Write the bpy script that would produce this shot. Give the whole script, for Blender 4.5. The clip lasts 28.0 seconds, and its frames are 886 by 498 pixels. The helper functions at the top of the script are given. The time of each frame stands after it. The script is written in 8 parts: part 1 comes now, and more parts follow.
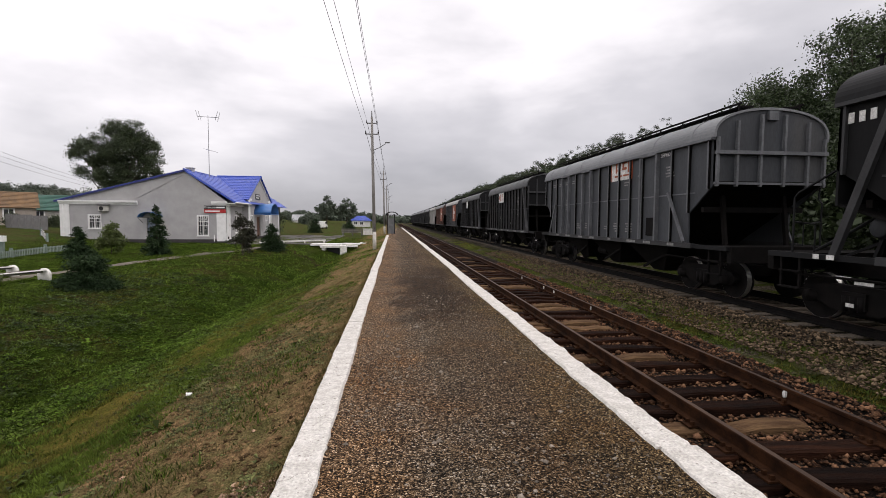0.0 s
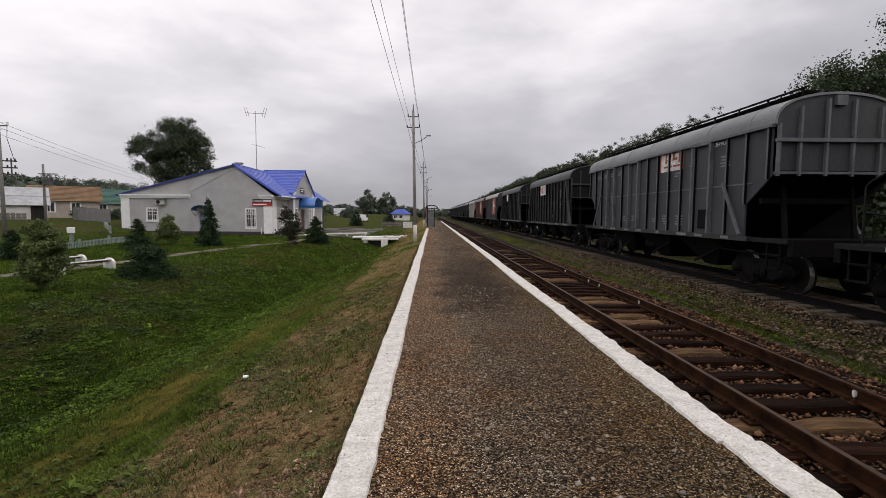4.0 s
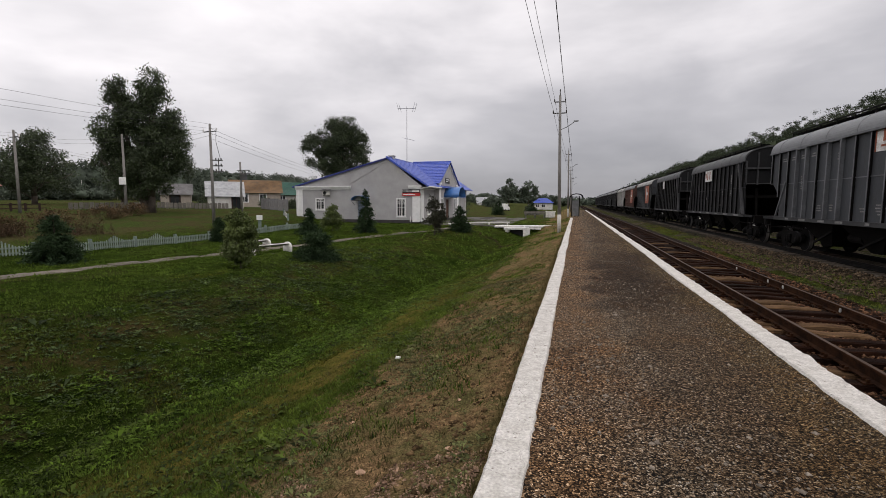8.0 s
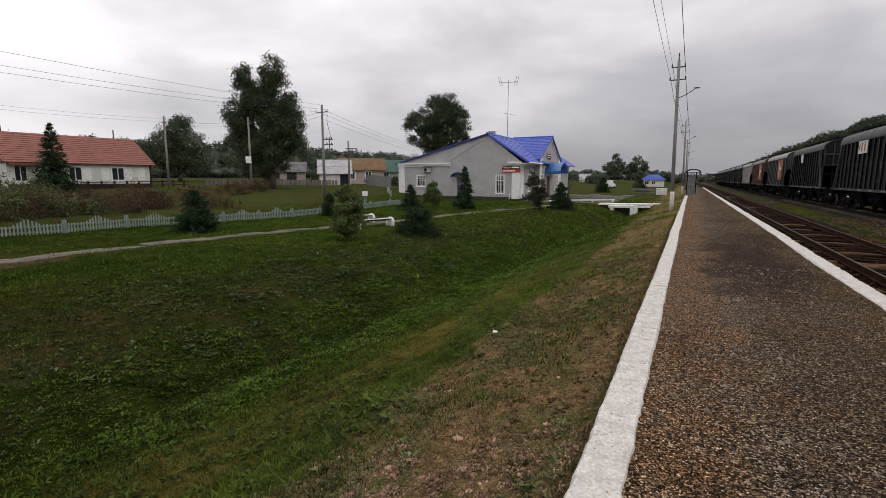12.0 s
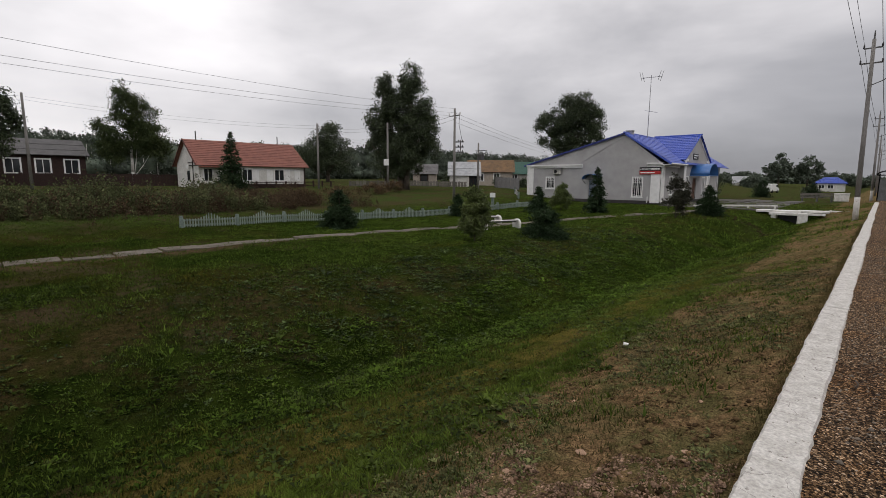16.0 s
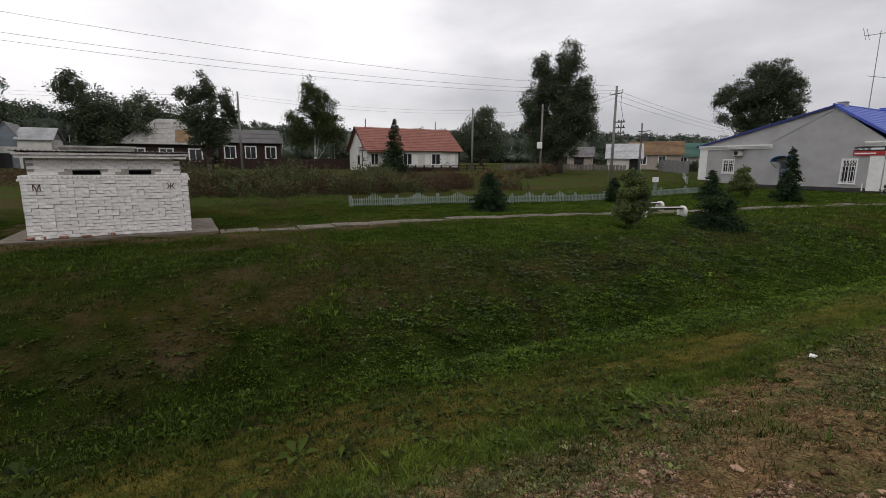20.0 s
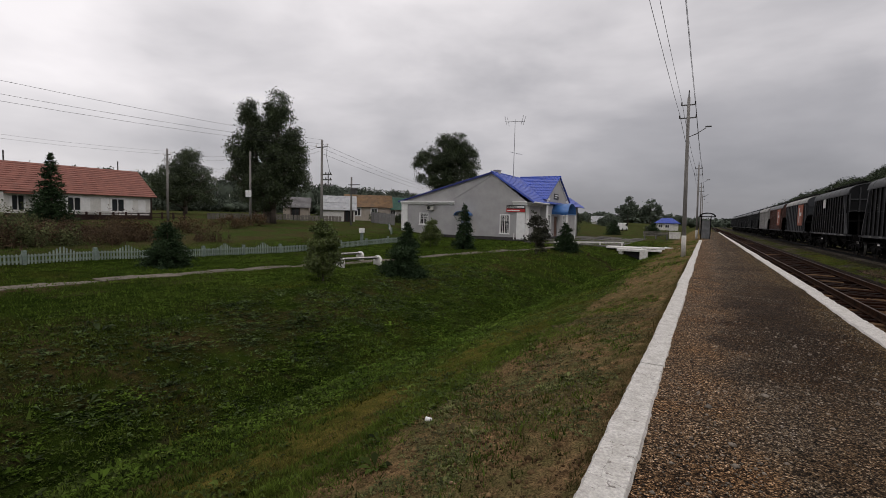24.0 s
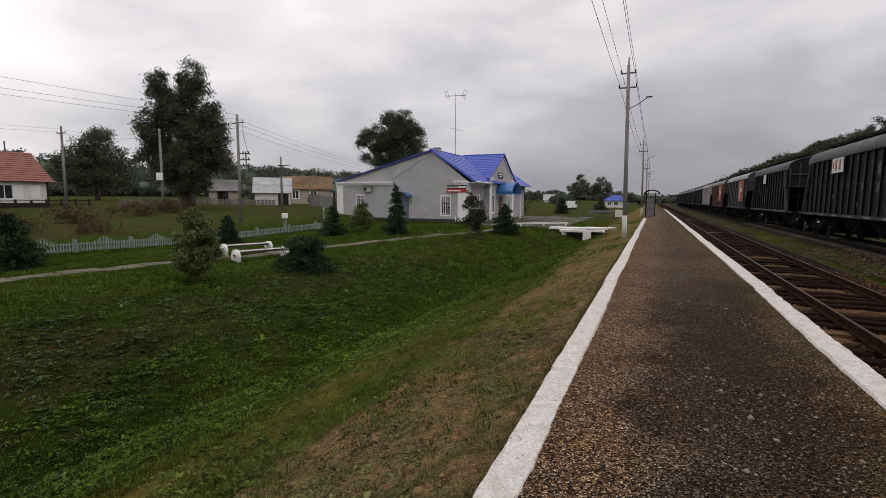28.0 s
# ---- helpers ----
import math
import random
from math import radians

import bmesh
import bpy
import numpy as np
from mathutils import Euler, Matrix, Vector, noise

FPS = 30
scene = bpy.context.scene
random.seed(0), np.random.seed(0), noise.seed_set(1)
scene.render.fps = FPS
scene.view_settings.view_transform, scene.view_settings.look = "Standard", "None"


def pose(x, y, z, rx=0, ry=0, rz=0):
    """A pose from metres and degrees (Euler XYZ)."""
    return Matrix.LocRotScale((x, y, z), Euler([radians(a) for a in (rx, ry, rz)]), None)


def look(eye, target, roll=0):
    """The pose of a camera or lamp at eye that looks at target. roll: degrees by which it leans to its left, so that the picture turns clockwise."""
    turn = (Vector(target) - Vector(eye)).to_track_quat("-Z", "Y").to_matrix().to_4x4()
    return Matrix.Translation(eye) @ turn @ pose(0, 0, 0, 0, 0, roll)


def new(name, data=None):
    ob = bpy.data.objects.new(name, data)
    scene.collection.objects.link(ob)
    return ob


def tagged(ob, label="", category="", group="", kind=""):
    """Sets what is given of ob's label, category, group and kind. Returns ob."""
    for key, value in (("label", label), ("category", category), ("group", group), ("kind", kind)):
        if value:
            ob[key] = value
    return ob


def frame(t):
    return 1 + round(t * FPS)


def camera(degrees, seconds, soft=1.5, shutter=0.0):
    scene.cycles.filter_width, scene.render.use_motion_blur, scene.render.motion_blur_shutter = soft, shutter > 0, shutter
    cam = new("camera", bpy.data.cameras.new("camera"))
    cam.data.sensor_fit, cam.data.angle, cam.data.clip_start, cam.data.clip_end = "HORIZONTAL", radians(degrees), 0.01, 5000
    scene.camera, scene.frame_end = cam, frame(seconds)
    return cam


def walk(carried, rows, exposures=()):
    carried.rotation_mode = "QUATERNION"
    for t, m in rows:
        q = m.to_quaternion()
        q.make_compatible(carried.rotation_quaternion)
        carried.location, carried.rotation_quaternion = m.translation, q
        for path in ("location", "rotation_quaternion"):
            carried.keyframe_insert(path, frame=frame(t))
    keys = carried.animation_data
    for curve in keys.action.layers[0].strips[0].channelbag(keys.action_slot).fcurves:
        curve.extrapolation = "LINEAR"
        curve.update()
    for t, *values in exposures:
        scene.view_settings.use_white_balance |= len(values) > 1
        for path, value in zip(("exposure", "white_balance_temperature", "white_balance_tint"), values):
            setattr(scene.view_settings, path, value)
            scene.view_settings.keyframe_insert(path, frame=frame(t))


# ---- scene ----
cam = camera(86.5, 28.0, 0.3)
PATH = [
    (0, (0.055, -0.394, 1.907), (0.266, 1.591, 1.788), 0.32),
    (0.5, (0.068, -0.521, 1.956), (0.314, 1.460, 1.829), 0.41),
    (1, (0.047, -0.556, 1.918), (0.311, 1.422, 1.775), 0.09),
    (1.5, (0.023, -0.581, 1.903), (0.294, 1.395, 1.752), 0.18),
    (2, (-0.004, -0.608, 1.888), (0.258, 1.368, 1.734), 0.47),
    (2.5, (-0.015, -0.548, 1.872), (0.218, 1.432, 1.717), 0.47),
    (3, (-0.023, -0.448, 1.840), (0.162, 1.537, 1.685), 0.26),
    (3.5, (-0.057, -0.409, 1.843), (0.064, 1.581, 1.691), 0.26),
    (5.5, (-0.134, -0.458, 1.889), (-0.315, 1.530, 1.756), 0.48),
    (6, (-0.148, -0.382, 1.897), (-0.399, 1.597, 1.760), 0.39),
    (6.5, (-0.172, -0.335, 1.873), (-0.490, 1.634, 1.732), 0.59),
    (7, (-0.178, -0.314, 1.882), (-0.570, 1.641, 1.726), 0.50),
    (7.5, (-0.190, -0.309, 1.870), (-0.657, 1.627, 1.693), 0.40),
    (8, (-0.223, -0.293, 1.873), (-0.759, 1.624, 1.677), 0.20),
    (8.5, (-0.224, -0.279, 1.880), (-0.823, 1.617, 1.664), 0.20),
    (9, (-0.240, -0.259, 1.868), (-0.892, 1.618, 1.638), 0.20),
    (9.5, (-0.257, -0.245, 1.849), (-0.957, 1.613, 1.604), 0.30),
    (10, (-0.272, -0.280, 1.839), (-1.017, 1.557, 1.579), 0.20),
    (10.5, (-0.311, -0.340, 1.816), (-1.095, 1.480, 1.546), 0.51),
    (11, (-0.321, -0.353, 1.790), (-1.149, 1.446, 1.511), 0.51),
    (11.5, (-0.280, -0.325, 1.808), (-1.153, 1.452, 1.522), 0.31),
    (12, (-0.275, -0.259, 1.812), (-1.189, 1.496, 1.520), 0.11),
    (12.5, (-0.295, -0.162, 1.769), (-1.246, 1.574, 1.477), 0.20),
    (14.5, (-0.279, -0.176, 1.781), (-1.377, 1.474, 1.511), 0.00),
    (15, (-0.275, -0.168, 1.784), (-1.415, 1.454, 1.519), 0.10),
    (15.5, (-0.299, -0.189, 1.773), (-1.518, 1.374, 1.505), 0.40),
    (16, (-0.323, -0.225, 1.779), (-1.668, 1.228, 1.493), 0.40),
    (16.5, (-0.351, -0.209, 1.736), (-1.822, 1.111, 1.429), 0.30),
    (17, (-0.362, -0.206, 1.727), (-1.934, 0.987, 1.402), 0.20),
    (17.5, (-0.357, -0.213, 1.731), (-2.008, 0.863, 1.387), 0.20),
    (18, (-0.353, -0.200, 1.726), (-2.056, 0.787, 1.371), 0.00),
    (18.5, (-0.354, -0.200, 1.727), (-2.090, 0.726, 1.367), 0.00),
    (19, (-0.347, -0.203, 1.725), (-2.098, 0.692, 1.363), 0.10),
    (19.5, (-0.334, -0.175, 1.728), (-2.083, 0.724, 1.365), 0.10),
    (20, (-0.283, -0.146, 1.720), (-2.004, 0.809, 1.365), 0.30),
    (20.5, (-0.224, -0.076, 1.719), (-1.850, 1.043, 1.397), 0.50),
    (21, (-0.189, 0.103, 1.693), (-1.684, 1.402, 1.411), 0.70),
    (21.5, (-0.234, 0.331, 1.707), (-1.603, 1.769, 1.461), 0.70),
    (22, (-0.168, 0.564, 1.712), (-1.403, 2.123, 1.500), 0.80),
    (22.5, (-0.142, 1.011, 1.693), (-1.275, 2.649, 1.515), 1.00),
    (24.5, (-0.143, 2.475, 1.801), (-1.086, 4.233, 1.670), 1.20),
    (25, (-0.179, 2.808, 1.858), (-1.098, 4.579, 1.717), 0.81),
    (25.5, (-0.008, 3.369, 1.883), (-0.904, 5.150, 1.726), 0.29),
    (26, (-0.032, 3.750, 1.902), (-0.903, 5.541, 1.729), -0.13),
    (26.5, (0.038, 4.344, 1.930), (-0.812, 6.144, 1.747), 0.04),
    (27, (0.190, 4.854, 1.919), (-0.645, 6.662, 1.729), 0.02),
    (27.5, (0.231, 5.328, 1.894), (-0.596, 7.138, 1.694), -0.10),
    (28, (0.200, 5.858, 1.908), (-0.610, 7.675, 1.698), 0.38),
]
EXPOSURES = [(0, 0.34, 6770, 16), (2, 0.27, 6770, 16), (3.5, 0.14, 6770, 16), (6.5, -0.09, 6770, 15), (8, 0.0, 6770, 15), (12, -0.05, 6770, 15), (15.5, -0.30, 6720, 14), (17.8, -0.12, 6670, 13), (20, -0.18, 6670, 13), (21, -0.28, 6690, 13), (22, -0.52, 6720, 14), (23, -0.5, 6720, 14), (25, -0.30, 6770, 16), (28, -0.15, 6770, 16)]
walk(cam, [(t, look(eye, target, roll)) for t, eye, target, roll in PATH], EXPOSURES)

# ---- world: an overcast sky over the Nishita sky, and a wide soft sun ----
SUN_TURN, SUN_HIGH = radians(250), radians(48)
world = bpy.data.worlds.new("world")
scene.world = world
world.use_nodes = True
wn, wl = world.node_tree.nodes, world.node_tree.links
wn.clear()
w_out = wn.new("ShaderNodeOutputWorld")
w_bg = wn.new("ShaderNodeBackground")
w_co = wn.new("ShaderNodeTexCoord")
w_sep = wn.new("ShaderNodeSeparateXYZ")
wl.new(w_co.outputs["Generated"], w_sep.inputs[0])
w_map = wn.new("ShaderNodeMapping")
w_map.inputs["Scale"].default_value = (1.0, 1.0, 2.6)
wl.new(w_co.outputs["Generated"], w_map.inputs[0])
w_noise = wn.new("ShaderNodeTexNoise")
w_noise.inputs["Scale"].default_value, w_noise.inputs["Detail"].default_value, w_noise.inputs["Roughness"].default_value = 2.3, 5, 0.5
w_noise.inputs["Distortion"].default_value = 0.15
wl.new(w_map.outputs[0], w_noise.inputs[0])


def w_math(op, a, b, clamp=False):
    n = wn.new("ShaderNodeMath")
    n.operation, n.use_clamp = op, clamp
    for k, v in enumerate((a, b)):
        if isinstance(v, (int, float)):
            n.inputs[k].default_value = v
        else:
            wl.new(v, n.inputs[k])
    return n.outputs[0]


# brighter overhead and towards the west, a heavy grey bank towards the north-east
w_up = w_math("MULTIPLY", w_sep.outputs["Z"], 1.08)
w_west = w_math("MAXIMUM", w_math("MULTIPLY", w_sep.outputs["X"], -0.36), w_math("MULTIPLY", w_sep.outputs["X"], 0.08))
w_north = w_math("MULTIPLY", w_sep.outputs["Y"], -0.11)
w_sum = w_math("ADD", w_math("ADD", w_up, w_west), w_north)
w_cloud = w_math("MULTIPLY", w_math("SUBTRACT", w_noise.outputs[0], 0.5), 1.0)
w_fac = w_math("ADD", w_math("ADD", w_sum, w_cloud), 0.295, True)
w_ramp = wn.new("ShaderNodeValToRGB")
w_ramp.color_ramp.elements[0].position, w_ramp.color_ramp.elements[0].color = 0.0, (0.245, 0.259, 0.290, 1)
w_ramp.color_ramp.elements[1].position, w_ramp.color_ramp.elements[1].color = 1.0, (1.28, 1.29, 1.32, 1)
w_mid = w_ramp.color_ramp.elements.new(0.45)
w_mid.color = (0.558, 0.575, 0.612, 1)
wl.new(w_fac, w_ramp.inputs[0])
w_sky = wn.new("ShaderNodeTexSky")
w_sky.sky_type, w_sky.sun_disc, w_sky.sun_elevation, w_sky.sun_rotation = "NISHITA", False, SUN_HIGH, SUN_TURN
w_dim = wn.new("ShaderNodeMixRGB")
w_dim.blend_type, w_dim.inputs[0].default_value = "MULTIPLY", 1.0
w_dim.inputs[2].default_value = (0.1, 0.1, 0.1, 1)
wl.new(w_sky.outputs[0], w_dim.inputs[1])
w_mix = wn.new("ShaderNodeMixRGB")
w_mix.inputs[0].default_value = 0.94
wl.new(w_dim.outputs[0], w_mix.inputs[1])
wl.new(w_ramp.outputs[0], w_mix.inputs[2])
wl.new(w_mix.outputs[0], w_bg.inputs[0])
w_bg.inputs[1].default_value = 1.0
wl.new(w_bg.outputs[0], w_out.inputs[0])

sun = new("sun", bpy.data.lights.new("sun", "SUN"))
sun.data.energy, sun.data.angle, sun.data.color = 0.45, radians(20), (1.0, 0.96, 0.9)
sun.matrix_world = look((0, 0, 0), (math.sin(-SUN_TURN) * -math.cos(SUN_HIGH), -math.cos(SUN_TURN) * math.cos(SUN_HIGH), -math.sin(SUN_HIGH)))


# ---- materials ----
def mat(name, c1, c2=None, rough=0.85, metal=0.0, scale=2.0, fine=40.0, grain=0.25, bump=0.25, dist=0.01, per_object=0.0, island=0.0,
        c3=None, third=(0.55, 0.65), stretch=(1, 1, 1), spec=0.3, translucent=0.0, third_scale=None, vivid=None):
    """Two colours mixed by a broad noise, a fine grain and relief over them, an optional third colour in patches."""
    m = bpy.data.materials.new(name)
    m.use_nodes = True
    n, l = m.node_tree.nodes, m.node_tree.links
    p = n["Principled BSDF"]
    p.inputs["Roughness"].default_value, p.inputs["Metallic"].default_value = rough, metal
    p.inputs["Specular IOR Level"].default_value = spec
    co = n.new("ShaderNodeTexCoord")
    mp = n.new("ShaderNodeMapping")
    mp.inputs["Scale"].default_value = stretch
    l.new(co.outputs["Object"], mp.inputs[0])

    def noise_node(s, detail=5):
        t = n.new("ShaderNodeTexNoise")
        t.inputs["Scale"].default_value, t.inputs["Detail"].default_value, t.inputs["Roughness"].default_value = s, detail, 0.62
        l.new(mp.outputs[0], t.inputs[0])
        return t.outputs[0]

    def ramp_node(src, a, b):
        r = n.new("ShaderNodeMapRange")
        r.inputs["From Min"].default_value, r.inputs["From Max"].default_value = a, b
        l.new(src, r.inputs["Value"])
        return r.outputs[0]

    def mix_node(fac, a, b, blend="MIX"):
        x = n.new("ShaderNodeMixRGB")
        x.blend_type = blend
        for k, v in enumerate((fac, a, b)):
            if isinstance(v, tuple):
                x.inputs[k].default_value = (*v, 1)
            elif isinstance(v, (int, float)):
                x.inputs[k].default_value = v
            else:
                l.new(v, x.inputs[k])
        return x.outputs[0]

    c2 = c2 or tuple(v * 0.75 for v in c1)
    colour = mix_node(ramp_node(noise_node(scale), 0.38, 0.62), c1, c2)
    if c3:
        colour = mix_node(ramp_node(noise_node(third_scale or scale * 0.37, 8), *third), colour, c3)
    f = noise_node(fine, 3)
    g = n.new("ShaderNodeMapRange")
    g.inputs["From Min"].default_value, g.inputs["From Max"].default_value = 0.3, 0.7
    g.inputs["To Min"].default_value, g.inputs["To Max"].default_value = 1 - grain, 1 + grain
    l.new(f, g.inputs["Value"])
    value = g.outputs[0]
    for amount, node, socket in ((per_object, "ShaderNodeObjectInfo", "Random"), (island, "ShaderNodeNewGeometry", "Random Per Island")):
        if amount:
            o = n.new(node)
            r = n.new("ShaderNodeMapRange")
            r.inputs["To Min"].default_value, r.inputs["To Max"].default_value = 1 - amount, 1 + amount
            l.new(o.outputs[socket], r.inputs["Value"])
            x = n.new("ShaderNodeMath")
            x.operation = "MULTIPLY"
            l.new(value, x.inputs[0])
            l.new(r.outputs[0], x.inputs[1])
            value = x.outputs[0]
    if vivid:
        # value gain along y: darker before the privy, brighter towards the station
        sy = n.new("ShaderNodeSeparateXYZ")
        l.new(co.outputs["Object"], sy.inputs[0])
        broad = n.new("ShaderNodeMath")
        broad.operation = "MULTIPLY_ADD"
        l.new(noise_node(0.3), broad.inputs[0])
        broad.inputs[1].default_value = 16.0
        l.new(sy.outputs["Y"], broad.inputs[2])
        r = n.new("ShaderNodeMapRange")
        for key, val in zip(("From Min", "From Max", "To Min", "To Max"), (8.0, 24.0, *vivid)):
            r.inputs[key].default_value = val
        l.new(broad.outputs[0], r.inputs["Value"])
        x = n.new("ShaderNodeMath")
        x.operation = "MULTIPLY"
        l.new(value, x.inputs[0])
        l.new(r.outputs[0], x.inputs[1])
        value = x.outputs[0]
    hsv = n.new("ShaderNodeHueSaturation")
    l.new(colour, hsv.inputs["Color"])
    l.new(value, hsv.inputs["Value"])
    l.new(hsv.outputs[0], p.inputs["Base Color"])
    if bump:
        b = n.new("ShaderNodeBump")
        b.inputs["Strength"].default_value, b.inputs["Distance"].default_value = bump, dist
        l.new(f, b.inputs["Height"])
        l.new(b.outputs[0], p.inputs["Normal"])
    if translucent:
        t = n.new("ShaderNodeBsdfTranslucent")
        l.new(hsv.outputs[0], t.inputs["Color"])
        s = n.new("ShaderNodeMixShader")
        s.inputs[0].default_value = translucent
        l.new(p.outputs[0], s.inputs[1])
        l.new(t.outputs[0], s.inputs[2])
        l.new(s.outputs[0], n["Material Output"].inputs[0])
    return m


def gravel(name, stones, gap, scale, bump=0.8, dist=0.02, tint=None, tint_at=(0.5, 0.65), tint_scale=0.5, damp=None, joint=(0.25, 0.62), edges=None, wet=False):
    """Packed stones: Voronoi cells with a colour each, dark joints, and patches of another tint."""
    m = bpy.data.materials.new(name)
    m.use_nodes = True
    n, l = m.node_tree.nodes, m.node_tree.links
    p = n["Principled BSDF"]
    p.inputs["Roughness"].default_value = 0.9
    p.inputs["Specular IOR Level"].default_value = 0.08
    co = n.new("ShaderNodeTexCoord")
    v = n.new("ShaderNodeTexVoronoi")
    v.inputs["Scale"].default_value = scale
    uneven = n.new("ShaderNodeTexNoise")
    uneven.inputs["Scale"].default_value = scale * 0.45
    l.new(co.outputs["Object"], uneven.inputs[0])
    shift = n.new("ShaderNodeMixRGB")
    shift.blend_type, shift.inputs[0].default_value = "LINEAR_LIGHT", 1.3 / scale
    l.new(co.outputs["Object"], shift.inputs[1])
    l.new(uneven.outputs["Color"], shift.inputs[2])
    l.new(shift.outputs[0], v.inputs["Vector"])
    sep = n.new("ShaderNodeSeparateColor")
    l.new(v.outputs["Color"], sep.inputs[0])
    r = n.new("ShaderNodeValToRGB")
    for k, (pos, c) in enumerate(stones):
        e = r.color_ramp.elements[k] if k < 2 else r.color_ramp.elements.new(pos)
        e.position, e.color = pos, (*c, 1)
    l.new(sep.outputs[0], r.inputs[0])
    e = n.new("ShaderNodeMapRange")
    e.inputs["From Min"].default_value, e.inputs["From Max"].default_value = joint
    l.new(v.outputs["Distance"], e.inputs["Value"])
    x = n.new("ShaderNodeMixRGB")
    l.new(e.outputs[0], x.inputs[0])
    l.new(r.outputs[0], x.inputs[1])
    x.inputs[2].default_value = (*gap, 1)
    out = x.outputs[0]
    # broken grain over the stones
    t = n.new("ShaderNodeTexNoise")
    t.inputs["Scale"].default_value, t.inputs["Detail"].default_value = scale * 1.7, 3
    l.new(co.outputs["Object"], t.inputs[0])
    q = n.new("ShaderNodeMapRange")
    q.inputs["From Min"].default_value, q.inputs["From Max"].default_value, q.inputs["To Min"].default_value, q.inputs["To Max"].default_value = 0.32, 0.68, 0.45, 1.55
    l.new(t.outputs[0], q.inputs["Value"])
    y = n.new("ShaderNodeHueSaturation")
    l.new(q.outputs[0], y.inputs["Value"])
    l.new(out, y.inputs["Color"])
    out = y.outputs[0]
    if tint:
        t = n.new("ShaderNodeTexNoise")
        t.inputs["Scale"].default_value, t.inputs["Detail"].default_value = tint_scale, 7
        l.new(co.outputs["Object"], t.inputs[0])
        q = n.new("ShaderNodeMapRange")
        q.inputs["From Min"].default_value, q.inputs["From Max"].default_value = tint_at
        q.inputs["To Max"].default_value = 0.9
        l.new(t.outputs[0], q.inputs["Value"])
        y = n.new("ShaderNodeMixRGB")
        y.blend_type = "MULTIPLY"
        l.new(q.outputs[0], y.inputs[0])
        l.new(out, y.inputs[1])
        y.inputs[2].default_value = (*tint, 1)
        out = y.outputs[0]
    if damp:
        t = n.new("ShaderNodeTexNoise")
        t.inputs["Scale"].default_value, t.inputs["Detail"].default_value = 0.32, 6
        l.new(co.outputs["Object"], t.inputs[0])
        q = n.new("ShaderNodeMapRange")
        q.inputs["From Min"].default_value, q.inputs["From Max"].default_value, q.inputs["To Max"].default_value = 0.50, 0.66, 0.8
        l.new(t.outputs[0], q.inputs["Value"])
        y = n.new("ShaderNodeMixRGB")
        y.blend_type = "MULTIPLY"
        l.new(q.outputs[0], y.inputs[0])
        l.new(out, y.inputs[1])
        y.inputs[2].default_value = (*damp, 1)
        out = y.outputs[0]
    if edges:
        # bands of another tint along the platform, with ragged borders
        sx = n.new("ShaderNodeSeparateXYZ")
        l.new(co.outputs["Object"], sx.inputs[0])
        t = n.new("ShaderNodeTexNoise")
        t.inputs["Scale"].default_value, t.inputs["Detail"].default_value = 0.9, 8
        l.new(co.outputs["Object"], t.inputs[0])
        wob = n.new("ShaderNodeMath")
        wob.operation = "MULTIPLY_ADD"
        wob.inputs[1].default_value = 2.4
        l.new(t.outputs[0], wob.inputs[0])
        l.new(sx.outputs["X"], wob.inputs[2])
        if wet:
            # the damp worn middle, from about eight metres on
            wy = n.new("ShaderNodeMath")
            wy.operation = "MULTIPLY_ADD"
            wy.inputs[1].default_value = 5.0
            l.new(t.outputs[0], wy.inputs[0])
            l.new(sx.outputs["Y"], wy.inputs[2])
            qs = []
            for src, a, z in ((wy.outputs[0], 10.0, 13.0), (wy.outputs[0], 23.0, 17.0), (wob.outputs[0], 1.15, 1.6), (wob.outputs[0], 3.35, 2.9)):
                q = n.new("ShaderNodeMapRange")
                q.inputs["From Min"].default_value, q.inputs["From Max"].default_value = a, z
                l.new(src, q.inputs["Value"])
                qs.append(q.outputs[0])
            for q in qs[1:]:
                x = n.new("ShaderNodeMath")
                x.operation = "MULTIPLY"
                l.new(qs[0], x.inputs[0])
                l.new(q, x.inputs[1])
                qs[0] = x.outputs[0]
            y = n.new("ShaderNodeMixRGB")
            y.blend_type = "MULTIPLY"
            l.new(qs[0], y.inputs[0])
            l.new(out, y.inputs[1])
            y.inputs[2].default_value = (0.46, 0.42, 0.40, 1)
            out = y.outputs[0]
        for a, z, tone in edges:
            q = n.new("ShaderNodeMapRange")
            q.inputs["From Min"].default_value, q.inputs["From Max"].default_value = a, z
            l.new(wob.outputs[0], q.inputs["Value"])
            y = n.new("ShaderNodeMixRGB")
            y.blend_type = "MULTIPLY"
            l.new(q.outputs[0], y.inputs[0])
            l.new(out, y.inputs[1])
            y.inputs[2].default_value = (*tone, 1)
            out = y.outputs[0]
    l.new(out, p.inputs["Base Color"])
    b = n.new("ShaderNodeBump")
    b.inputs["Strength"].default_value, b.inputs["Distance"].default_value, b.invert = bump, dist, True
    l.new(v.outputs["Distance"], b.inputs["Height"])
    l.new(b.outputs[0], p.inputs["Normal"])
    return m


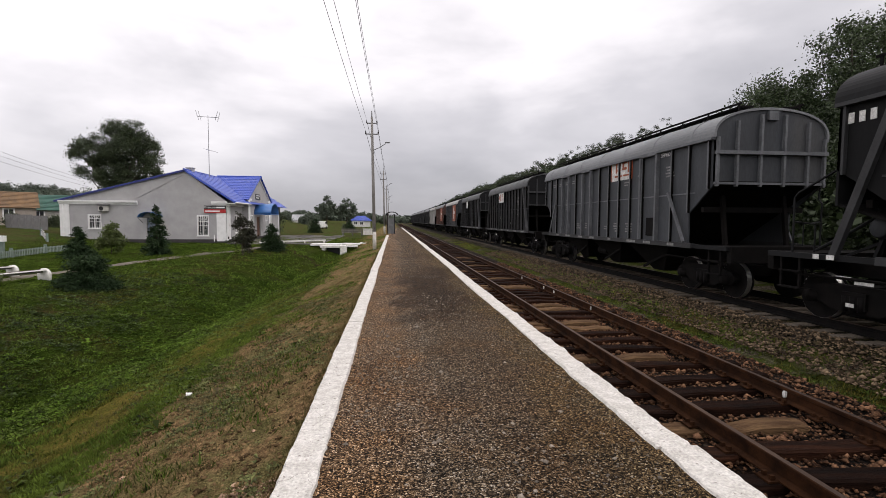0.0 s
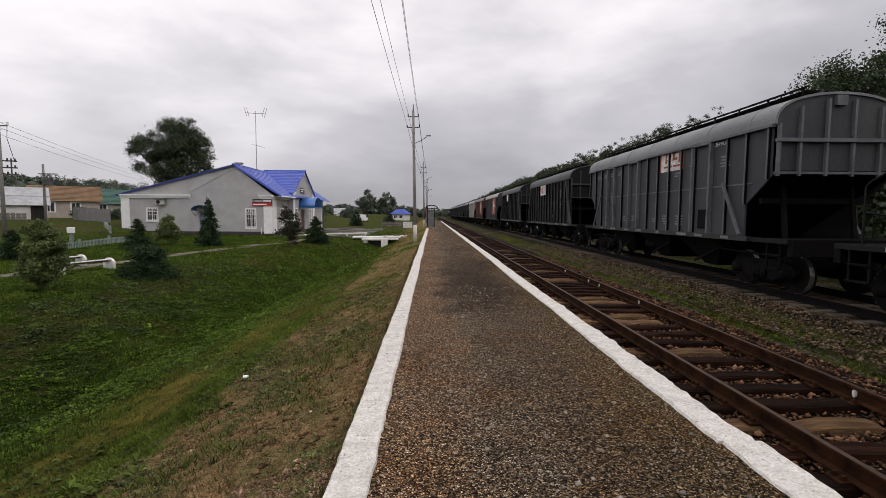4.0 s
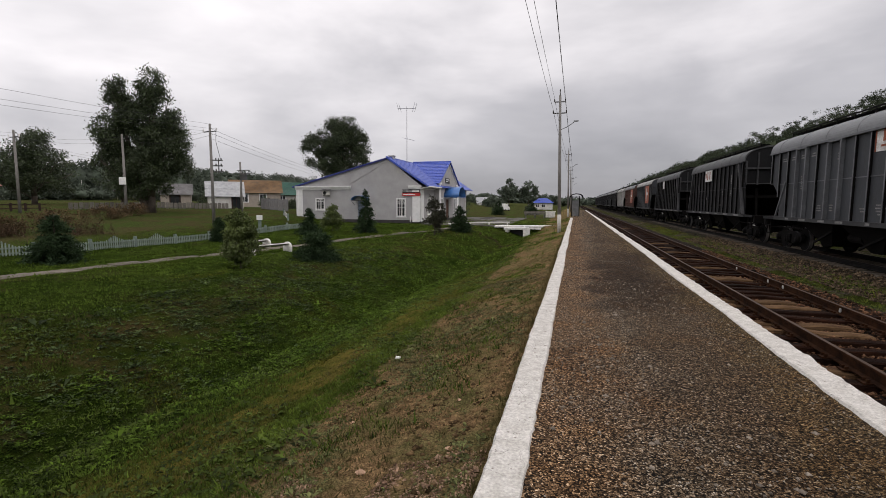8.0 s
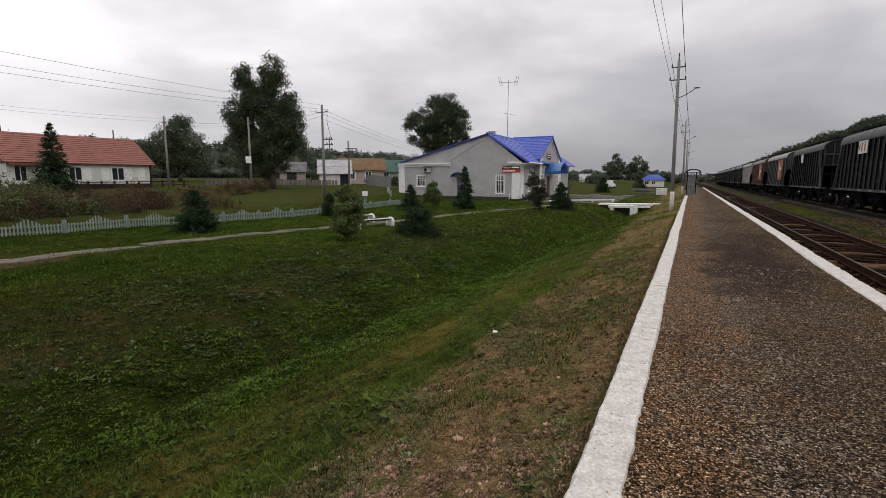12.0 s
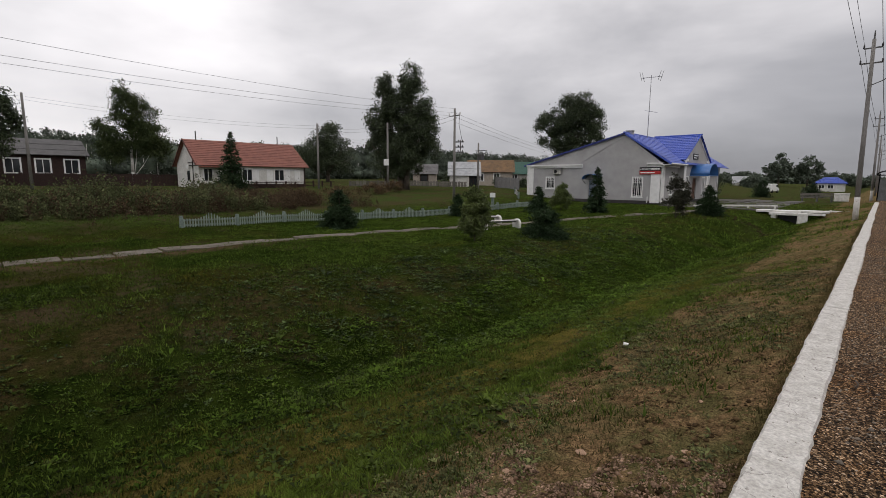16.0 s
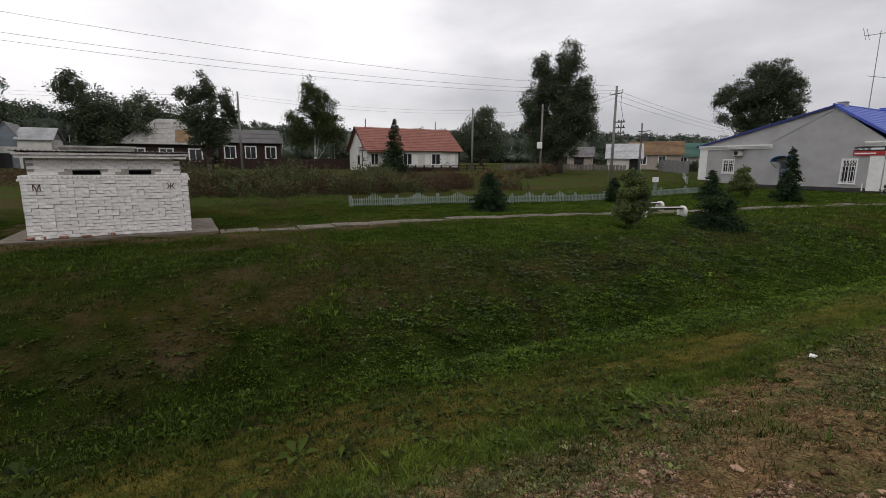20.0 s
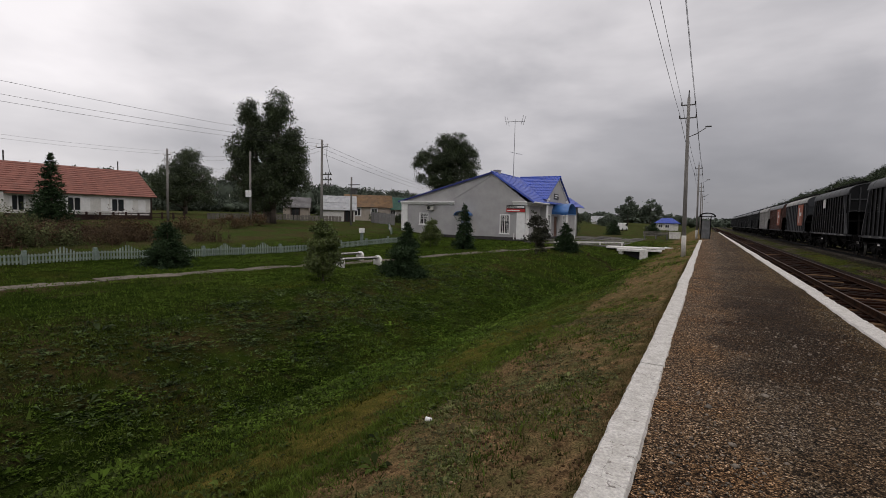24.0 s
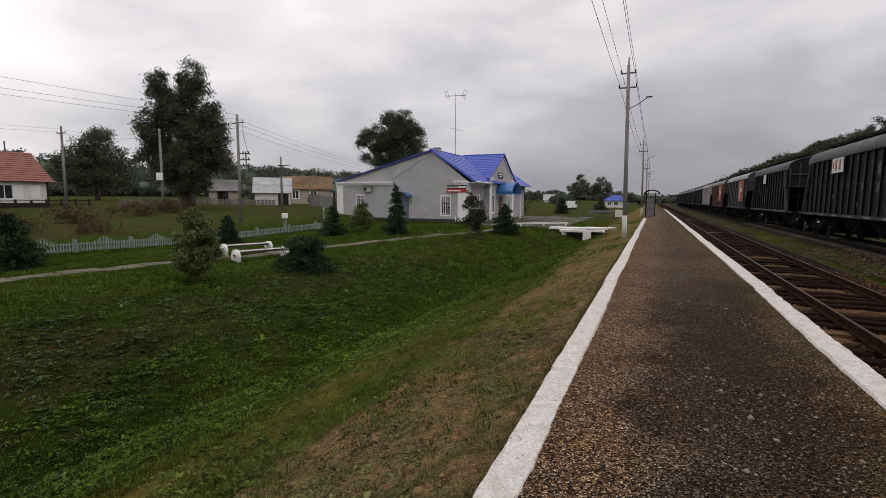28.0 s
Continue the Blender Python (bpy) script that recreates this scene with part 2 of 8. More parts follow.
def ground_material():
    """Mown grass with dry and bare patches; the bank beside the platform is dry and bare, the strip by the tracks is stony."""
    m = bpy.data.materials.new("ground")
    m.use_nodes = True
    n, l = m.node_tree.nodes, m.node_tree.links
    p = n["Principled BSDF"]
    p.inputs["Roughness"].default_value = 0.95
    p.inputs["Specular IOR Level"].default_value = 0.0
    co = n.new("ShaderNodeTexCoord")
    sep = n.new("ShaderNodeSeparateXYZ")
    l.new(co.outputs["Object"], sep.inputs[0])

    def noise_node(s, detail=6, rough=0.6):
        t = n.new("ShaderNodeTexNoise")
        t.inputs["Scale"].default_value, t.inputs["Detail"].default_value, t.inputs["Roughness"].default_value = s, detail, rough
        l.new(co.outputs["Object"], t.inputs[0])
        return t.outputs[0]

    def rng(src, a, b, c=0.0, d=1.0):
        r = n.new("ShaderNodeMapRange")
        for k, v in zip(("From Min", "From Max", "To Min", "To Max"), (a, b, c, d)):
            r.inputs[k].default_value = v
        l.new(src, r.inputs["Value"])
        return r.outputs[0]

    def math_node(op, a, b):
        q = n.new("ShaderNodeMath")
        q.operation = op
        for k, v in enumerate((a, b)):
            if isinstance(v, (int, float)):
                q.inputs[k].default_value = v
            else:
                l.new(v, q.inputs[k])
        return q.outputs[0]

    def mix_node(fac, a, b, blend="MIX"):
        x = n.new("ShaderNodeMixRGB")
        x.blend_type = blend
        for k, v in enumerate((fac, a, b)):
            if isinstance(v, tuple):
                x.inputs[k].default_value = (*v, 1)
            elif isinstance(v, (int, float)):
                x.inputs[k].default_value = v
            else:
                l.new(v, x.inputs[k])
        return x.outputs[0]

    big, mid, small = noise_node(0.22), noise_node(1.3), noise_node(9, 8)
    grass = mix_node(rng(mid, 0.36, 0.64), GRASS_A, GRASS_B)
    grass = mix_node(rng(big, 0.48, 0.62), grass, GRASS_C)
    grass = mix_node(rng(noise_node(0.45, 8), 0.555, 0.66), grass, (0.058, 0.044, 0.025))
    # grass mixed to a brighter green as y rises, with a ragged border
    y_mix = rng(math_node("ADD", sep.outputs["Y"], math_node("MULTIPLY", noise_node(0.3), 16.0)), 8.0, 24.0)
    grass = mix_node(math_node("MULTIPLY", y_mix, 0.7), grass, mix_node(rng(mid, 0.36, 0.64), (0.030, 0.050, 0.008), (0.013, 0.024, 0.004)))
    # worn brown ground along the far slope of the ditch
    slope = math_node("MULTIPLY", math_node("MULTIPLY", rng(sep.outputs["X"], -15.0, -12.8), rng(sep.outputs["X"], -8.6, -10.2)), rng(noise_node(0.55, 9, 0.66), 0.46, 0.58))
    grass = mix_node(math_node("MULTIPLY", slope, 0.6), grass, mix_node(rng(small, 0.35, 0.65), (0.078, 0.050, 0.025), (0.026, 0.019, 0.010)))
    # rough pale pasture beyond the picket fence and the station
    pasture = mix_node(rng(noise_node(0.35, 8), 0.42, 0.6), (0.043, 0.062, 0.017), (0.058, 0.050, 0.023))
    grass = mix_node(rng(math_node("ADD", sep.outputs["X"], math_node("MULTIPLY", noise_node(0.5), 5.0)), -25.5, -29.0), grass, pasture)
    grass = mix_node(rng(math_node("ADD", sep.outputs["Y"], math_node("MULTIPLY", noise_node(0.5), 8.0)), 56.0, 64.0), grass, pasture)
    # a yellowed strip between the lawn and the bank's foot
    wob = math_node("ADD", sep.outputs["X"], math_node("MULTIPLY", math_node("SUBTRACT", noise_node(0.7, 7), 0.5), 2.6))
    strip = math_node("MULTIPLY", rng(wob, -6.8, -5.4), rng(wob, -3.6, -4.4))
    yellow = math_node("MULTIPLY", math_node("MULTIPLY", strip, rng(sep.outputs["Y"], 26, 15)), rng(mid, 0.3, 0.6))
    grass = mix_node(yellow, grass, (0.115, 0.094, 0.024))
    dirt = mix_node(rng(small, 0.38, 0.62), (0.228, 0.148, 0.076), (0.100, 0.064, 0.033))
    # the dry bank: from the kerb to about four metres out, ragged
    bank = math_node("MULTIPLY", rng(wob, -4.1, -3.2), rng(noise_node(1.7, 9, 0.66), 0.44, 0.58))
    on_bank = rng(wob, -4.1, -3.2)
    olive = mix_node(rng(noise_node(4.0, 8), 0.38, 0.62), (0.142, 0.114, 0.052), (0.070, 0.064, 0.025))
    base = mix_node(on_bank, grass, olive)
    base = mix_node(bank, base, dirt)
    # trodden soil along the path before the privy
    trod = math_node("MULTIPLY", math_node("MULTIPLY", rng(wob, -22.0, -21.0), rng(wob, -19.4, -20.2)), math_node("MULTIPLY", rng(sep.outputs["Y"], 13, 8), rng(noise_node(1.1, 7), 0.36, 0.52)))
    base = mix_node(trod, base, (0.085, 0.056, 0.034))
    rail = rng(wob, 1.0, 2.0)
    stony = mix_node(rng(noise_node(16, 3), 0.4, 0.6), (0.12, 0.10, 0.078), (0.035, 0.028, 0.02))
    weedy = mix_node(rng(noise_node(0.9, 8), 0.42, 0.56), stony, (0.040, 0.050, 0.012))
    base = mix_node(rail, base, weedy)
    h = n.new("ShaderNodeHueSaturation")
    l.new(base, h.inputs["Color"])
    l.new(rng(noise_node(55, 2), 0.3, 0.7, 0.35, 1.65), h.inputs["Value"])
    l.new(h.outputs[0], p.inputs["Base Color"])
    b = n.new("ShaderNodeBump")
    b.inputs["Strength"].default_value, b.inputs["Distance"].default_value = 1.0, 0.12
    l.new(small, b.inputs["Height"])
    l.new(b.outputs[0], p.inputs["Normal"])
    return m


GRASS_A, GRASS_B, GRASS_C = (0.021, 0.032, 0.0056), (0.009, 0.016, 0.003), (0.034, 0.030, 0.008)
M_GROUND = ground_material()
M_ASPHALT = gravel("asphalt", [(0.0, (0.014, 0.011, 0.0075)), (0.3, (0.053, 0.039, 0.026)), (0.62, (0.148, 0.109, 0.071)), (0.88, (0.285, 0.222, 0.152)), (0.98, (0.52, 0.46, 0.38))],
                   (0.004, 0.0035, 0.003), 68, 1.0, 0.014, (1.12, 0.98, 0.80), (0.46, 0.66), 1.3, (0.62, 0.58, 0.56), (0.42, 0.75), [(1.85, 1.1, (1.30, 1.08, 0.90)), (2.7, 3.1, (1.0, 0.98, 0.82)), (1.55, 2.25, (0.76, 0.68, 0.60))], True)
M_BALLAST = gravel("ballast", [(0.0, (0.012, 0.0065, 0.004)), (0.5, (0.030, 0.016, 0.010)), (0.8, (0.060, 0.036, 0.024)), (0.97, (0.15, 0.11, 0.08))], (0.006, 0.005, 0.004), 17, 1.0, 0.05,
                   (0.5, 0.42, 0.38), (0.45, 0.6), 0.8, None, (0.3, 0.65))
M_SIDING_BALLAST = gravel("siding_ballast", [(0.0, (0.017, 0.012, 0.008)), (0.5, (0.040, 0.029, 0.018)), (0.9, (0.10, 0.075, 0.050))], (0.009, 0.007, 0.005), 15, 1.0, 0.04,
                          (0.5, 0.58, 0.25), (0.42, 0.56), 0.6, None, (0.3, 0.65))
M_STONE = mat("stone", (0.190, 0.100, 0.056), (0.020, 0.0088, 0.0044), 0.9, scale=6, fine=40, island=0.65, spec=0.1)
M_STONE_GREY = mat("grey_stone", (0.150, 0.107, 0.068), (0.026, 0.018, 0.011), 0.9, scale=6, fine=40, island=0.6, spec=0.1)
M_PEBBLE = mat("pale_pebble", (0.25, 0.215, 0.175), (0.11, 0.09, 0.07), 0.85, scale=9, fine=60, island=0.5)
M_KERB = mat("whitewashed_kerb", (0.60, 0.58, 0.545), (0.48, 0.46, 0.425), 0.92, scale=7, fine=42, grain=0.24, bump=1.0, dist=0.016, c3=(0.26, 0.235, 0.21), third=(0.63, 0.67), third_scale=17, spec=0.1)
M_CONCRETE = mat("concrete", (0.18, 0.155, 0.122), (0.115, 0.098, 0.077), 0.92, scale=2.5, fine=50, c3=(0.12, 0.11, 0.09), third=(0.58, 0.7), per_object=0.15)
M_POLE = mat("pole_concrete", (0.22, 0.21, 0.198), (0.14, 0.132, 0.122), 0.9, scale=1.2, fine=30, stretch=(1, 1, 0.25))
M_LIME = mat("limewash", (0.74, 0.73, 0.70), (0.58, 0.565, 0.53), 0.9, scale=5, fine=30, grain=0.1, c3=(0.3, 0.28, 0.25), third=(0.63, 0.72))
M_SLEEPER = mat("old_sleeper", (0.022, 0.0085, 0.0043), (0.0060, 0.0026, 0.0015), 0.9, scale=3, fine=26, stretch=(0.35, 3.0, 3.0), grain=0.35, bump=0.9, dist=0.02, per_object=0.5, spec=0.08)
M_SLEEPER_GREY = mat("grey_sleeper", (0.115, 0.098, 0.080), (0.065, 0.055, 0.044), 0.9, scale=3, fine=26, grain=0.3, bump=0.6, dist=0.02, per_object=0.3, spec=0.08)
M_SLEEPER_PALE = mat("split_sleeper", (0.150, 0.090, 0.046), (0.070, 0.038, 0.020), 0.9, scale=3, fine=26, stretch=(0.35, 3.0, 3.0), grain=0.3, bump=0.9, dist=0.02, per_object=0.25, spec=0.1)
M_RAIL = mat("rusty_rail", (0.036, 0.0150, 0.0066), (0.013, 0.0056, 0.0028), 0.85, 0.0, scale=4, fine=60, spec=0.06)
M_RAILTOP = mat("worn_railhead", (0.060, 0.034, 0.021), (0.034, 0.019, 0.012), 0.6, 0.2, scale=5, fine=60, stretch=(1, 0.1, 1))
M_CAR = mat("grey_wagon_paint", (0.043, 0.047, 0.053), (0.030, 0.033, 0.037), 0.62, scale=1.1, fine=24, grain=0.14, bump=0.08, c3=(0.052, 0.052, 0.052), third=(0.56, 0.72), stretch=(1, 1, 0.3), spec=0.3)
M_CAR_B = mat("dark_wagon_paint", (0.0105, 0.011, 0.0118), (0.007, 0.0074, 0.008), 0.65, scale=1.1, fine=24, grain=0.15, bump=0.08, stretch=(1, 1, 0.3), spec=0.15)
# ribs paler than the panels: their lit edges are put into the colour
M_CAR_RIB = mat("lit_rib_paint", (0.115, 0.121, 0.129), (0.078, 0.082, 0.088), 0.6, scale=2, fine=24, grain=0.15, bump=0.08)
M_CAR_BROWN = mat("brown_wagon_paint", (0.085, 0.042, 0.032), (0.06, 0.032, 0.026), 0.65, scale=1.5, fine=24, stretch=(1, 1, 0.3))
M_CAR_WHITE = mat("pale_wagon_paint", (0.36, 0.355, 0.34), (0.22, 0.215, 0.205), 0.65, scale=0.9, fine=24, stretch=(1, 1, 0.3))
M_ORANGE = mat("orange_paint", (0.28, 0.070, 0.028), (0.20, 0.052, 0.024), 0.6, scale=3, fine=24)
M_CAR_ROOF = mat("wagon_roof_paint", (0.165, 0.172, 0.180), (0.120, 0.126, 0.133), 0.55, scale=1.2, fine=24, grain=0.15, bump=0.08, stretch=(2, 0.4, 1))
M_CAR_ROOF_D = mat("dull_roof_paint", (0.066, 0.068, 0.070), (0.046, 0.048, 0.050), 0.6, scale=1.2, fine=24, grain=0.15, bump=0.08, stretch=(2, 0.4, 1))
# black of grimy gear, also used for shade painted on rib webs and siding rails
M_UNDER = mat("grime_and_shade_black", (0.007, 0.006, 0.0056), (0.0038, 0.0036, 0.0036), 0.8, 0.0, scale=4, fine=40, spec=0.08)
M_STENCIL = mat("faded_stencil", (0.20, 0.20, 0.195), (0.11, 0.11, 0.108), 0.7, scale=9, fine=30)
M_CAR_BLACK = mat("black_wagon_paint", (0.009, 0.0092, 0.0098), (0.006, 0.0062, 0.0066), 0.7, scale=1.1, fine=24, grain=0.15, bump=0.08, stretch=(1, 1, 0.3), spec=0.12)
M_LEAF_HILL = mat("hillside_leaf", (0.054, 0.068, 0.040), (0.034, 0.045, 0.027), 0.8, scale=0.12, fine=1.2, island=0.45, bump=0, spec=0.05)
M_PATH = mat("path_concrete", (0.150, 0.128, 0.102), (0.095, 0.080, 0.063), 0.92, scale=2.5, fine=50, c3=(0.075, 0.062, 0.046), third=(0.54, 0.68), per_object=0.12)
M_PAVING = mat("dark_paving", (0.115, 0.105, 0.095), (0.08, 0.074, 0.067), 0.9, scale=1.5, fine=30)
# rib tone between the pale and the dark rib colours
M_CAR_RIB_C = mat("mid_rib_paint", (0.050, 0.051, 0.053), (0.034, 0.035, 0.037), 0.65, scale=2, fine=24, grain=0.15, bump=0.08, spec=0.2)
M_CAR_RIB_B = mat("dark_rib_paint", (0.034, 0.0345, 0.036), (0.025, 0.0255, 0.027), 0.6, scale=2, fine=24, grain=0.15, bump=0.08, spec=0.2)
M_WHEEL = mat("bright_wheel_tread", (0.55, 0.55, 0.54), (0.4, 0.39, 0.38), 0.3, 0.9, scale=6, fine=40)
M_MARK = mat("white_marking", (0.62, 0.62, 0.60), (0.42, 0.42, 0.41), 0.7, scale=6, fine=30)


def cracked(m, scale=1.6, width=0.010, tone=(0.10, 0.085, 0.07)):
    """Thin wandering cracks over a painted surface, here and there."""
    n, l = m.node_tree.nodes, m.node_tree.links
    p = n["Principled BSDF"]
    src = p.inputs["Base Color"].links[0].from_socket
    co = n.new("ShaderNodeTexCoord")
    wob = n.new("ShaderNodeTexNoise")
    wob.inputs["Scale"].default_value = 5.0
    l.new(co.outputs["Object"], wob.inputs[0])
    add = n.new("ShaderNodeMixRGB")
    add.blend_type, add.inputs[0].default_value = "LINEAR_LIGHT", 0.08
    l.new(co.outputs["Object"], add.inputs[1])
    l.new(wob.outputs["Color"], add.inputs[2])
    v = n.new("ShaderNodeTexVoronoi")
    v.feature = "DISTANCE_TO_EDGE"
    v.inputs["Scale"].default_value = scale
    l.new(add.outputs[0], v.inputs["Vector"])
    thin = n.new("ShaderNodeMapRange")
    thin.inputs["From Min"].default_value, thin.inputs["From Max"].default_value, thin.inputs["To Min"].default_value, thin.inputs["To Max"].default_value = 0.0, width, 0.85, 0.0
    l.new(v.outputs["Distance"], thin.inputs["Value"])
    where = n.new("ShaderNodeTexNoise")
    where.inputs["Scale"].default_value = 0.9
    l.new(co.outputs["Object"], where.inputs[0])
    some = n.new("ShaderNodeMapRange")
    some.inputs["From Min"].default_value, some.inputs["From Max"].default_value = 0.46, 0.54
    l.new(where.outputs[0], some.inputs["Value"])
    fac = n.new("ShaderNodeMath")
    fac.operation = "MULTIPLY"
    l.new(thin.outputs[0], fac.inputs[0])
    l.new(some.outputs[0], fac.inputs[1])
    mix = n.new("ShaderNodeMixRGB")
    l.new(fac.outputs[0], mix.inputs[0])
    l.new(src, mix.inputs[1])
    mix.inputs[2].default_value = (*tone, 1)
    l.new(mix.outputs[0], p.inputs["Base Color"])


cracked(M_KERB, 2.6, 0.006)
M_PLASTER = mat("pale_plaster", (0.395, 0.39, 0.39), (0.34, 0.335, 0.335), 0.9, scale=0.8, fine=20, grain=0.05, bump=0.1, c3=(0.42, 0.395, 0.35), third=(0.6, 0.72))
M_WHITE = mat("white_paint", (0.78, 0.78, 0.77), (0.70, 0.70, 0.69), 0.6, scale=3, fine=30, grain=0.06, bump=0.05)
M_PLINTH = mat("dark_plinth", (0.032, 0.030, 0.030), (0.05, 0.046, 0.043), 0.8, scale=3, fine=30)
M_BLUE = mat("blue_metal_tile", (0.046, 0.092, 0.43), (0.038, 0.075, 0.35), 0.42, 0.0, scale=1.2, fine=20, grain=0.06, bump=0.05, spec=0.5)
M_BLUE_CANOPY = mat("blue_polycarbonate", (0.045, 0.16, 0.42), (0.035, 0.13, 0.36), 0.35, scale=2, fine=20, grain=0.06, bump=0.03, spec=0.5)
M_RED = mat("red_sign", (0.42, 0.03, 0.03), (0.36, 0.025, 0.025), 0.5, scale=3, fine=30, bump=0)
M_SIGN_DARK = mat("dark_sign", (0.03, 0.026, 0.028), (0.028, 0.027, 0.03), 0.5, scale=3, fine=30, bump=0)
M_DARK = mat("dark_opening", (0.015, 0.015, 0.016), (0.022, 0.022, 0.024), 0.6, scale=3, fine=30, bump=0)
M_GLASS = mat("window_glass", (0.022, 0.025, 0.028), (0.03, 0.033, 0.036), 0.08, scale=1, fine=10, grain=0.05, bump=0, spec=0.6)
M_HOLLOW = mat("unlit_hollow", (0.003, 0.003, 0.003), (0.005, 0.005, 0.005), 0.95, scale=3, fine=30, bump=0, spec=0.0)
M_DOOR = mat("brown_door", (0.15, 0.07, 0.045), (0.11, 0.055, 0.038), 0.6, scale=3, fine=30)
M_TIMBER = mat("dark_timber", (0.036, 0.018, 0.0145), (0.021, 0.0115, 0.0095), 0.8, scale=2, fine=30, stretch=(1, 1, 6))
M_GREYWOOD = mat("grey_wood", (0.20, 0.185, 0.165), (0.13, 0.12, 0.105), 0.9, scale=2, fine=30, stretch=(1, 1, 0.3), per_object=0.2)
M_REDROOF = mat("red_roof_tile", (0.25, 0.100, 0.075), (0.19, 0.078, 0.060), 0.75, scale=1.5, fine=20, grain=0.12)
M_SLATE = mat("asbestos_sheet", (0.34, 0.335, 0.32), (0.24, 0.235, 0.22), 0.9, scale=1.5, fine=25, c3=(0.15, 0.14, 0.12), third=(0.55, 0.7))
M_RUSTROOF = mat("rusty_sheet_roof", (0.20, 0.12, 0.06), (0.13, 0.085, 0.05), 0.8, scale=1.2, fine=20)
M_GREENROOF = mat("green_sheet_roof", (0.03, 0.10, 0.075), (0.025, 0.08, 0.06), 0.5, scale=1.2, fine=20)
M_GREYROOF = mat("grey_sheet_roof", (0.22, 0.215, 0.215), (0.15, 0.145, 0.145), 0.7, scale=1.2, fine=20)
M_ZINC = mat("zinc_roof", (0.40, 0.41, 0.42), (0.29, 0.30, 0.31), 0.5, scale=1.5, fine=20)
M_BRICK = mat("whitewashed_brick", (0.77, 0.755, 0.745), (0.64, 0.625, 0.61), 0.92, scale=5, fine=45, grain=0.12, bump=0.6, dist=0.01, per_object=0.09, c3=(0.40, 0.37, 0.33), third=(0.62, 0.72))
M_MORTAR = mat("limewashed_mortar", (0.34, 0.325, 0.30), (0.20, 0.19, 0.175), 0.95, scale=8, fine=60)
M_LETTER = mat("dark_letter", (0.085, 0.03, 0.028), (0.06, 0.025, 0.025), 0.7, scale=8, fine=40)
M_FENCE = mat("faded_green_fence", (0.19, 0.235, 0.21), (0.115, 0.155, 0.135), 0.8, scale=3, fine=30, per_object=0.1)
M_SEAT = mat("dark_seat_board", (0.075, 0.055, 0.045), (0.045, 0.034, 0.028), 0.8, scale=3, fine=30, stretch=(0.3, 3, 3))
M_PICKET = mat("pale_green_picket", (0.235, 0.285, 0.255), (0.140, 0.178, 0.157), 0.85, scale=3, fine=30, per_object=0.18)
M_STEEL = mat("weathered_steel", (0.13, 0.13, 0.13), (0.09, 0.088, 0.085), 0.6, 0.5, scale=5, fine=40)
M_GALV = mat("galvanised_tube", (0.34, 0.34, 0.35), (0.25, 0.25, 0.26), 0.5, 0.3, scale=5, fine=40)
M_WIRE = mat("wire", (0.055, 0.055, 0.06), (0.045, 0.045, 0.05), 0.7, scale=5, fine=40, bump=0)
M_BARK = mat("bark", (0.085, 0.07, 0.055), (0.05, 0.04, 0.032), 0.95, scale=3, fine=18, stretch=(1, 1, 0.25), grain=0.35, bump=0.8, dist=0.03)
M_BIRCH = mat("birch_bark", (0.55, 0.54, 0.51), (0.42, 0.41, 0.39), 0.85, scale=3, fine=12, c3=(0.06, 0.055, 0.05), third=(0.58, 0.64), third_scale=4, stretch=(1, 1, 2))
M_LEAF = mat("poplar_leaf", (0.056, 0.077, 0.034), (0.032, 0.046, 0.021), 0.45, scale=0.5, fine=3, island=0.5, bump=0, translucent=0.25, spec=0.34)
M_LEAF_B = mat("birch_leaf", (0.058, 0.078, 0.026), (0.042, 0.062, 0.022), 0.55, scale=0.5, fine=3, island=0.5, bump=0, translucent=0.25, spec=0.2)
M_LEAF_WOOD = mat("woodland_leaf", (0.046, 0.066, 0.028), (0.024, 0.037, 0.016), 0.5, scale=0.15, fine=2, island=0.6, bump=0, translucent=0.2, spec=0.25)
# far leaves paler and greyer than near ones: distance haze put into the colour
M_LEAF_FAR = mat("hazed_far_leaf", (0.072, 0.092, 0.066), (0.052, 0.068, 0.050), 0.8, scale=0.05, fine=0.7, island=0.45, bump=0)
M_LEAF_HAZE = mat("hazed_leaf", (0.100, 0.125, 0.090), (0.076, 0.097, 0.072), 0.8, scale=0.05, fine=0.7, island=0.45, bump=0)
M_LEAF_BUSH = mat("bush_leaf", (0.100, 0.128, 0.038), (0.056, 0.078, 0.022), 0.55, scale=0.8, fine=3, island=0.5, bump=0, translucent=0.25)
M_DARKBUSH = mat("dark_bush_leaf", (0.042, 0.044, 0.026), (0.026, 0.026, 0.018), 0.55, scale=0.8, fine=3, island=0.5, bump=0, translucent=0.2, spec=0.2)
M_NEEDLE = mat("spruce_needle", (0.030, 0.052, 0.022), (0.018, 0.033, 0.015), 0.7, scale=1, fine=5, island=0.45, bump=0, spec=0.08)
M_BLADE_MID = mat("verge_grass_blade", vivid=(0.5, 1.0), c1=(0.134, 0.164, 0.028), c2=(0.084, 0.114, 0.018), rough=0.8, scale=1.2, fine=3, island=0.55, bump=0, c3=(0.125, 0.105, 0.02), third=(0.5, 0.62), translucent=0.2, spec=0.12)
M_BLADE_LIME = mat("lush_grass_blade", (0.108, 0.152, 0.024), (0.062, 0.096, 0.015), 0.85, scale=0.9, fine=3, island=0.5, bump=0, translucent=0.25, spec=0.06)
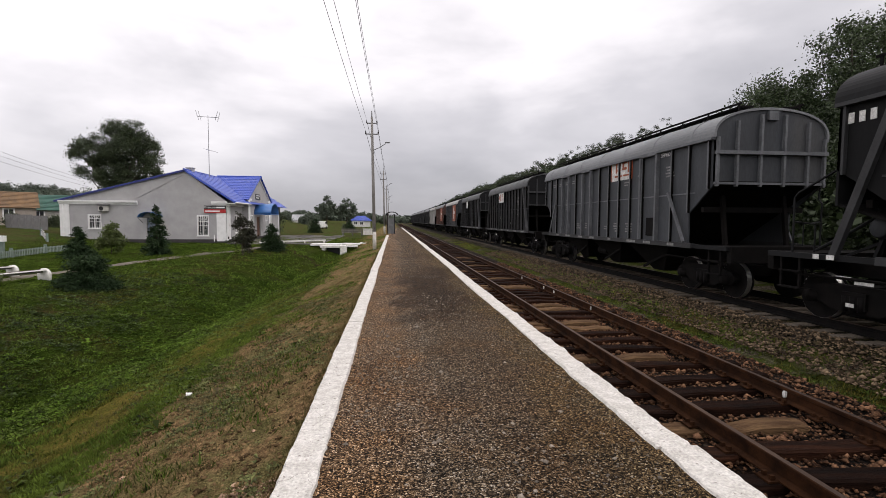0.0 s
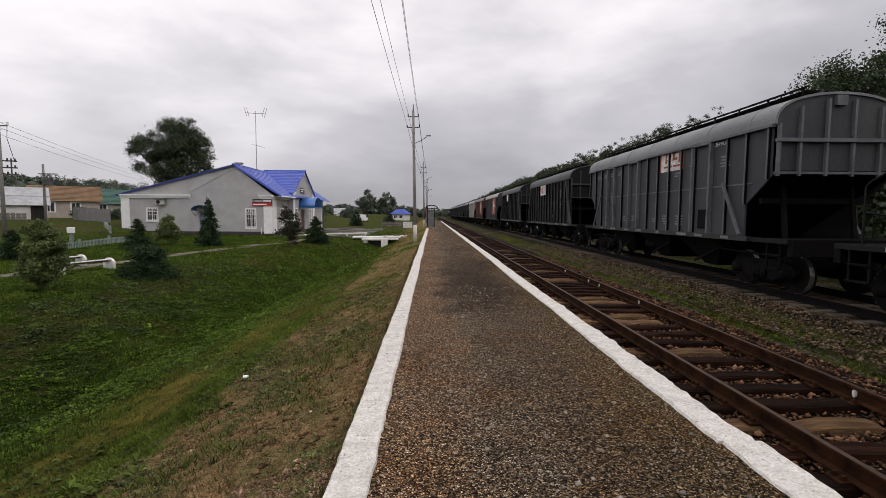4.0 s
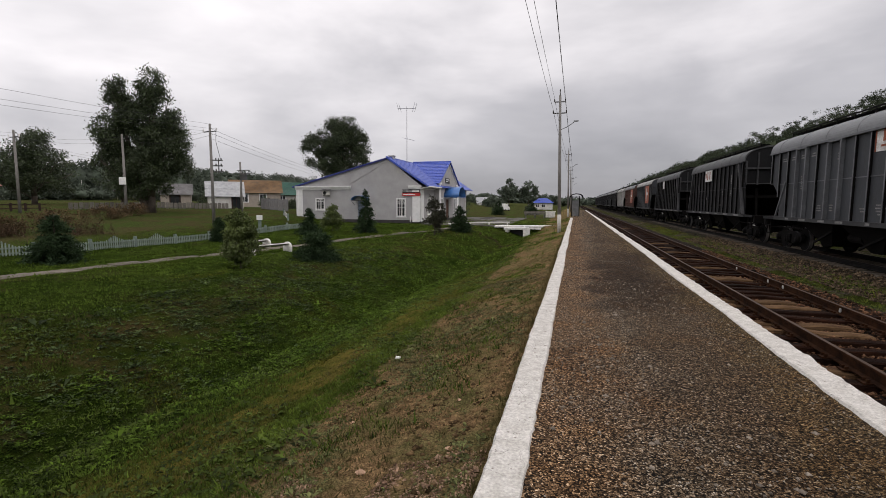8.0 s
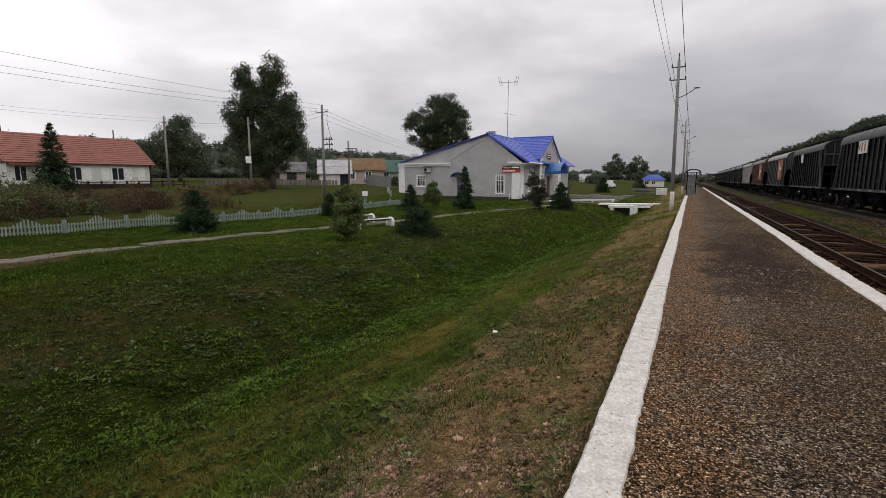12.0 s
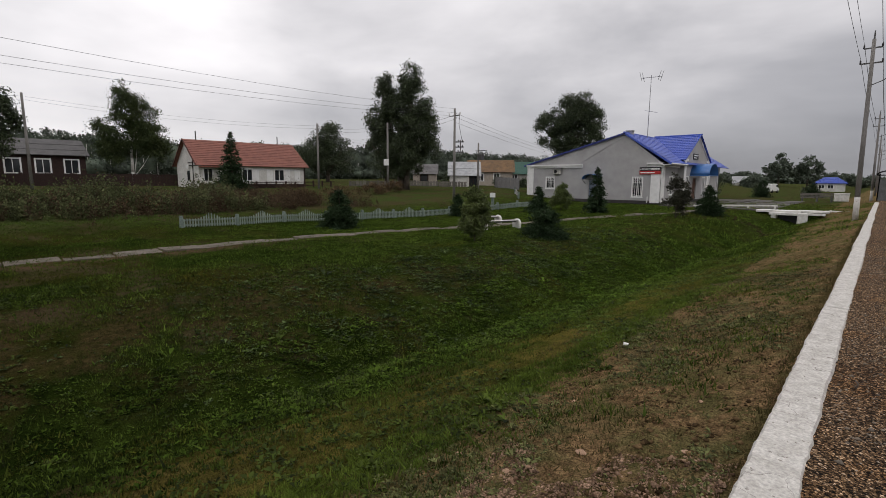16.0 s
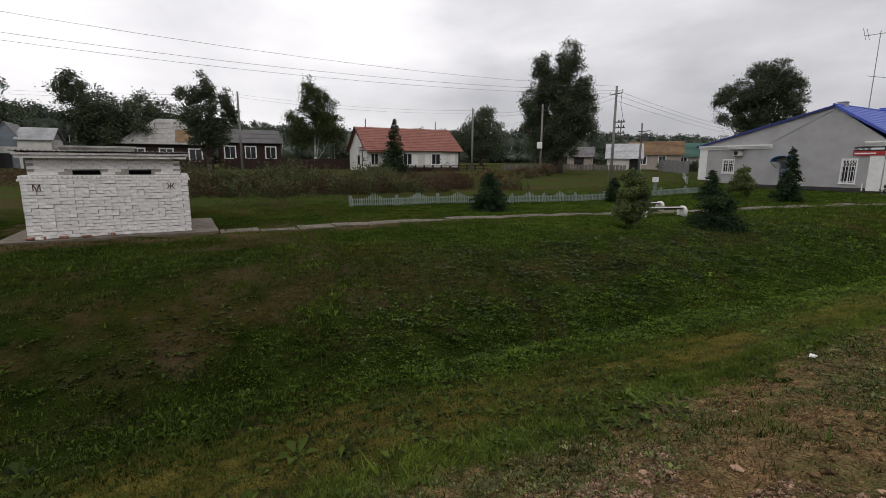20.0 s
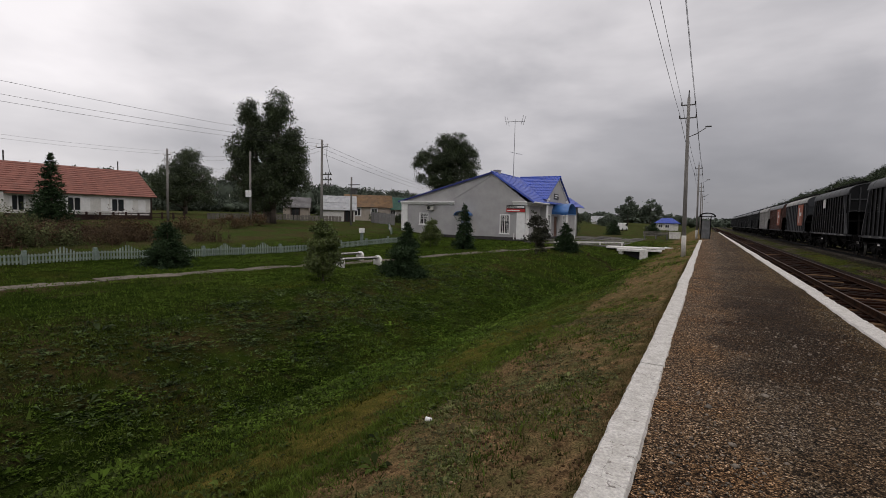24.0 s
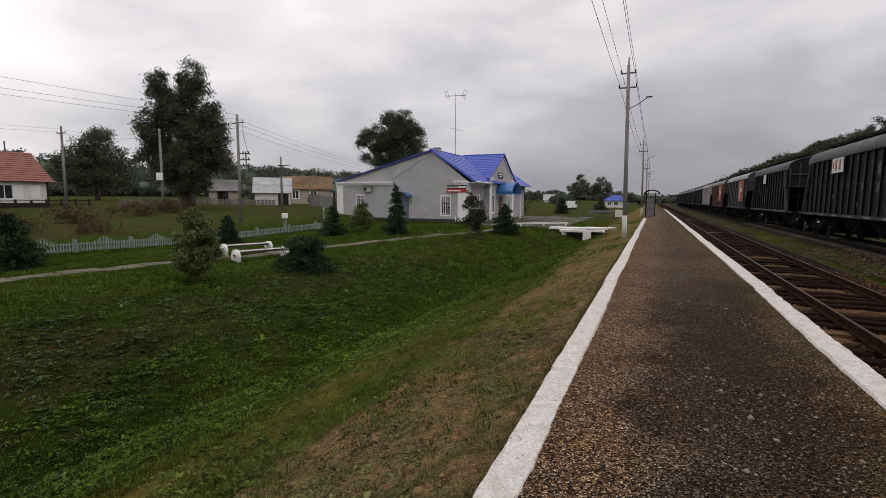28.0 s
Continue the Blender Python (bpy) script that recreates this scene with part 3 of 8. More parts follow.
M_BLADE_MOWN = mat("mown_grass_blade", (0.076, 0.116, 0.017), (0.042, 0.070, 0.010), 0.75, vivid=(0.8, 1.2), scale=0.35, fine=3, island=0.35, bump=0, c3=(0.060, 0.056, 0.010), third=(0.56, 0.68), translucent=0.2, spec=0.05)
M_BLADE = mat("grass_blade", (0.090, 0.132, 0.020), (0.033, 0.057, 0.008), 0.7, vivid=(0.62, 1.25), scale=0.9, fine=3, island=0.8, bump=0, c3=(0.078, 0.072, 0.011), third=(0.54, 0.66), translucent=0.2, spec=0.08)
M_BLADE_DRY = mat("dry_grass_blade", (0.135, 0.102, 0.046), (0.074, 0.068, 0.026), 0.8, scale=0.9, fine=3, island=0.45, bump=0, translucent=0.15, spec=0.04)
M_WEED = mat("weed", (0.082, 0.058, 0.034), (0.072, 0.047, 0.030), 0.8, scale=0.35, fine=3, island=0.5, bump=0, translucent=0.15, spec=0.08)
M_WEED_GREEN = mat("green_weed", (0.108, 0.122, 0.055), (0.056, 0.066, 0.028), 0.8, scale=0.35, fine=3, island=0.6, bump=0, translucent=0.15, spec=0.08)
M_CRUMB = mat("dry_earth_crumb", (0.165, 0.108, 0.055), (0.048, 0.031, 0.016), 0.95, scale=3, fine=20, island=0.6, spec=0.03)
M_SOIL = mat("damp_soil", (0.060, 0.040, 0.024), (0.022, 0.015, 0.010), 0.95, scale=3, fine=20, island=0.5, spec=0.04)
M_BANKSTONE = mat("washed_gravel", (0.31, 0.205, 0.140), (0.085, 0.050, 0.031), 0.9, scale=9, fine=60, island=0.55, spec=0.1)
M_CLOVER = mat("broad_weed_leaf", (0.066, 0.094, 0.016), (0.028, 0.044, 0.007), 0.8, vivid=(0.66, 1.3), scale=0.8, fine=3, island=0.8, bump=0, translucent=0.15, spec=0.10)
M_DITCHLEAF = mat("lush_weed_leaf", (0.072, 0.118, 0.016), (0.030, 0.054, 0.007), 0.8, vivid=(0.52, 1.2), scale=0.8, fine=3, island=0.9, bump=0, translucent=0.2, spec=0.03)
M_SLOPELEAF = mat("slope_weed_leaf", (0.072, 0.102, 0.036), (0.024, 0.038, 0.012), 0.75, scale=0.9, fine=3, island=0.85, bump=0, translucent=0.15, spec=0.08)
M_BANKLEAF = mat("creeping_weed_leaf", (0.108, 0.116, 0.044), (0.058, 0.064, 0.024), 0.75, scale=1.4, fine=4, island=0.7, bump=0, c3=(0.115, 0.085, 0.045), third=(0.52, 0.62), spec=0.06)
M_PAPER = mat("white_litter", (0.85, 0.85, 0.84), (0.75, 0.75, 0.74), 0.5, scale=8, fine=40, bump=0)
M_AC = mat("cream_plastic", (0.55, 0.54, 0.50), (0.48, 0.47, 0.43), 0.5, scale=4, fine=40, bump=0)
M_SHELTER = mat("shelter_panel", (0.16, 0.165, 0.17), (0.11, 0.115, 0.12), 0.5, scale=2, fine=30)
M_BRICK_RED = mat("red_brick", (0.24, 0.12, 0.085), (0.18, 0.09, 0.065), 0.9, scale=3, fine=12)


# ---- building helpers ----
class B:
    """Gathers plain solids into one mesh."""

    def __init__(self):
        self.v, self.f = [], []

    def add(self, v, f):
        o = len(self.v)
        self.v += [tuple(p) for p in v]
        self.f += [tuple(i + o for i in q) for q in f]
        return self

    def box(self, c, s, rz=0.0, m=None):
        x, y, z = (k / 2 for k in s)
        pts = [Vector((i * x, j * y, k * z)) for k in (-1, 1) for j in (-1, 1) for i in (-1, 1)]
        turn = m or Matrix.Rotation(rz, 3, "Z")
        pts = [turn @ p + Vector(c) for p in pts]
        return self.add(pts, [(0, 2, 3, 1), (4, 5, 7, 6), (0, 1, 5, 4), (2, 6, 7, 3), (0, 4, 6, 2), (1, 3, 7, 5)])

    def span(self, x0, x1, y0, y1, z0, z1):
        return self.box(((x0 + x1) / 2, (y0 + y1) / 2, (z0 + z1) / 2), (abs(x1 - x0), abs(y1 - y0), abs(z1 - z0)))

    def cyl(self, p, q, r0, r1=None, n=8):
        p, q = Vector(p), Vector(q)
        r1 = r0 if r1 is None else r1
        d = (q - p).normalized()
        a = d.orthogonal().normalized()
        b = d.cross(a)
        ring = [(math.cos(2 * math.pi * k / n), math.sin(2 * math.pi * k / n)) for k in range(n)]
        v = [p + (a * c + b * s) * r0 for c, s in ring] + [q + (a * c + b * s) * r1 for c, s in ring]
        f = [(k, (k + 1) % n, n + (k + 1) % n, n + k) for k in range(n)] + [tuple(range(n - 1, -1, -1)), tuple(range(n, 2 * n))]
        return self.add(v, f)

    def tube(self, pts, r, n=6):
        pts = [Vector(p) for p in pts]
        o, rings = len(self.v), len(pts)
        side = None
        for k, p in enumerate(pts):
            d = (pts[min(k + 1, rings - 1)] - pts[max(k - 1, 0)]).normalized()
            side = (d.orthogonal() if side is None else side - d * side.dot(d)).normalized()
            b = d.cross(side)
            self.v += [tuple(p + (side * math.cos(2 * math.pi * q / n) + b * math.sin(2 * math.pi * q / n)) * r) for q in range(n)]
        for k in range(rings - 1):
            self.f += [(o + k * n + q, o + k * n + (q + 1) % n, o + (k + 1) * n + (q + 1) % n, o + (k + 1) * n + q) for q in range(n)]
        self.f += [tuple(o + q for q in range(n - 1, -1, -1)), tuple(o + (rings - 1) * n + q for q in range(n))]
        return self

    def bar(self, p, q, w, h):
        """A square bar from p to q, w wide and h high."""
        p, q = Vector(p), Vector(q)
        d = (q - p).normalized()
        side = d.cross(Vector((0, 0, 1)))
        side = side.normalized() if side.length > 1e-4 else Vector((1, 0, 0))
        up = side.cross(d)
        s, u = side * w / 2, up * h / 2
        v = [p - s - u, p + s - u, p + s + u, p - s + u, q - s - u, q + s - u, q + s + u, q - s + u]
        return self.add(v, [(0, 1, 2, 3), (7, 6, 5, 4), (0, 4, 5, 1), (1, 5, 6, 2), (2, 6, 7, 3), (3, 7, 4, 0)])

    def prism(self, poly, axis, a, b):
        """A polygon drawn in the plane across an axis and drawn out from a to b."""
        def put(u, w, t):
            return {"x": (t, u, w), "y": (u, t, w), "z": (u, w, t)}[axis]
        n = len(poly)
        v = [put(u, w, a) for u, w in poly] + [put(u, w, b) for u, w in poly]
        f = [(k, (k + 1) % n, n + (k + 1) % n, n + k) for k in range(n)] + [tuple(range(n - 1, -1, -1)), tuple(range(n, 2 * n))]
        return self.add(v, f)

    def slab(self, quad, t):
        """A flat four-sided sheet of thickness t."""
        q = [Vector(p) for p in quad]
        nrm = (q[1] - q[0]).cross(q[2] - q[0]).normalized() * t
        v = q + [p - nrm for p in q]
        return self.add(v, [(0, 1, 2, 3), (7, 6, 5, 4), (0, 4, 5, 1), (1, 5, 6, 2), (2, 6, 7, 3), (3, 7, 4, 0)])


def make_mesh(b, material, smooth=False, bevel=0.0):
    me = bpy.data.meshes.new("mesh")
    me.from_pydata(b.v, [], b.f)
    bm = bmesh.new()
    bm.from_mesh(me)
    bmesh.ops.recalc_face_normals(bm, faces=bm.faces)
    if bevel:
        bmesh.ops.bevel(bm, geom=list(bm.edges), offset=bevel, segments=1, affect="EDGES")
    bm.to_mesh(me)
    bm.free()
    me.materials.append(material)
    if smooth:
        me.polygons.foreach_set("use_smooth", [True] * len(me.polygons))
    return me


def part(name, b, material, parent=None, label="", smooth=False, bevel=0.0):
    ob = new(name, b if isinstance(b, bpy.types.Mesh) else make_mesh(b, material, smooth, bevel))
    if parent is not None:
        ob.parent = parent
    if label:
        tagged(ob, label)
    return ob


def thing(name, place, label, category, group="", rz=0.0):
    ob = new(name)
    ob.empty_display_size = 0.2
    ob.matrix_basis = pose(*place, 0, 0, rz)
    return tagged(ob, label, category, group)


def structure(name, b, material, label="", smooth=False, bevel=0.0):
    return tagged(part(name, b, material, None, "", smooth, bevel), label, "", "", "structure")


def raw_mesh(v, f, material, smooth=False):
    """A large mesh straight from arrays of triangles or quads."""
    v, f = np.asarray(v, "f4").reshape(-1, 3), np.asarray(f, "i4")
    me = bpy.data.meshes.new("mesh")
    k = f.shape[1]
    me.vertices.add(len(v))
    me.vertices.foreach_set("co", v.ravel())
    me.loops.add(f.size)
    me.loops.foreach_set("vertex_index", f.ravel())
    me.polygons.add(len(f))
    me.polygons.foreach_set("loop_start", np.arange(0, f.size, k, dtype="i4"))
    if smooth:
        me.polygons.foreach_set("use_smooth", np.ones(len(f), bool))
    me.update(calc_edges=True)
    me.materials.append(material)
    return me


def words(text, size, material, depth=0.004):
    """A line of writing as a mesh, centred, standing in the x-z plane and facing -y."""
    cu = bpy.data.curves.new("text", "FONT")
    cu.body, cu.size, cu.extrude, cu.align_x, cu.align_y = text, size, depth, "CENTER", "CENTER"
    ob = new("text", cu)
    me = bpy.data.meshes.new_from_object(ob.evaluated_get(bpy.context.evaluated_depsgraph_get()))
    bpy.data.objects.remove(ob)
    me.transform(Matrix.Rotation(radians(90), 4, "X"))
    me.materials.clear()
    me.materials.append(material)
    return me


# ---- the ground: one sheet with the ditch, the lawn, the rise to the village and the wooded hill ----
def height(x, y):
    """The ground's height, for numbers or arrays."""
    x, y = np.asarray(x, "f8"), np.asarray(y, "f8")
    c = np.interp(y, [-10, 12, 44, 60], [-8.6, -8.4, -5.3, -4.0])
    d = np.interp(y, [-40, -8, 10, 20, 43, 46.2, 47.6, 60], [-1.7, -1.9, -2.55, -2.5, -1.5, -1.45, -0.6, -0.4])
    field = np.interp(y, [25, 48, 120], [-1.05, -0.45, -0.2])
    west = np.interp(-x, [26, 36, 68, 130, 400], [0, 1.0, 1.9, 2.2, 6])
    u = np.clip((-0.8 - x) / (-0.8 - c), 0, 1)
    near = -0.08 + (d + 0.08) * u ** 0.9
    w = 9.0 * np.interp(y, [12, 44], [1, 0.6])
    u = np.clip((c - x) / w, 0, 1)
    far = d + (field - d) * (1 - (1 - u) ** 2.2)
    left = np.where(x > c, near, far) + west
    right = np.interp(x, [-0.8, -0.5, 2.5, 6.4, 7.4, 8.2, 12.2, 14, 18, 40, 120, 400], [-0.1, -0.6, -0.62, -0.62, -0.40, -0.36, -0.36, -0.7, -0.4, 3.0, 17, 26])
    hill = np.interp(y, [-100, 20, 90, 260, 500], [0.25, 0.25, 0.8, 0.7, 0.3])
    right = np.where(x > 18, -0.4 + (right + 0.4) * hill, right)
    z = np.where(x < -0.8, left, right)
    bump = 0.035 * (np.sin(1.7 * x + 0.6 * y) * np.sin(1.1 * y - 0.5 * x) + 0.6 * np.sin(3.9 * x - 1.3) * np.sin(3.1 * y + x))
    turf = np.sin(7.3 * x + 2.1 * y + 1.5 * np.sin(1.9 * y)) * np.sin(6.1 * y - 3.3 * x + 1.7 * np.sin(2.3 * x)) + 0.6 * np.sin(13.1 * x - 4.7 * y) * np.sin(11.7 * y + 5.3 * x)
    lumps = np.where((x > -16) & (x < -1.0), 0.032 * turf, 0)
    return z + np.where((x < -1.5), bump, 0) + lumps


def ground_z(x, y):
    return float(height(x, y))


def steps(*spans):
    out = []
    for a, b, s in spans:
        out += list(np.arange(a, b, s))
    return np.array(out + [spans[-1][1]])


gx = steps((-2200, -400, 150), (-400, -140, 20), (-140, -34, 2.2), (-34, -14, 0.4), (-14, -0.8, 0.15), (-0.8, -0.5, 0.3), (-0.5, 20, 0.9), (20, 140, 5), (140, 400, 26), (400, 2200, 200))
gy = steps((-700, -60, 40), (-60, -12, 3), (-12, -4, 0.5), (-4, 22, 0.18), (22, 58, 0.5), (58, 200, 3), (200, 600, 25), (600, 3000, 200))
GX, GY = np.meshgrid(gx, gy)
gv = np.stack([GX, GY, height(GX, GY)], -1).reshape(-1, 3)
nx, ny = len(gx), len(gy)
gi = np.arange(nx * ny).reshape(ny, nx)
gf = np.stack([gi[:-1, :-1], gi[:-1, 1:], gi[1:, 1:], gi[1:, :-1]], -1).reshape(-1, 4)
ground = new("ground", raw_mesh(gv, gf, M_GROUND, True))
tagged(ground, "mown grass with dry patches, a ditch and a bare bank", "ground", "", "structure")

# ---- the platform: an asphalt slab between two whitewashed concrete kerbs ----
rng = np.random.default_rng(4)
px, py = np.linspace(-0.52, 2.31, 13), np.concatenate([np.arange(-9, 30, 0.3), np.arange(30, 132, 2.0)])
PX, PY = np.meshgrid(px, py)
PZ = 0.006 * np.sin(2.3 * PX + 0.9 * PY) + 0.006 * np.sin(0.7 * PY - 1.9 * PX) - 0.004
pv = np.stack([PX, PY, PZ], -1).reshape(-1, 3)
pi_ = np.arange(PX.size).reshape(PX.shape)
pf = np.stack([pi_[:-1, :-1], pi_[:-1, 1:], pi_[1:, 1:], pi_[1:, :-1]], -1).reshape(-1, 4)
platform = new("platform", raw_mesh(pv, pf, M_ASPHALT, True))
tagged(platform, "low platform of worn stony asphalt", "platform", "", "structure")
part("platform_base", B().span(-0.55, 2.33, -9, 132, -0.6, -0.03), M_CONCRETE, platform)


def kerb(x0, x1, y0, y1, seed, drift=0.0, worn=0.006):
    """A whitewashed kerb beam whose arrises are chipped and wander a little."""
    r = random.Random(seed)
    n = max(2, int((y1 - y0) / (0.07 if y0 < 15 else 0.2 if y0 < 30 else 1.5)))
    v, f = [], []
    a = b = 0.0
    for k in range(n + 1):
        y = y0 + (y1 - y0) * k / n
        off = drift * (k / n - 0.5)
        a, b = a * 0.55 + r.gauss(0, worn), b * 0.55 + r.gauss(0, worn)
        for px_, pz_ in ((x0 + off, -0.5), (x0 + off + a * 0.6, -0.02), (x0 + 0.022 + off + a, 0.018 + a * 0.3), (x1 - 0.022 + off + b, 0.018 + b * 0.3), (x1 + off + b * 0.6, -0.02), (x1 + off, -0.5)):
            v.append((px_, y, pz_))
    for k in range(n):
        for j in range(5):
            f.append((k * 6 + j, k * 6 + j + 1, k * 6 + j + 7, k * 6 + j + 6))
    f += [(5, 4, 3, 2, 1, 0), tuple(n * 6 + j for j in range(6))]
    b = B()
    b.v, b.f = v, f
    return b


left_breaks = [-9, 8.44, 17.55, 22.6, 27.4, 33.0, 38.5, 44.2, 50, 56, 62]
for k, (a, b_) in enumerate(zip(left_breaks, left_breaks[1:])):
    drift = 0 if k < 2 else rng.uniform(-0.05, 0.05)
    part("kerb", kerb(-0.80 + (0.012 if k == 1 else 0), -0.49, a + 0.012, b_ - 0.012, k, drift), M_KERB, platform)
right_breaks = [-9, 3.25, 9.6, 17.8, 21.5, 25.3, 31, 37, 43, 50, 57, 64, 72, 80, 90, 100, 115, 131]
for k, (a, b_) in enumerate(zip(right_breaks, right_breaks[1:])):
    drift = rng.uniform(-0.015, 0.015) if k < 4 else rng.uniform(-0.06, 0.06)
    shove = 0.05 if k > 2 else 0.0
    part("kerb", kerb((2.27 if k == 0 else 2.25) + shove, (2.63 if k == 0 else 2.59) + shove, a + 0.002, b_ - 0.002, 40 + k, drift, 0.007), M_KERB, platform)


# ---- tracks ----
def rail_profile(x, top):
    return [(x - 0.066, top - 0.18), (x + 0.066, top - 0.18), (x + 0.066, top - 0.165), (x + 0.012, top - 0.145), (x + 0.012, top - 0.05), (x + 0.036, top - 0.036),
            (x + 0.036, top - 0.006), (x + 0.028, top), (x - 0.028, top), (x - 0.036, top - 0.006), (x - 0.036, top - 0.036), (x - 0.012, top - 0.05), (x - 0.012, top - 0.145), (x - 0.066, top - 0.165)]


def sleeper_mesh(seed, material, x0=-1.36, x1=1.36):
    r = random.Random(seed)
    v, f, n = [], [], 7
    for k in range(n):
        x = x0 + (x1 - x0) * k / (n - 1)
        jy, jz = r.gauss(0, 0.014), r.gauss(0, 0.012) + (0.012 if x1 < 1 and k == n - 2 else 0)
        for y, z in ((-0.13, -0.17), (0.13, -0.17), (0.125, -0.02), (0.1, 0), (-0.1, 0), (-0.125, -0.02)):
            v.append((x, y * (1 + r.gauss(0, 0.06)) + jy, z + jz if z > -0.1 else z))
    for k in range(n - 1):
        for j in range(6):
            f.append((k * 6 + j, k * 6 + (j + 1) % 6, k * 6 + (j + 1) % 6 + 6, k * 6 + j + 6))
    f += [(5, 4, 3, 2, 1, 0), tuple((n - 1) * 6 + j for j in range(6))]
    b = B()
    b.v, b.f = v, f
    return make_mesh(b, material)


AXIS_1, TOP_1, AXIS_2, TOP_2 = 4.33, -0.22, 9.85, -0.07
bed_1 = structure("track_1", B().prism([(2.6, -0.66), (6.8, -0.66), (6.3, -0.51), (2.6, -0.49)], "y", -12, 420), M_BALLAST, "railway track on dark rusty ballast")
bed_2 = structure("track_2", B().prism([(7.0, -0.6), (12.9, -0.6), (11.7, -0.3), (8.1, -0.3)], "y", -30, 420), M_SIDING_BALLAST, "siding track on grey weedy ballast")
for bed, axis, top in ((bed_1, AXIS_1, TOP_1), (bed_2, AXIS_2, TOP_2)):
    for side in (-1, 1):
        # siding rails near-black: the shade under the train put into their colour
        rail = part("rail", B().prism(rail_profile(axis + side * 0.795, top), "y", -25, 420), M_RAIL if axis < 6 else M_UNDER, bed)
        part("railhead", B().span(axis + side * 0.795 - 0.027, axis + side * 0.795 + 0.027, -25, 420, top - 0.004, top + 0.0025), M_RAILTOP, rail, "worn running surface")
dark = [sleeper_mesh(k, M_SLEEPER) for k in range(5)]
grey = [sleeper_mesh(50 + k, M_SLEEPER_GREY) for k in range(3)]
broken = [sleeper_mesh(30 + k, M_SLEEPER_PALE, -1.3, 0.45 + 0.1 * k) for k in range(3)]
plate_mesh = make_mesh(B().span(-0.17, 0.17, -0.08, 0.08, 0, 0.018).span(-0.13, -0.09, -0.06, -0.03, 0.018, 0.06).span(-0.13, -0.09, 0.03, 0.06, 0.018, 0.06)
                       .span(0.09, 0.13, -0.06, -0.03, 0.018, 0.06).span(0.09, 0.13, 0.03, 0.06, 0.018, 0.06), M_RAIL)
r_ = random.Random(11)
SPLIT = (3.1, 4.75, 7.4, 9.5, 10.05, 12.05, 12.6, 15.6, 16.1, 18.4, 21.3, 24.0, 26.5, 29.0)
for bed, axis, top, y0, count in ((bed_1, AXIS_1, TOP_1, -3.9, 170), (bed_2, AXIS_2, TOP_2, 1.0, 110)):
    for k in range(count):
        y = y0 + 0.56 * k + r_.gauss(0, 0.03)
        me = r_.choice(broken) if axis < 6 and (min(abs(y0 + 0.56 * k - q) for q in SPLIT) < 0.28 or (y > 30 and r_.random() < 0.12)) else r_.choice(dark if axis < 6 else grey)
        sl = part("sleeper", me, None, bed)
        sl.matrix_basis = pose(axis + r_.gauss(0, 0.03), y, top - (0.20 if me in broken else 0.185), 0, 0, r_.gauss(0, 1.1) + (180 if r_.random() < 0.5 and me not in broken else 0))
        if axis < 6 and y < 16:
            for side in (-1, 1):
                pl = part("tie_plate", plate_mesh, None, sl)
                pl.matrix_parent_inverse = sl.matrix_basis.inverted()
                pl.matrix_basis = pose(axis + side * 0.795, y, top - 0.186)
for y in (3.49, 5.08, 11.1, 13.9, 14.9, 17.6):
    part("rail_mark", B().prism([(y + 0.022 * math.cos(q), TOP_1 - 0.085 + 0.048 * math.sin(q)) for q in (0.3, 1.1, 1.9, 2.8, 3.7, 4.5, 5.4)], "x", AXIS_1 + 0.795 - 0.045, AXIS_1 + 0.795 - 0.012), M_MARK, bed_1, "white painted mark on the rail's web")
far_sleepers = B()
for k in range(330):
    far_sleepers.box((AXIS_1, 91.5 + 0.8 * k, TOP_1 - 0.26), (2.7, 0.26, 0.16))
tagged(part("far_sleepers", far_sleepers, M_SLEEPER, bed_1), "", "", "", "stuff")


def stones(n, x0, x1, y0, y1, zf, size, seed):
    """Loose angular stones, as one mesh."""
    g = np.random.default_rng(seed)
    o = np.array([(1, 0, 0), (-1, 0, 0), (0, 1, 0), (0, -1, 0), (0, 0, 1), (0, 0, -1)], "f8")
    t = np.array([(0, 2, 4), (2, 1, 4), (1, 3, 4), (3, 0, 4), (2, 0, 5), (1, 2, 5), (3, 1, 5), (0, 3, 5)])
    s = size * np.exp(g.normal(0, 0.35, (n, 1, 1)))
    v = o[None] * g.uniform(0.55, 1.15, (n, 6, 1)) * s * np.array([1.1, 1.1, 0.75])
    a = g.uniform(0, 6.28, n)
    ca, sa = np.cos(a)[:, None], np.sin(a)[:, None]
    v = np.stack([v[..., 0] * ca - v[..., 1] * sa, v[..., 0] * sa + v[..., 1] * ca, v[..., 2]], -1)
    x = g.uniform(x0, x1, n)
    y = y0 + (y1 - y0) * g.uniform(0, 1, n) ** 1.4
    v += np.stack([x, y, zf(x, y) + s[:, 0, 0] * 0.25], -1)[:, None]
    f = (np.arange(n)[:, None, None] * 6 + t[None]).reshape(-1, 3)
    return v.reshape(-1, 3), f


def patch_0(x, y):
    return np.sin(2.1 * x + 0.7 * y) * np.sin(1.7 * y - 1.1 * x) + 0.4 * np.sin(5.3 * x + 3.0 * y) - 0.35 * np.abs(y - 2.5)


sv, sf = stones(27000, 2.68, 6.3, 0.5, 26, lambda x, y: 0 * x - 0.48, 0.0225, 5)
tagged(new("track_stones", raw_mesh(sv, sf, M_STONE)), "loose rusty ballast stones between the sleepers", "gravel", "", "stuff")
sv, sf = stones(15000, 6.7, 8.7, 2, 34, lambda x, y: np.interp(x, [7.0, 8.1], [-0.44, -0.29]), 0.026, 6)
tagged(new("shoulder_stones", raw_mesh(sv, sf, M_STONE_GREY)), "pale loose stones along the siding's shoulder", "gravel", "", "stuff")
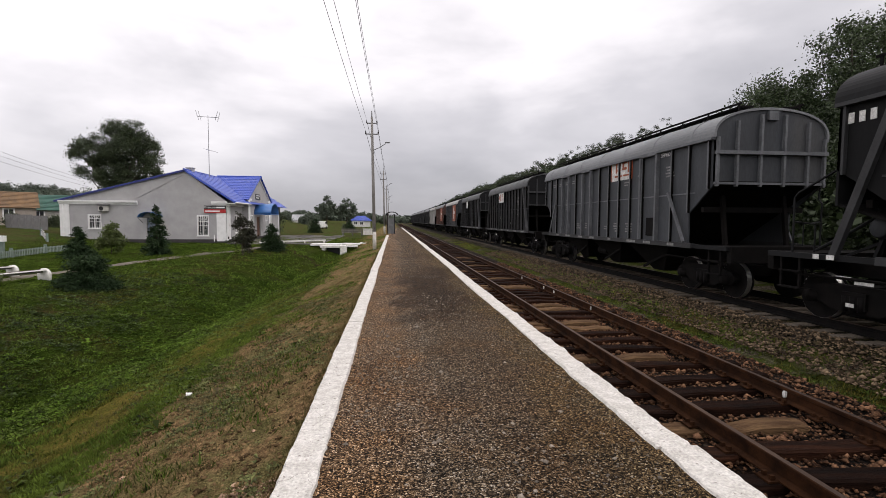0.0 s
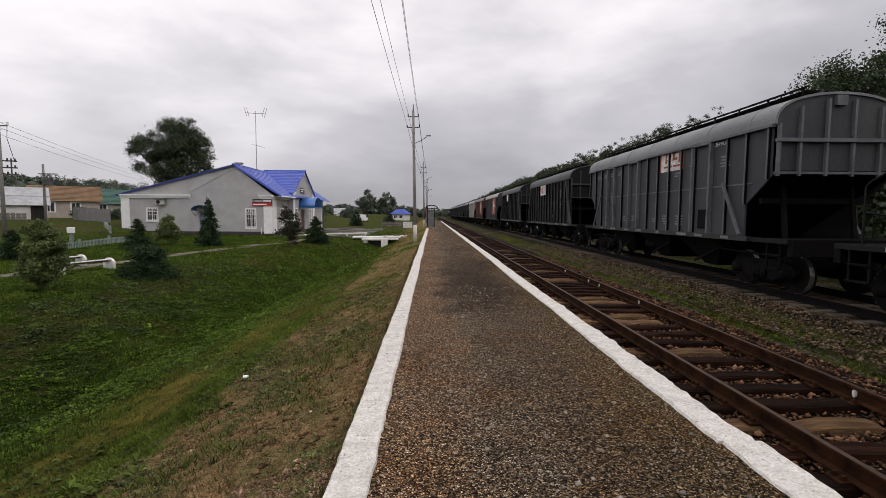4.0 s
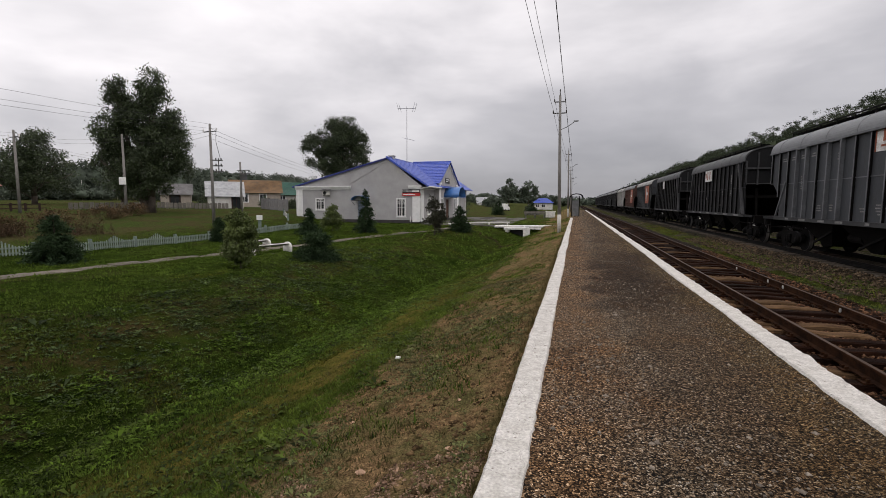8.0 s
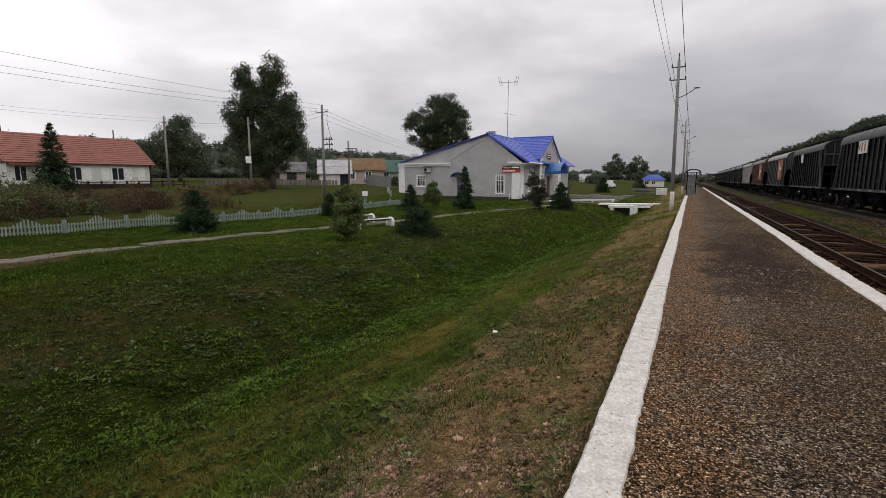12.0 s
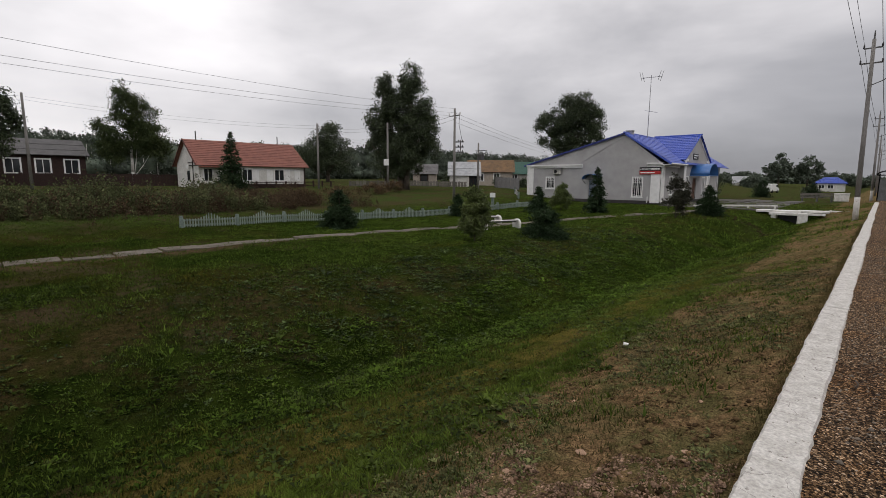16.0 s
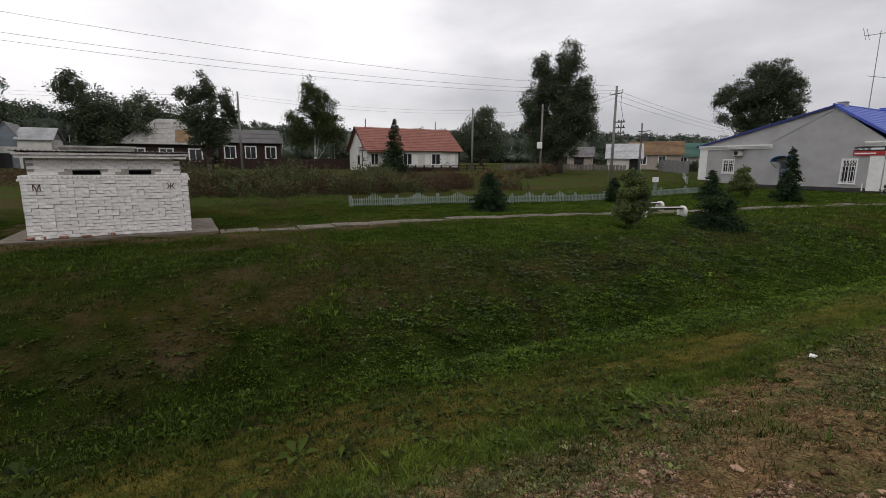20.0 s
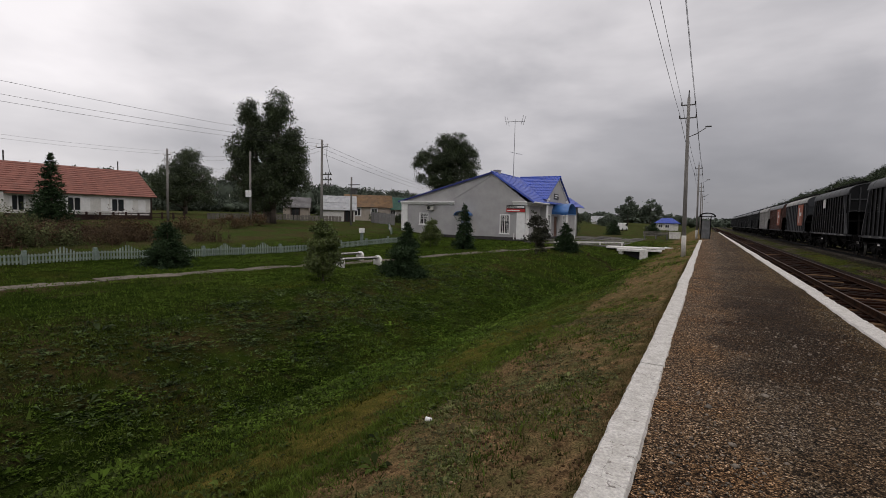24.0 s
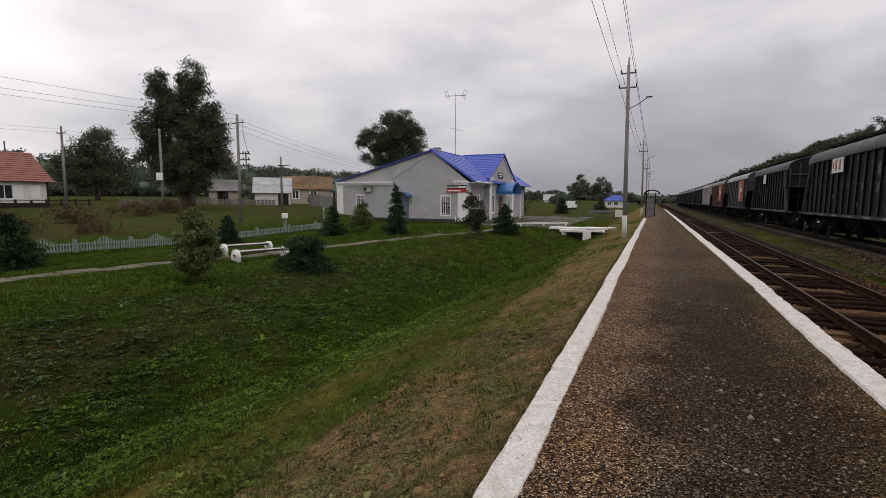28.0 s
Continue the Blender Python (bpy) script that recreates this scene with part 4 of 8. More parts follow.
sv, sf = stones(26000, -2.7, -0.85, 0.7, 3.3, lambda x, y: height(x, y) - 0.001, 0.0100, 7)
keep_ = (patch_0(sv[::6, 0], sv[::6, 1]) > -0.75)
sf = sf.reshape(-1, 8, 3)[keep_].reshape(-1, 3)
tagged(new("bank_gravel", raw_mesh(sv, sf, M_BANKSTONE)), "small stones washed onto the bare bank", "gravel", "", "stuff")
sv, sf = stones(9000, -0.47, 2.2, 0.4, 16, lambda x, y: 0 * x - 0.007, 0.0085, 8)
tagged(new("platform_pebbles", raw_mesh(sv, sf, M_PEBBLE)), "pale pebbles bedded in the asphalt", "gravel", "", "stuff")
sv, sf = stones(15000, -3.5, -0.9, -1.5, 12, lambda x, y: height(x, y) - 0.006, 0.017, 11)
keep_ = patch_0(sv[::6, 0] * 0.8 + 1, sv[::6, 1] * 0.25) + np.random.default_rng(12).normal(0, 0.35, 15000) > -0.25
sf = sf.reshape(-1, 8, 3)[keep_].reshape(-1, 3)
tagged(new("earth_crumbs", raw_mesh(sv, sf, M_CRUMB)), "crumbs of dry brown earth over the bare bank", "soil", "", "stuff")
sv, sf = stones(2600, -8.8, -5.0, 36.0, 42.0, lambda x, y: height(x, y) - 0.02, 0.055, 10)
keep_ = np.abs(sv[::6, 1] - (37.0 + (-5.2 - sv[::6, 0]) * 1.3) + 0.5 * np.sin(3 * sv[::6, 0])) < 0.45
sf = sf.reshape(-1, 8, 3)[keep_].reshape(-1, 3)
tagged(new("earth_clods", raw_mesh(sv, sf, M_SOIL)), "dark crumbled soil where the ditch side has slipped", "soil", "", "stuff")
sv, sf = stones(420, -0.42, 2.15, 0.4, 12, lambda x, y: 0 * x - 0.011, 0.019, 9)
tagged(new("flat_pebbles", raw_mesh(sv, sf, M_PEBBLE)), "larger flat pale stones worn level with the asphalt", "gravel", "", "stuff")


# ---- grass and weeds ----
def blades(x, y, z, h, w, g, lean=0.5):
    """Three-cornered blades at the given places."""
    n = len(x)
    a = g.uniform(0, 6.28, n)
    dx, dy = np.cos(a) * w, np.sin(a) * w
    lx, ly = g.normal(0, lean, n) * h, g.normal(0, lean, n) * h
    v = np.stack([np.stack([x - dx, y - dy, z - 0.01], -1), np.stack([x + dx, y + dy, z - 0.01], -1), np.stack([x + lx, y + ly, z + h], -1)], 1)
    return v.reshape(-1, 3), np.arange(3 * n).reshape(-1, 3)


def tufts(n, per, xf, yf, h, w, spread, seed, keep=None, lean=0.5):
    g = np.random.default_rng(seed)
    cx, cy = xf(g, n), yf(g, n)
    if keep is not None:
        k = keep(cx, cy, g)
        cx, cy = cx[k], cy[k]
    x = np.repeat(cx, per) + g.normal(0, spread, len(cx) * per)
    y = np.repeat(cy, per) + g.normal(0, spread, len(cx) * per)
    hh = h * np.exp(g.normal(0, 0.35, len(x)))
    return blades(x, y, height(x, y), hh, w * hh / h, g, lean)


def patch(x, y):
    return np.sin(1.3 * x + 0.4 * y) * np.sin(0.9 * y - 0.7 * x) + 0.5 * np.sin(3.1 * x + 2.0 * y)


tv, tf = tufts(64000, 5, lambda g, n: -5.4 - 11.4 * g.uniform(0, 1, n) ** 1.2, lambda g, n: -6 + 30 * g.uniform(0, 1, n), 0.042, 0.0085, 0.035, 21, lambda x, y, g: patch(x * 0.8, y * 0.8) + g.normal(0, 0.55, len(x)) - 1.5 * ((x < -9.6) & (x > -14.2) & (patch(x * 0.5 + 2, y * 0.35) > 0.0)) > -0.35)
tagged(new("lawn_grass", raw_mesh(tv, tf, M_BLADE)), "short green grass on the ditch and lawn", "grass", "", "stuff")
tv, tf = tufts(26000, 5, lambda g, n: -3.5 - 2.6 * g.uniform(0, 1, n), lambda g, n: -4 + 26 * g.uniform(0, 1, n) ** 1.2, 0.027, 0.005, 0.035, 34, lambda x, y, g: patch(x * 0.8 + 1, y * 0.8) + g.normal(0, 0.5, len(x)) > -0.7)
tagged(new("verge_grass", raw_mesh(tv, tf, M_BLADE_MID)), "yellow-green grass between the lawn and the bank", "grass", "", "stuff")
tv, tf = tufts(12000, 5, lambda g, n: g.uniform(-4.8, -0.85, n), lambda g, n: -1.5 + 22 * g.uniform(0, 1, n) ** 1.3, 0.030, 0.005, 0.04, 22, lambda x, y, g: patch(x, y) + g.normal(0, 0.4, len(x)) > -0.1)
tagged(new("bank_grass", raw_mesh(tv, tf, M_BLADE_DRY)), "thin dry grass on the platform bank", "grass", "", "stuff")
tv, tf = tufts(4200, 6, lambda g, n: -4.1 + 2.6 * g.uniform(0, 1, n) ** 1.5, lambda g, n: -2 + 20 * g.uniform(0, 1, n) ** 1.2, 0.036, 0.006, 0.035, 41, lambda x, y, g: (patch(x * 2.2 + 5, y * 2.0 + 1) + g.normal(0, 0.18, len(x)) > 0.12) & ((y > 3.9) | (x < -2.5)))
tagged(new("green_tufts", raw_mesh(tv, tf, M_BLADE)), "fresh green grass tufts scattered over the bare bank", "grass", "", "stuff")
tv, tf = tufts(1100, 6, lambda g, n: -0.83 - np.abs(g.normal(0, 0.06, n)), lambda g, n: g.uniform(-2, 30, n), 0.034, 0.004, 0.03, 23)
tagged(new("kerb_grass", raw_mesh(tv, tf, M_BLADE_DRY)), "longer grass growing along the kerb", "grass", "", "stuff")
tv, tf = tufts(15000, 5, lambda g, n: 6.9 + 0.55 * g.normal(0, 1, n), lambda g, n: 2 + 50 * g.uniform(0, 1, n) ** 1.3, 0.05, 0.007, 0.06, 24, lambda x, y, g: patch(x * 1.2, y * 0.8) + g.normal(0, 0.45, len(x)) > -0.05)
tagged(new("track_weeds", raw_mesh(tv, tf, M_BLADE_MID)), "weeds between the two tracks", "weeds", "", "stuff")
tv, tf = tufts(7000, 5, lambda g, n: g.uniform(5.6, 8.5, n), lambda g, n: 2 + 60 * g.uniform(0, 1, n) ** 1.3, 0.05, 0.006, 0.06, 35, lambda x, y, g: patch(x * 1.6 + 2, y * 0.6) + g.normal(0, 0.4, len(x)) > -0.1)
tagged(new("track_dry_weeds", raw_mesh(tv, tf, M_BLADE_DRY)), "weeds between the two tracks", "weeds", "", "stuff")
tv, tf = tufts(42000, 4, lambda g, n: g.uniform(-32, -13, n), lambda g, n: g.uniform(-6, 48, n), 0.045, 0.013, 0.09, 25, lambda x, y, g: (x > -20.8) | (y < -6.3) | (y > 1.2))
tagged(new("far_lawn_grass", raw_mesh(tv, tf, M_BLADE_MOWN)), "mown grass around the footpath", "grass", "", "stuff")


tv, tf = tufts(24000, 4, lambda g, n: -0.9 - 15 * g.uniform(0, 1, n), lambda g, n: g.uniform(21, 62, n), 0.07, 0.012, 0.07, 36, lambda x, y, g: patch(x * 0.7, y * 0.6) + g.normal(0, 0.6, len(x)) > -0.6 + 0.9 * (x > -3.2))
tagged(new("ditch_grass", raw_mesh(tv, tf, M_BLADE)), "rough grass along the farther ditch", "grass", "", "stuff")


def rosettes(n, xf, yf, size, per, seed, keep=None):
    """Low broad leaves lying in small rosettes."""
    g = np.random.default_rng(seed)
    cx, cy = xf(g, n), yf(g, n)
    if keep is not None:
        k = keep(cx, cy, g)
        cx, cy = cx[k], cy[k]
    m = len(cx) * per
    k = np.repeat(np.arange(len(cx)), per)
    sz = (size * np.exp(g.normal(0, 0.4, len(cx))))[k]
    a = g.uniform(0, 6.28, m)
    c, s = np.cos(a), np.sin(a)
    x0, y0 = cx[k] + c * sz * 0.2, cy[k] + s * sz * 0.2
    z0 = height(cx, cy)[k] + 0.008
    up = g.uniform(0.15, 0.9, m) * sz
    w = sz * 0.3
    v = np.stack([np.stack([x0, y0, z0], -1), np.stack([x0 + c * sz * 0.6 - s * w, y0 + s * sz * 0.6 + c * w, z0 + up * 0.8], -1),
                  np.stack([x0 + c * sz * 1.2, y0 + s * sz * 1.2, z0 + up * 0.7], -1), np.stack([x0 + c * sz * 0.6 + s * w, y0 + s * sz * 0.6 - c * w, z0 + up * 0.8], -1)], 1)
    return v.reshape(-1, 3), np.arange(4 * m).reshape(-1, 4)


rv, rf = rosettes(38000, lambda g, n: -3.4 - 12.5 * g.uniform(0, 1, n) ** 1.2, lambda g, n: -5 + 31 * g.uniform(0, 1, n), 0.038, 5, 26, lambda x, y, g: patch(x * 0.6 + 3, y * 0.7) + g.normal(0, 0.5, len(x)) > np.interp(y, [-3, 7], [0.75, 0.0]))
tagged(new("clover", raw_mesh(rv, rf, M_CLOVER)), "broad-leaved clover and weeds in the turf", "weeds", "", "stuff")
tv, tf = tufts(5200, 6, lambda g, n: -3.35 - 0.75 * g.uniform(0, 1, n) - 0.12 * np.abs(g.normal(0, 1, n)), lambda g, n: 0.5 + 13 * g.uniform(0, 1, n), 0.034, 0.0050, 0.03, 29, lambda x, y, g: patch(x * 0.5, y * 0.9 + 2) + g.normal(0, 0.4, len(x)) > -0.35)
tagged(new("foot_grass", raw_mesh(tv, tf, M_BLADE_LIME)), "lush bright grass along the bank's foot", "grass", "", "stuff")
tv, tf = tufts(8000, 5, lambda g, n: g.uniform(-3.3, -1.1, n), lambda g, n: -1 + 18 * g.uniform(0, 1, n) ** 1.2, 0.035, 0.006, 0.045, 33, lambda x, y, g: (patch(x * 1.4 + 1, y * 1.1) + g.normal(0, 0.35, len(x)) > 0.15) & ((y > 3.9) | (x < -2.5)))
tagged(new("bank_weeds", raw_mesh(tv, tf, M_BLADE)), "low olive weeds on the bank", "weeds", "", "stuff")
rv, rf = rosettes(34, lambda g, n: -3.3 + 0.25 * g.normal(0, 1, n), lambda g, n: np.where(g.uniform(0, 1, n) < 0.5, 4.1 + 0.35 * g.normal(0, 1, n), -0.5 + 12 * g.uniform(0, 1, n)), 0.062, 7, 27)
tagged(new("plantain", raw_mesh(rv, rf, M_CLOVER)), "larger plantain rosettes along the bank's foot", "weeds", "", "stuff")
rv, rf = rosettes(9000, lambda g, n: g.uniform(5.9, 8.3, n), lambda g, n: 2 + 40 * g.uniform(0, 1, n) ** 1.3, 0.042, 5, 28, lambda x, y, g: patch(x * 1.2, y * 0.8) + g.normal(0, 0.5, len(x)) > -0.1)
tagged(new("track_clover", raw_mesh(rv, rf, M_CLOVER)), "broad weeds between the tracks", "weeds", "", "stuff")


def clustered(n, x0, x1, y0, y1, spread, each, seed):
    """Places gathered in clusters, as two functions for the x and the y of each."""
    g = np.random.default_rng(seed)
    m = n // each
    cx, cy, cs = g.uniform(x0, x1, m), g.uniform(y0, y1, m), spread * np.exp(g.normal(0, 0.4, m))
    k = g.integers(0, m, n)
    x, y = cx[k] + g.normal(0, 1, n) * cs[k], cy[k] + g.normal(0, 1, n) * cs[k]
    return (lambda g_, n_: x), (lambda g_, n_: y)


xf_, yf_ = clustered(19000, -10.4, -6.2, -4, 27, 0.22, 26, 301)
rv, rf = rosettes(19000, xf_, yf_, 0.040, 5, 302, lambda x, y, g: y > 1.0 + g.normal(0, 3, len(x)))
tagged(new("ditch_weeds", raw_mesh(rv, rf, M_DITCHLEAF)), "clumps of lush leafy weeds along the ditch bottom", "weeds", "", "stuff")
xf_, yf_ = clustered(13000, -14.0, -8.6, -4, 27, 0.30, 42, 303)
rv, rf = rosettes(13000, xf_, yf_, 0.046, 4, 304, lambda x, y, g: y > 5.5 + g.normal(0, 2.5, len(x)))
tagged(new("slope_weeds", raw_mesh(rv, rf, M_SLOPELEAF)), "scattered grey-green weeds over the worn slope of the ditch", "weeds", "", "stuff")
xf_, yf_ = clustered(26000, -3.6, -0.95, -2, 15, 0.22, 75, 305)
rv, rf = rosettes(26000, xf_, yf_, 0.019, 5, 306, lambda x, y, g: (x < -0.9) & (patch(x * 1.1 + 4, y * 0.8) + g.normal(0, 0.3, len(x)) > 0.05))
tagged(new("bank_cover", raw_mesh(rv, rf, M_BANKLEAF)), "low grey-green creeping weeds between bare earth on the bank", "weeds", "", "stuff")
xf_, yf_ = clustered(5200, -4.0, -3.3, 0.5, 16, 0.15, 40, 307)
tv, tf = tufts(5200, 7, xf_, yf_, 0.038, 0.0045, 0.035, 308, None, 0.8)
tagged(new("foot_weeds", raw_mesh(tv, tf, M_BLADE_LIME)), "fresh bright weeds in a line along the bank's foot", "weeds", "", "stuff")


def leaf_cloud(centres, per, spread, size, g, droop=0.0):
    """Small four-cornered leaves scattered about twig ends."""
    c = np.repeat(np.asarray(centres), per, 0)
    n = len(c)
    p = c + g.normal(0, 1, (n, 3)) * spread * np.array([1, 1, 0.8])
    p[:, 2] -= droop * g.uniform(0, 1, n)
    a = g.normal(0, 1, (n, 3))
    a /= np.linalg.norm(a, axis=1, keepdims=True)
    b = np.cross(a, g.normal(0, 1, (n, 3)))
    b /= np.linalg.norm(b, axis=1, keepdims=True)
    s = size * np.exp(g.normal(0, 0.25, (n, 1)))
    a, b = a * s, b * s * 0.62
    v = np.stack([p - a, p - b * 0.9 + a * 0.1, p + a, p + b * 0.9 + a * 0.1], 1).reshape(-1, 3)
    return v, np.arange(4 * n).reshape(-1, 4)


def weeds(n, xf, yf, h, seed, leaves=24, leaf=0.05):
    """Tall leaning stems plumed with many small leaves, widest low down."""
    g = np.random.default_rng(seed)
    x, y = xf(g, n), yf(g, n)
    z = height(x, y)
    hh = h * np.exp(g.normal(0, 0.25, n)) * (0.55 + 0.5 * np.clip(patch(x * 0.7, y * 0.7) + 0.6, 0, 1.4))
    lean = g.normal(0, 0.22, (2, n)) * hh
    v, f = blades(x, y, z, hh, 0.010 + 0 * x, g, 0.12)
    t = g.uniform(0.05, 1.0, (n, leaves))
    wide = 0.20 * hh[:, None] * (1.1 - t)
    p = np.stack([x[:, None] + lean[0][:, None] * t + g.normal(0, 1, t.shape) * wide, y[:, None] + lean[1][:, None] * t + g.normal(0, 1, t.shape) * wide, z[:, None] + hh[:, None] * t], -1).reshape(-1, 3)
    v2, f2 = leaf_cloud(p, 1, 0.01, leaf, g)
    return np.concatenate([v, v2]), f, f2 + len(v)


def plumed(name, spec, m, label):
    v, f, q = spec
    tagged(new(name, raw_mesh(v, np.concatenate([f, q[:, :3], q[:, [0, 2, 3]]]), m)), label, "weeds", "", "stuff")


plumed("green_weeds", weeds(2600, *clustered(2600, -39.5, -32.4, -5, 16, 0.45, 30, 401), 1.15, 38, 34, 0.060), M_WEED_GREEN, "tall plumed grey-green weeds behind the low fence")
plumed("tall_weeds", weeds(3600, *clustered(3600, -40.0, -32.6, -5, 25, 0.8, 60, 402), 0.9, 31, 22, 0.050), M_WEED, "tall russet-brown weeds behind the low fence")
plumed("rough_weeds", weeds(2600, lambda g, n: g.uniform(-62, -40, n), lambda g, n: g.uniform(-25, 2, n), 0.5, 32, 14, 0.05), M_WEED, "rough weeds on the waste ground before the houses")


# ---- the goods train on the siding ----
def arc_top(half, eave, top, n=36, inset=0.0):
    """The curved roof line across a wagon, from left to right."""
    return [((half - inset) * -math.cos(math.pi * k / n), eave + (top - eave - inset) * math.sin(math.pi * k / n) ** 0.75) for k in range(n + 1)]


def bogie_meshes():
    frame_ = B()
    for s in (-1, 1):
        frame_.prism([(-1.25, 0.52), (-1.1, 0.68), (-0.5, 0.78), (0.5, 0.78), (1.1, 0.68), (1.25, 0.52), (1.12, 0.36), (0.8, 0.40), (0.45, 0.26), (-0.45, 0.26), (-0.8, 0.40), (-1.12, 0.36)], "x", s * 1.0 - 0.07, s * 1.0 + 0.07)
        frame_.box((s * 1.06, 0, 0.50), (0.14, 0.5, 0.32))
    frame_.box((0, 0, 0.62), (2.0, 0.36, 0.3))
    spring = B().cyl((1.09, 0, 0.30), (1.09, 0, 0.58), 0.075, 0.075, 8)
    axle_box = B().cyl((0.9, 0, 0), (1.18, 0, 0), 0.15, 0.13, 10)
    wheel = B().cyl((-0.065, 0, 0), (0.065, 0, 0), 0.475, 0.475, 24).cyl((-0.10, 0, 0), (-0.065, 0, 0), 0.5, 0.5, 24)
    tread = B()
    n = 28
    for k in range(n):
        a, b_ = 2 * math.pi * k / n, 2 * math.pi * (k + 1) / n
        tread.add([(x, r * math.cos(t), r * math.sin(t)) for t in (a, b_) for r in (0.465, 0.479) for x in (-0.06, 0.062)],
                  [(0, 1, 3, 2), (4, 6, 7, 5), (0, 4, 5, 1), (2, 3, 7, 6), (1, 5, 7, 3), (0, 2, 6, 4)])
    return make_mesh(frame_, M_UNDER), make_mesh(spring, M_UNDER, True), make_mesh(axle_box, M_UNDER, True), make_mesh(wheel, M_UNDER), make_mesh(tread, M_WHEEL)


BOGIE = bogie_meshes()
HALF, SILL, EAVE, CROWN = 1.55, 1.33, 4.17, 4.95


def grain_wagon(y, body_mat, roof_mat, rib_mat, ribs, label, logo="", end=6.7, kind="box", marks=True, frame_half=7.3):
    """A covered hopper wagon: curved roof, ribbed sides, undercut ends, underframe and two bogies, standing on the siding.
    kind: box (flat ends over a deep undercut), close (closely ribbed, leaning end posts), tapered (open sloping ends)."""
    car = thing("hopper_wagon", (AXIS_2, y, TOP_2), label, "railway wagon", "wagons of the goods train")
    cut = {"box": 1.0, "close": 0.06, "tapered": 1.12}[kind]
    low_z, mid_z, lip = SILL + 0.07, 2.22, 2.97
    if kind == "close":
        wall = [(-end, low_z), (end, low_z), (end - 0.35, EAVE), (-end + 0.35, EAVE)]
    else:
        wall = [(-end, lip), (-end + cut, mid_z), (-end + cut, low_z), (end - cut, low_z), (end - cut, mid_z), (end, lip), (end, EAVE), (-end, EAVE)]
    flange_mat = rib_mat
    deep, wide = (0.085, 0.05) if kind != "close" else (0.085, 0.06)
    top_end = end - (0.3 if kind == "close" else 0)
    for s in (-1, 1):
        side = part("side_wall", B().prism(wall, "x", s * HALF, s * (HALF - 0.05)), body_mat, car)
        for k in range(ribs):
            yy = -top_end + 0.16 + (2 * top_end - 0.32) * k / (ribs - 1)
            low = low_z if abs(yy) < end - cut or kind == "close" else mid_z + (lip - mid_z) * (abs(yy) - (end - cut)) / cut
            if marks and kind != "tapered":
                # near-black web: the shade on the rib's flank is put into its colour
                part("rib", B().box((s * (HALF + deep / 2 - 0.01), yy, (low + EAVE) / 2), (deep, wide * 0.7, EAVE - low)), M_UNDER, side, "pressed rib web with its shaded flank painted near-black")
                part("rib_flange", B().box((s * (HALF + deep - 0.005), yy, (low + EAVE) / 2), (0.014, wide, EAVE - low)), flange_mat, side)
            else:
                part("rib", B().box((s * (HALF + deep / 2 - 0.01), yy, (low + EAVE) / 2), (deep, wide, EAVE - low)), rib_mat, side)
        part("waist_seam", B().box((s * (HALF + 0.008), 0, 2.78), (0.02, 2 * (end - cut * 0.75), 0.035)), rib_mat, side)
        part("top_rail", B().box((s * (HALF + 0.05), 0, EAVE - 0.03), (0.14, 2 * top_end, 0.07)), rib_mat, side)
        for e in (-1, 1):
            if kind == "close":
                part("end_post", B().bar((s * (HALF + 0.09), e * (end + 0.02), SILL + 0.05), (s * (HALF + 0.09), e * (end - 0.95), EAVE - 0.1), 0.13, 0.12), rib_mat, side, "leaning end post")
            elif kind == "box":
                part("brace", B().bar((s * (HALF + 0.12), e * (end - cut - 0.03), SILL + 0.1), (s * (HALF + 0.12), e * (end - cut - 0.85), 2.85), 0.06, 0.075), rib_mat, side)
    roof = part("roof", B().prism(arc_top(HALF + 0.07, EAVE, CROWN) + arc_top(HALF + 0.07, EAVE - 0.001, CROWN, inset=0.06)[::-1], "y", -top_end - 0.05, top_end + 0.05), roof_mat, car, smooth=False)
    for k in range(7):
        yy = (k - 3) * (top_end - 0.9) / 3
        part("roof_seam", B().prism(arc_top(HALF + 0.075, EAVE + 0.01, CROWN + 0.012) + arc_top(HALF + 0.07, EAVE, CROWN - 0.01, inset=0.05)[::-1], "y", yy - 0.03, yy + 0.03), roof_mat, roof)
    for s in (-1, 1):
        part("running_board", B().box((s * 0.62, 0, CROWN + 0.05), (0.34, 2 * top_end - 0.2, 0.04)), M_UNDER, roof)
        rail_ = B().bar((s * 0.86, -top_end, CROWN + 0.11), (s * 0.86, top_end, CROWN + 0.11), 0.035, 0.05)
        for k in range(12):
            yy = -top_end + 0.1 + (2 * top_end - 0.2) * k / 11
            rail_.bar((s * 0.86, yy, CROWN - 0.18), (s * 0.86, yy, CROWN + 0.11), 0.035, 0.04)
        part("roof_rail", rail_, M_UNDER, roof)
    for k in range(4):
        part("hatch", B().cyl((0, (k - 1.5) * 3.0, CROWN - 0.02), (0, (k - 1.5) * 3.0, CROWN + 0.10), 0.33, 0.30, 14), roof_mat, roof)
    for e in (-1, 1):
        ye = e * top_end
        if kind == "tapered":
            wall_e = part("end_wall", B().prism([(-HALF, 2.3)] + arc_top(HALF, EAVE, CROWN - 0.03) + [(HALF, 2.3)], "y", ye, ye - e * 0.05), body_mat, car)
        else:
            wall_e = part("end_wall", B().prism([(-HALF, lip)] + arc_top(HALF, EAVE, CROWN - 0.03) + [(HALF, lip)], "y", ye, ye - e * 0.05), body_mat, car)
            part("placard", B().box((-0.02, ye + e * 0.05, 4.74), (0.26, 0.1, 0.24)), rib_mat, wall_e)
            part("end_beam", B().box((0, ye + e * 0.06, 3.78), (2 * HALF + 0.02, 0.12, 0.09)), rib_mat, wall_e)
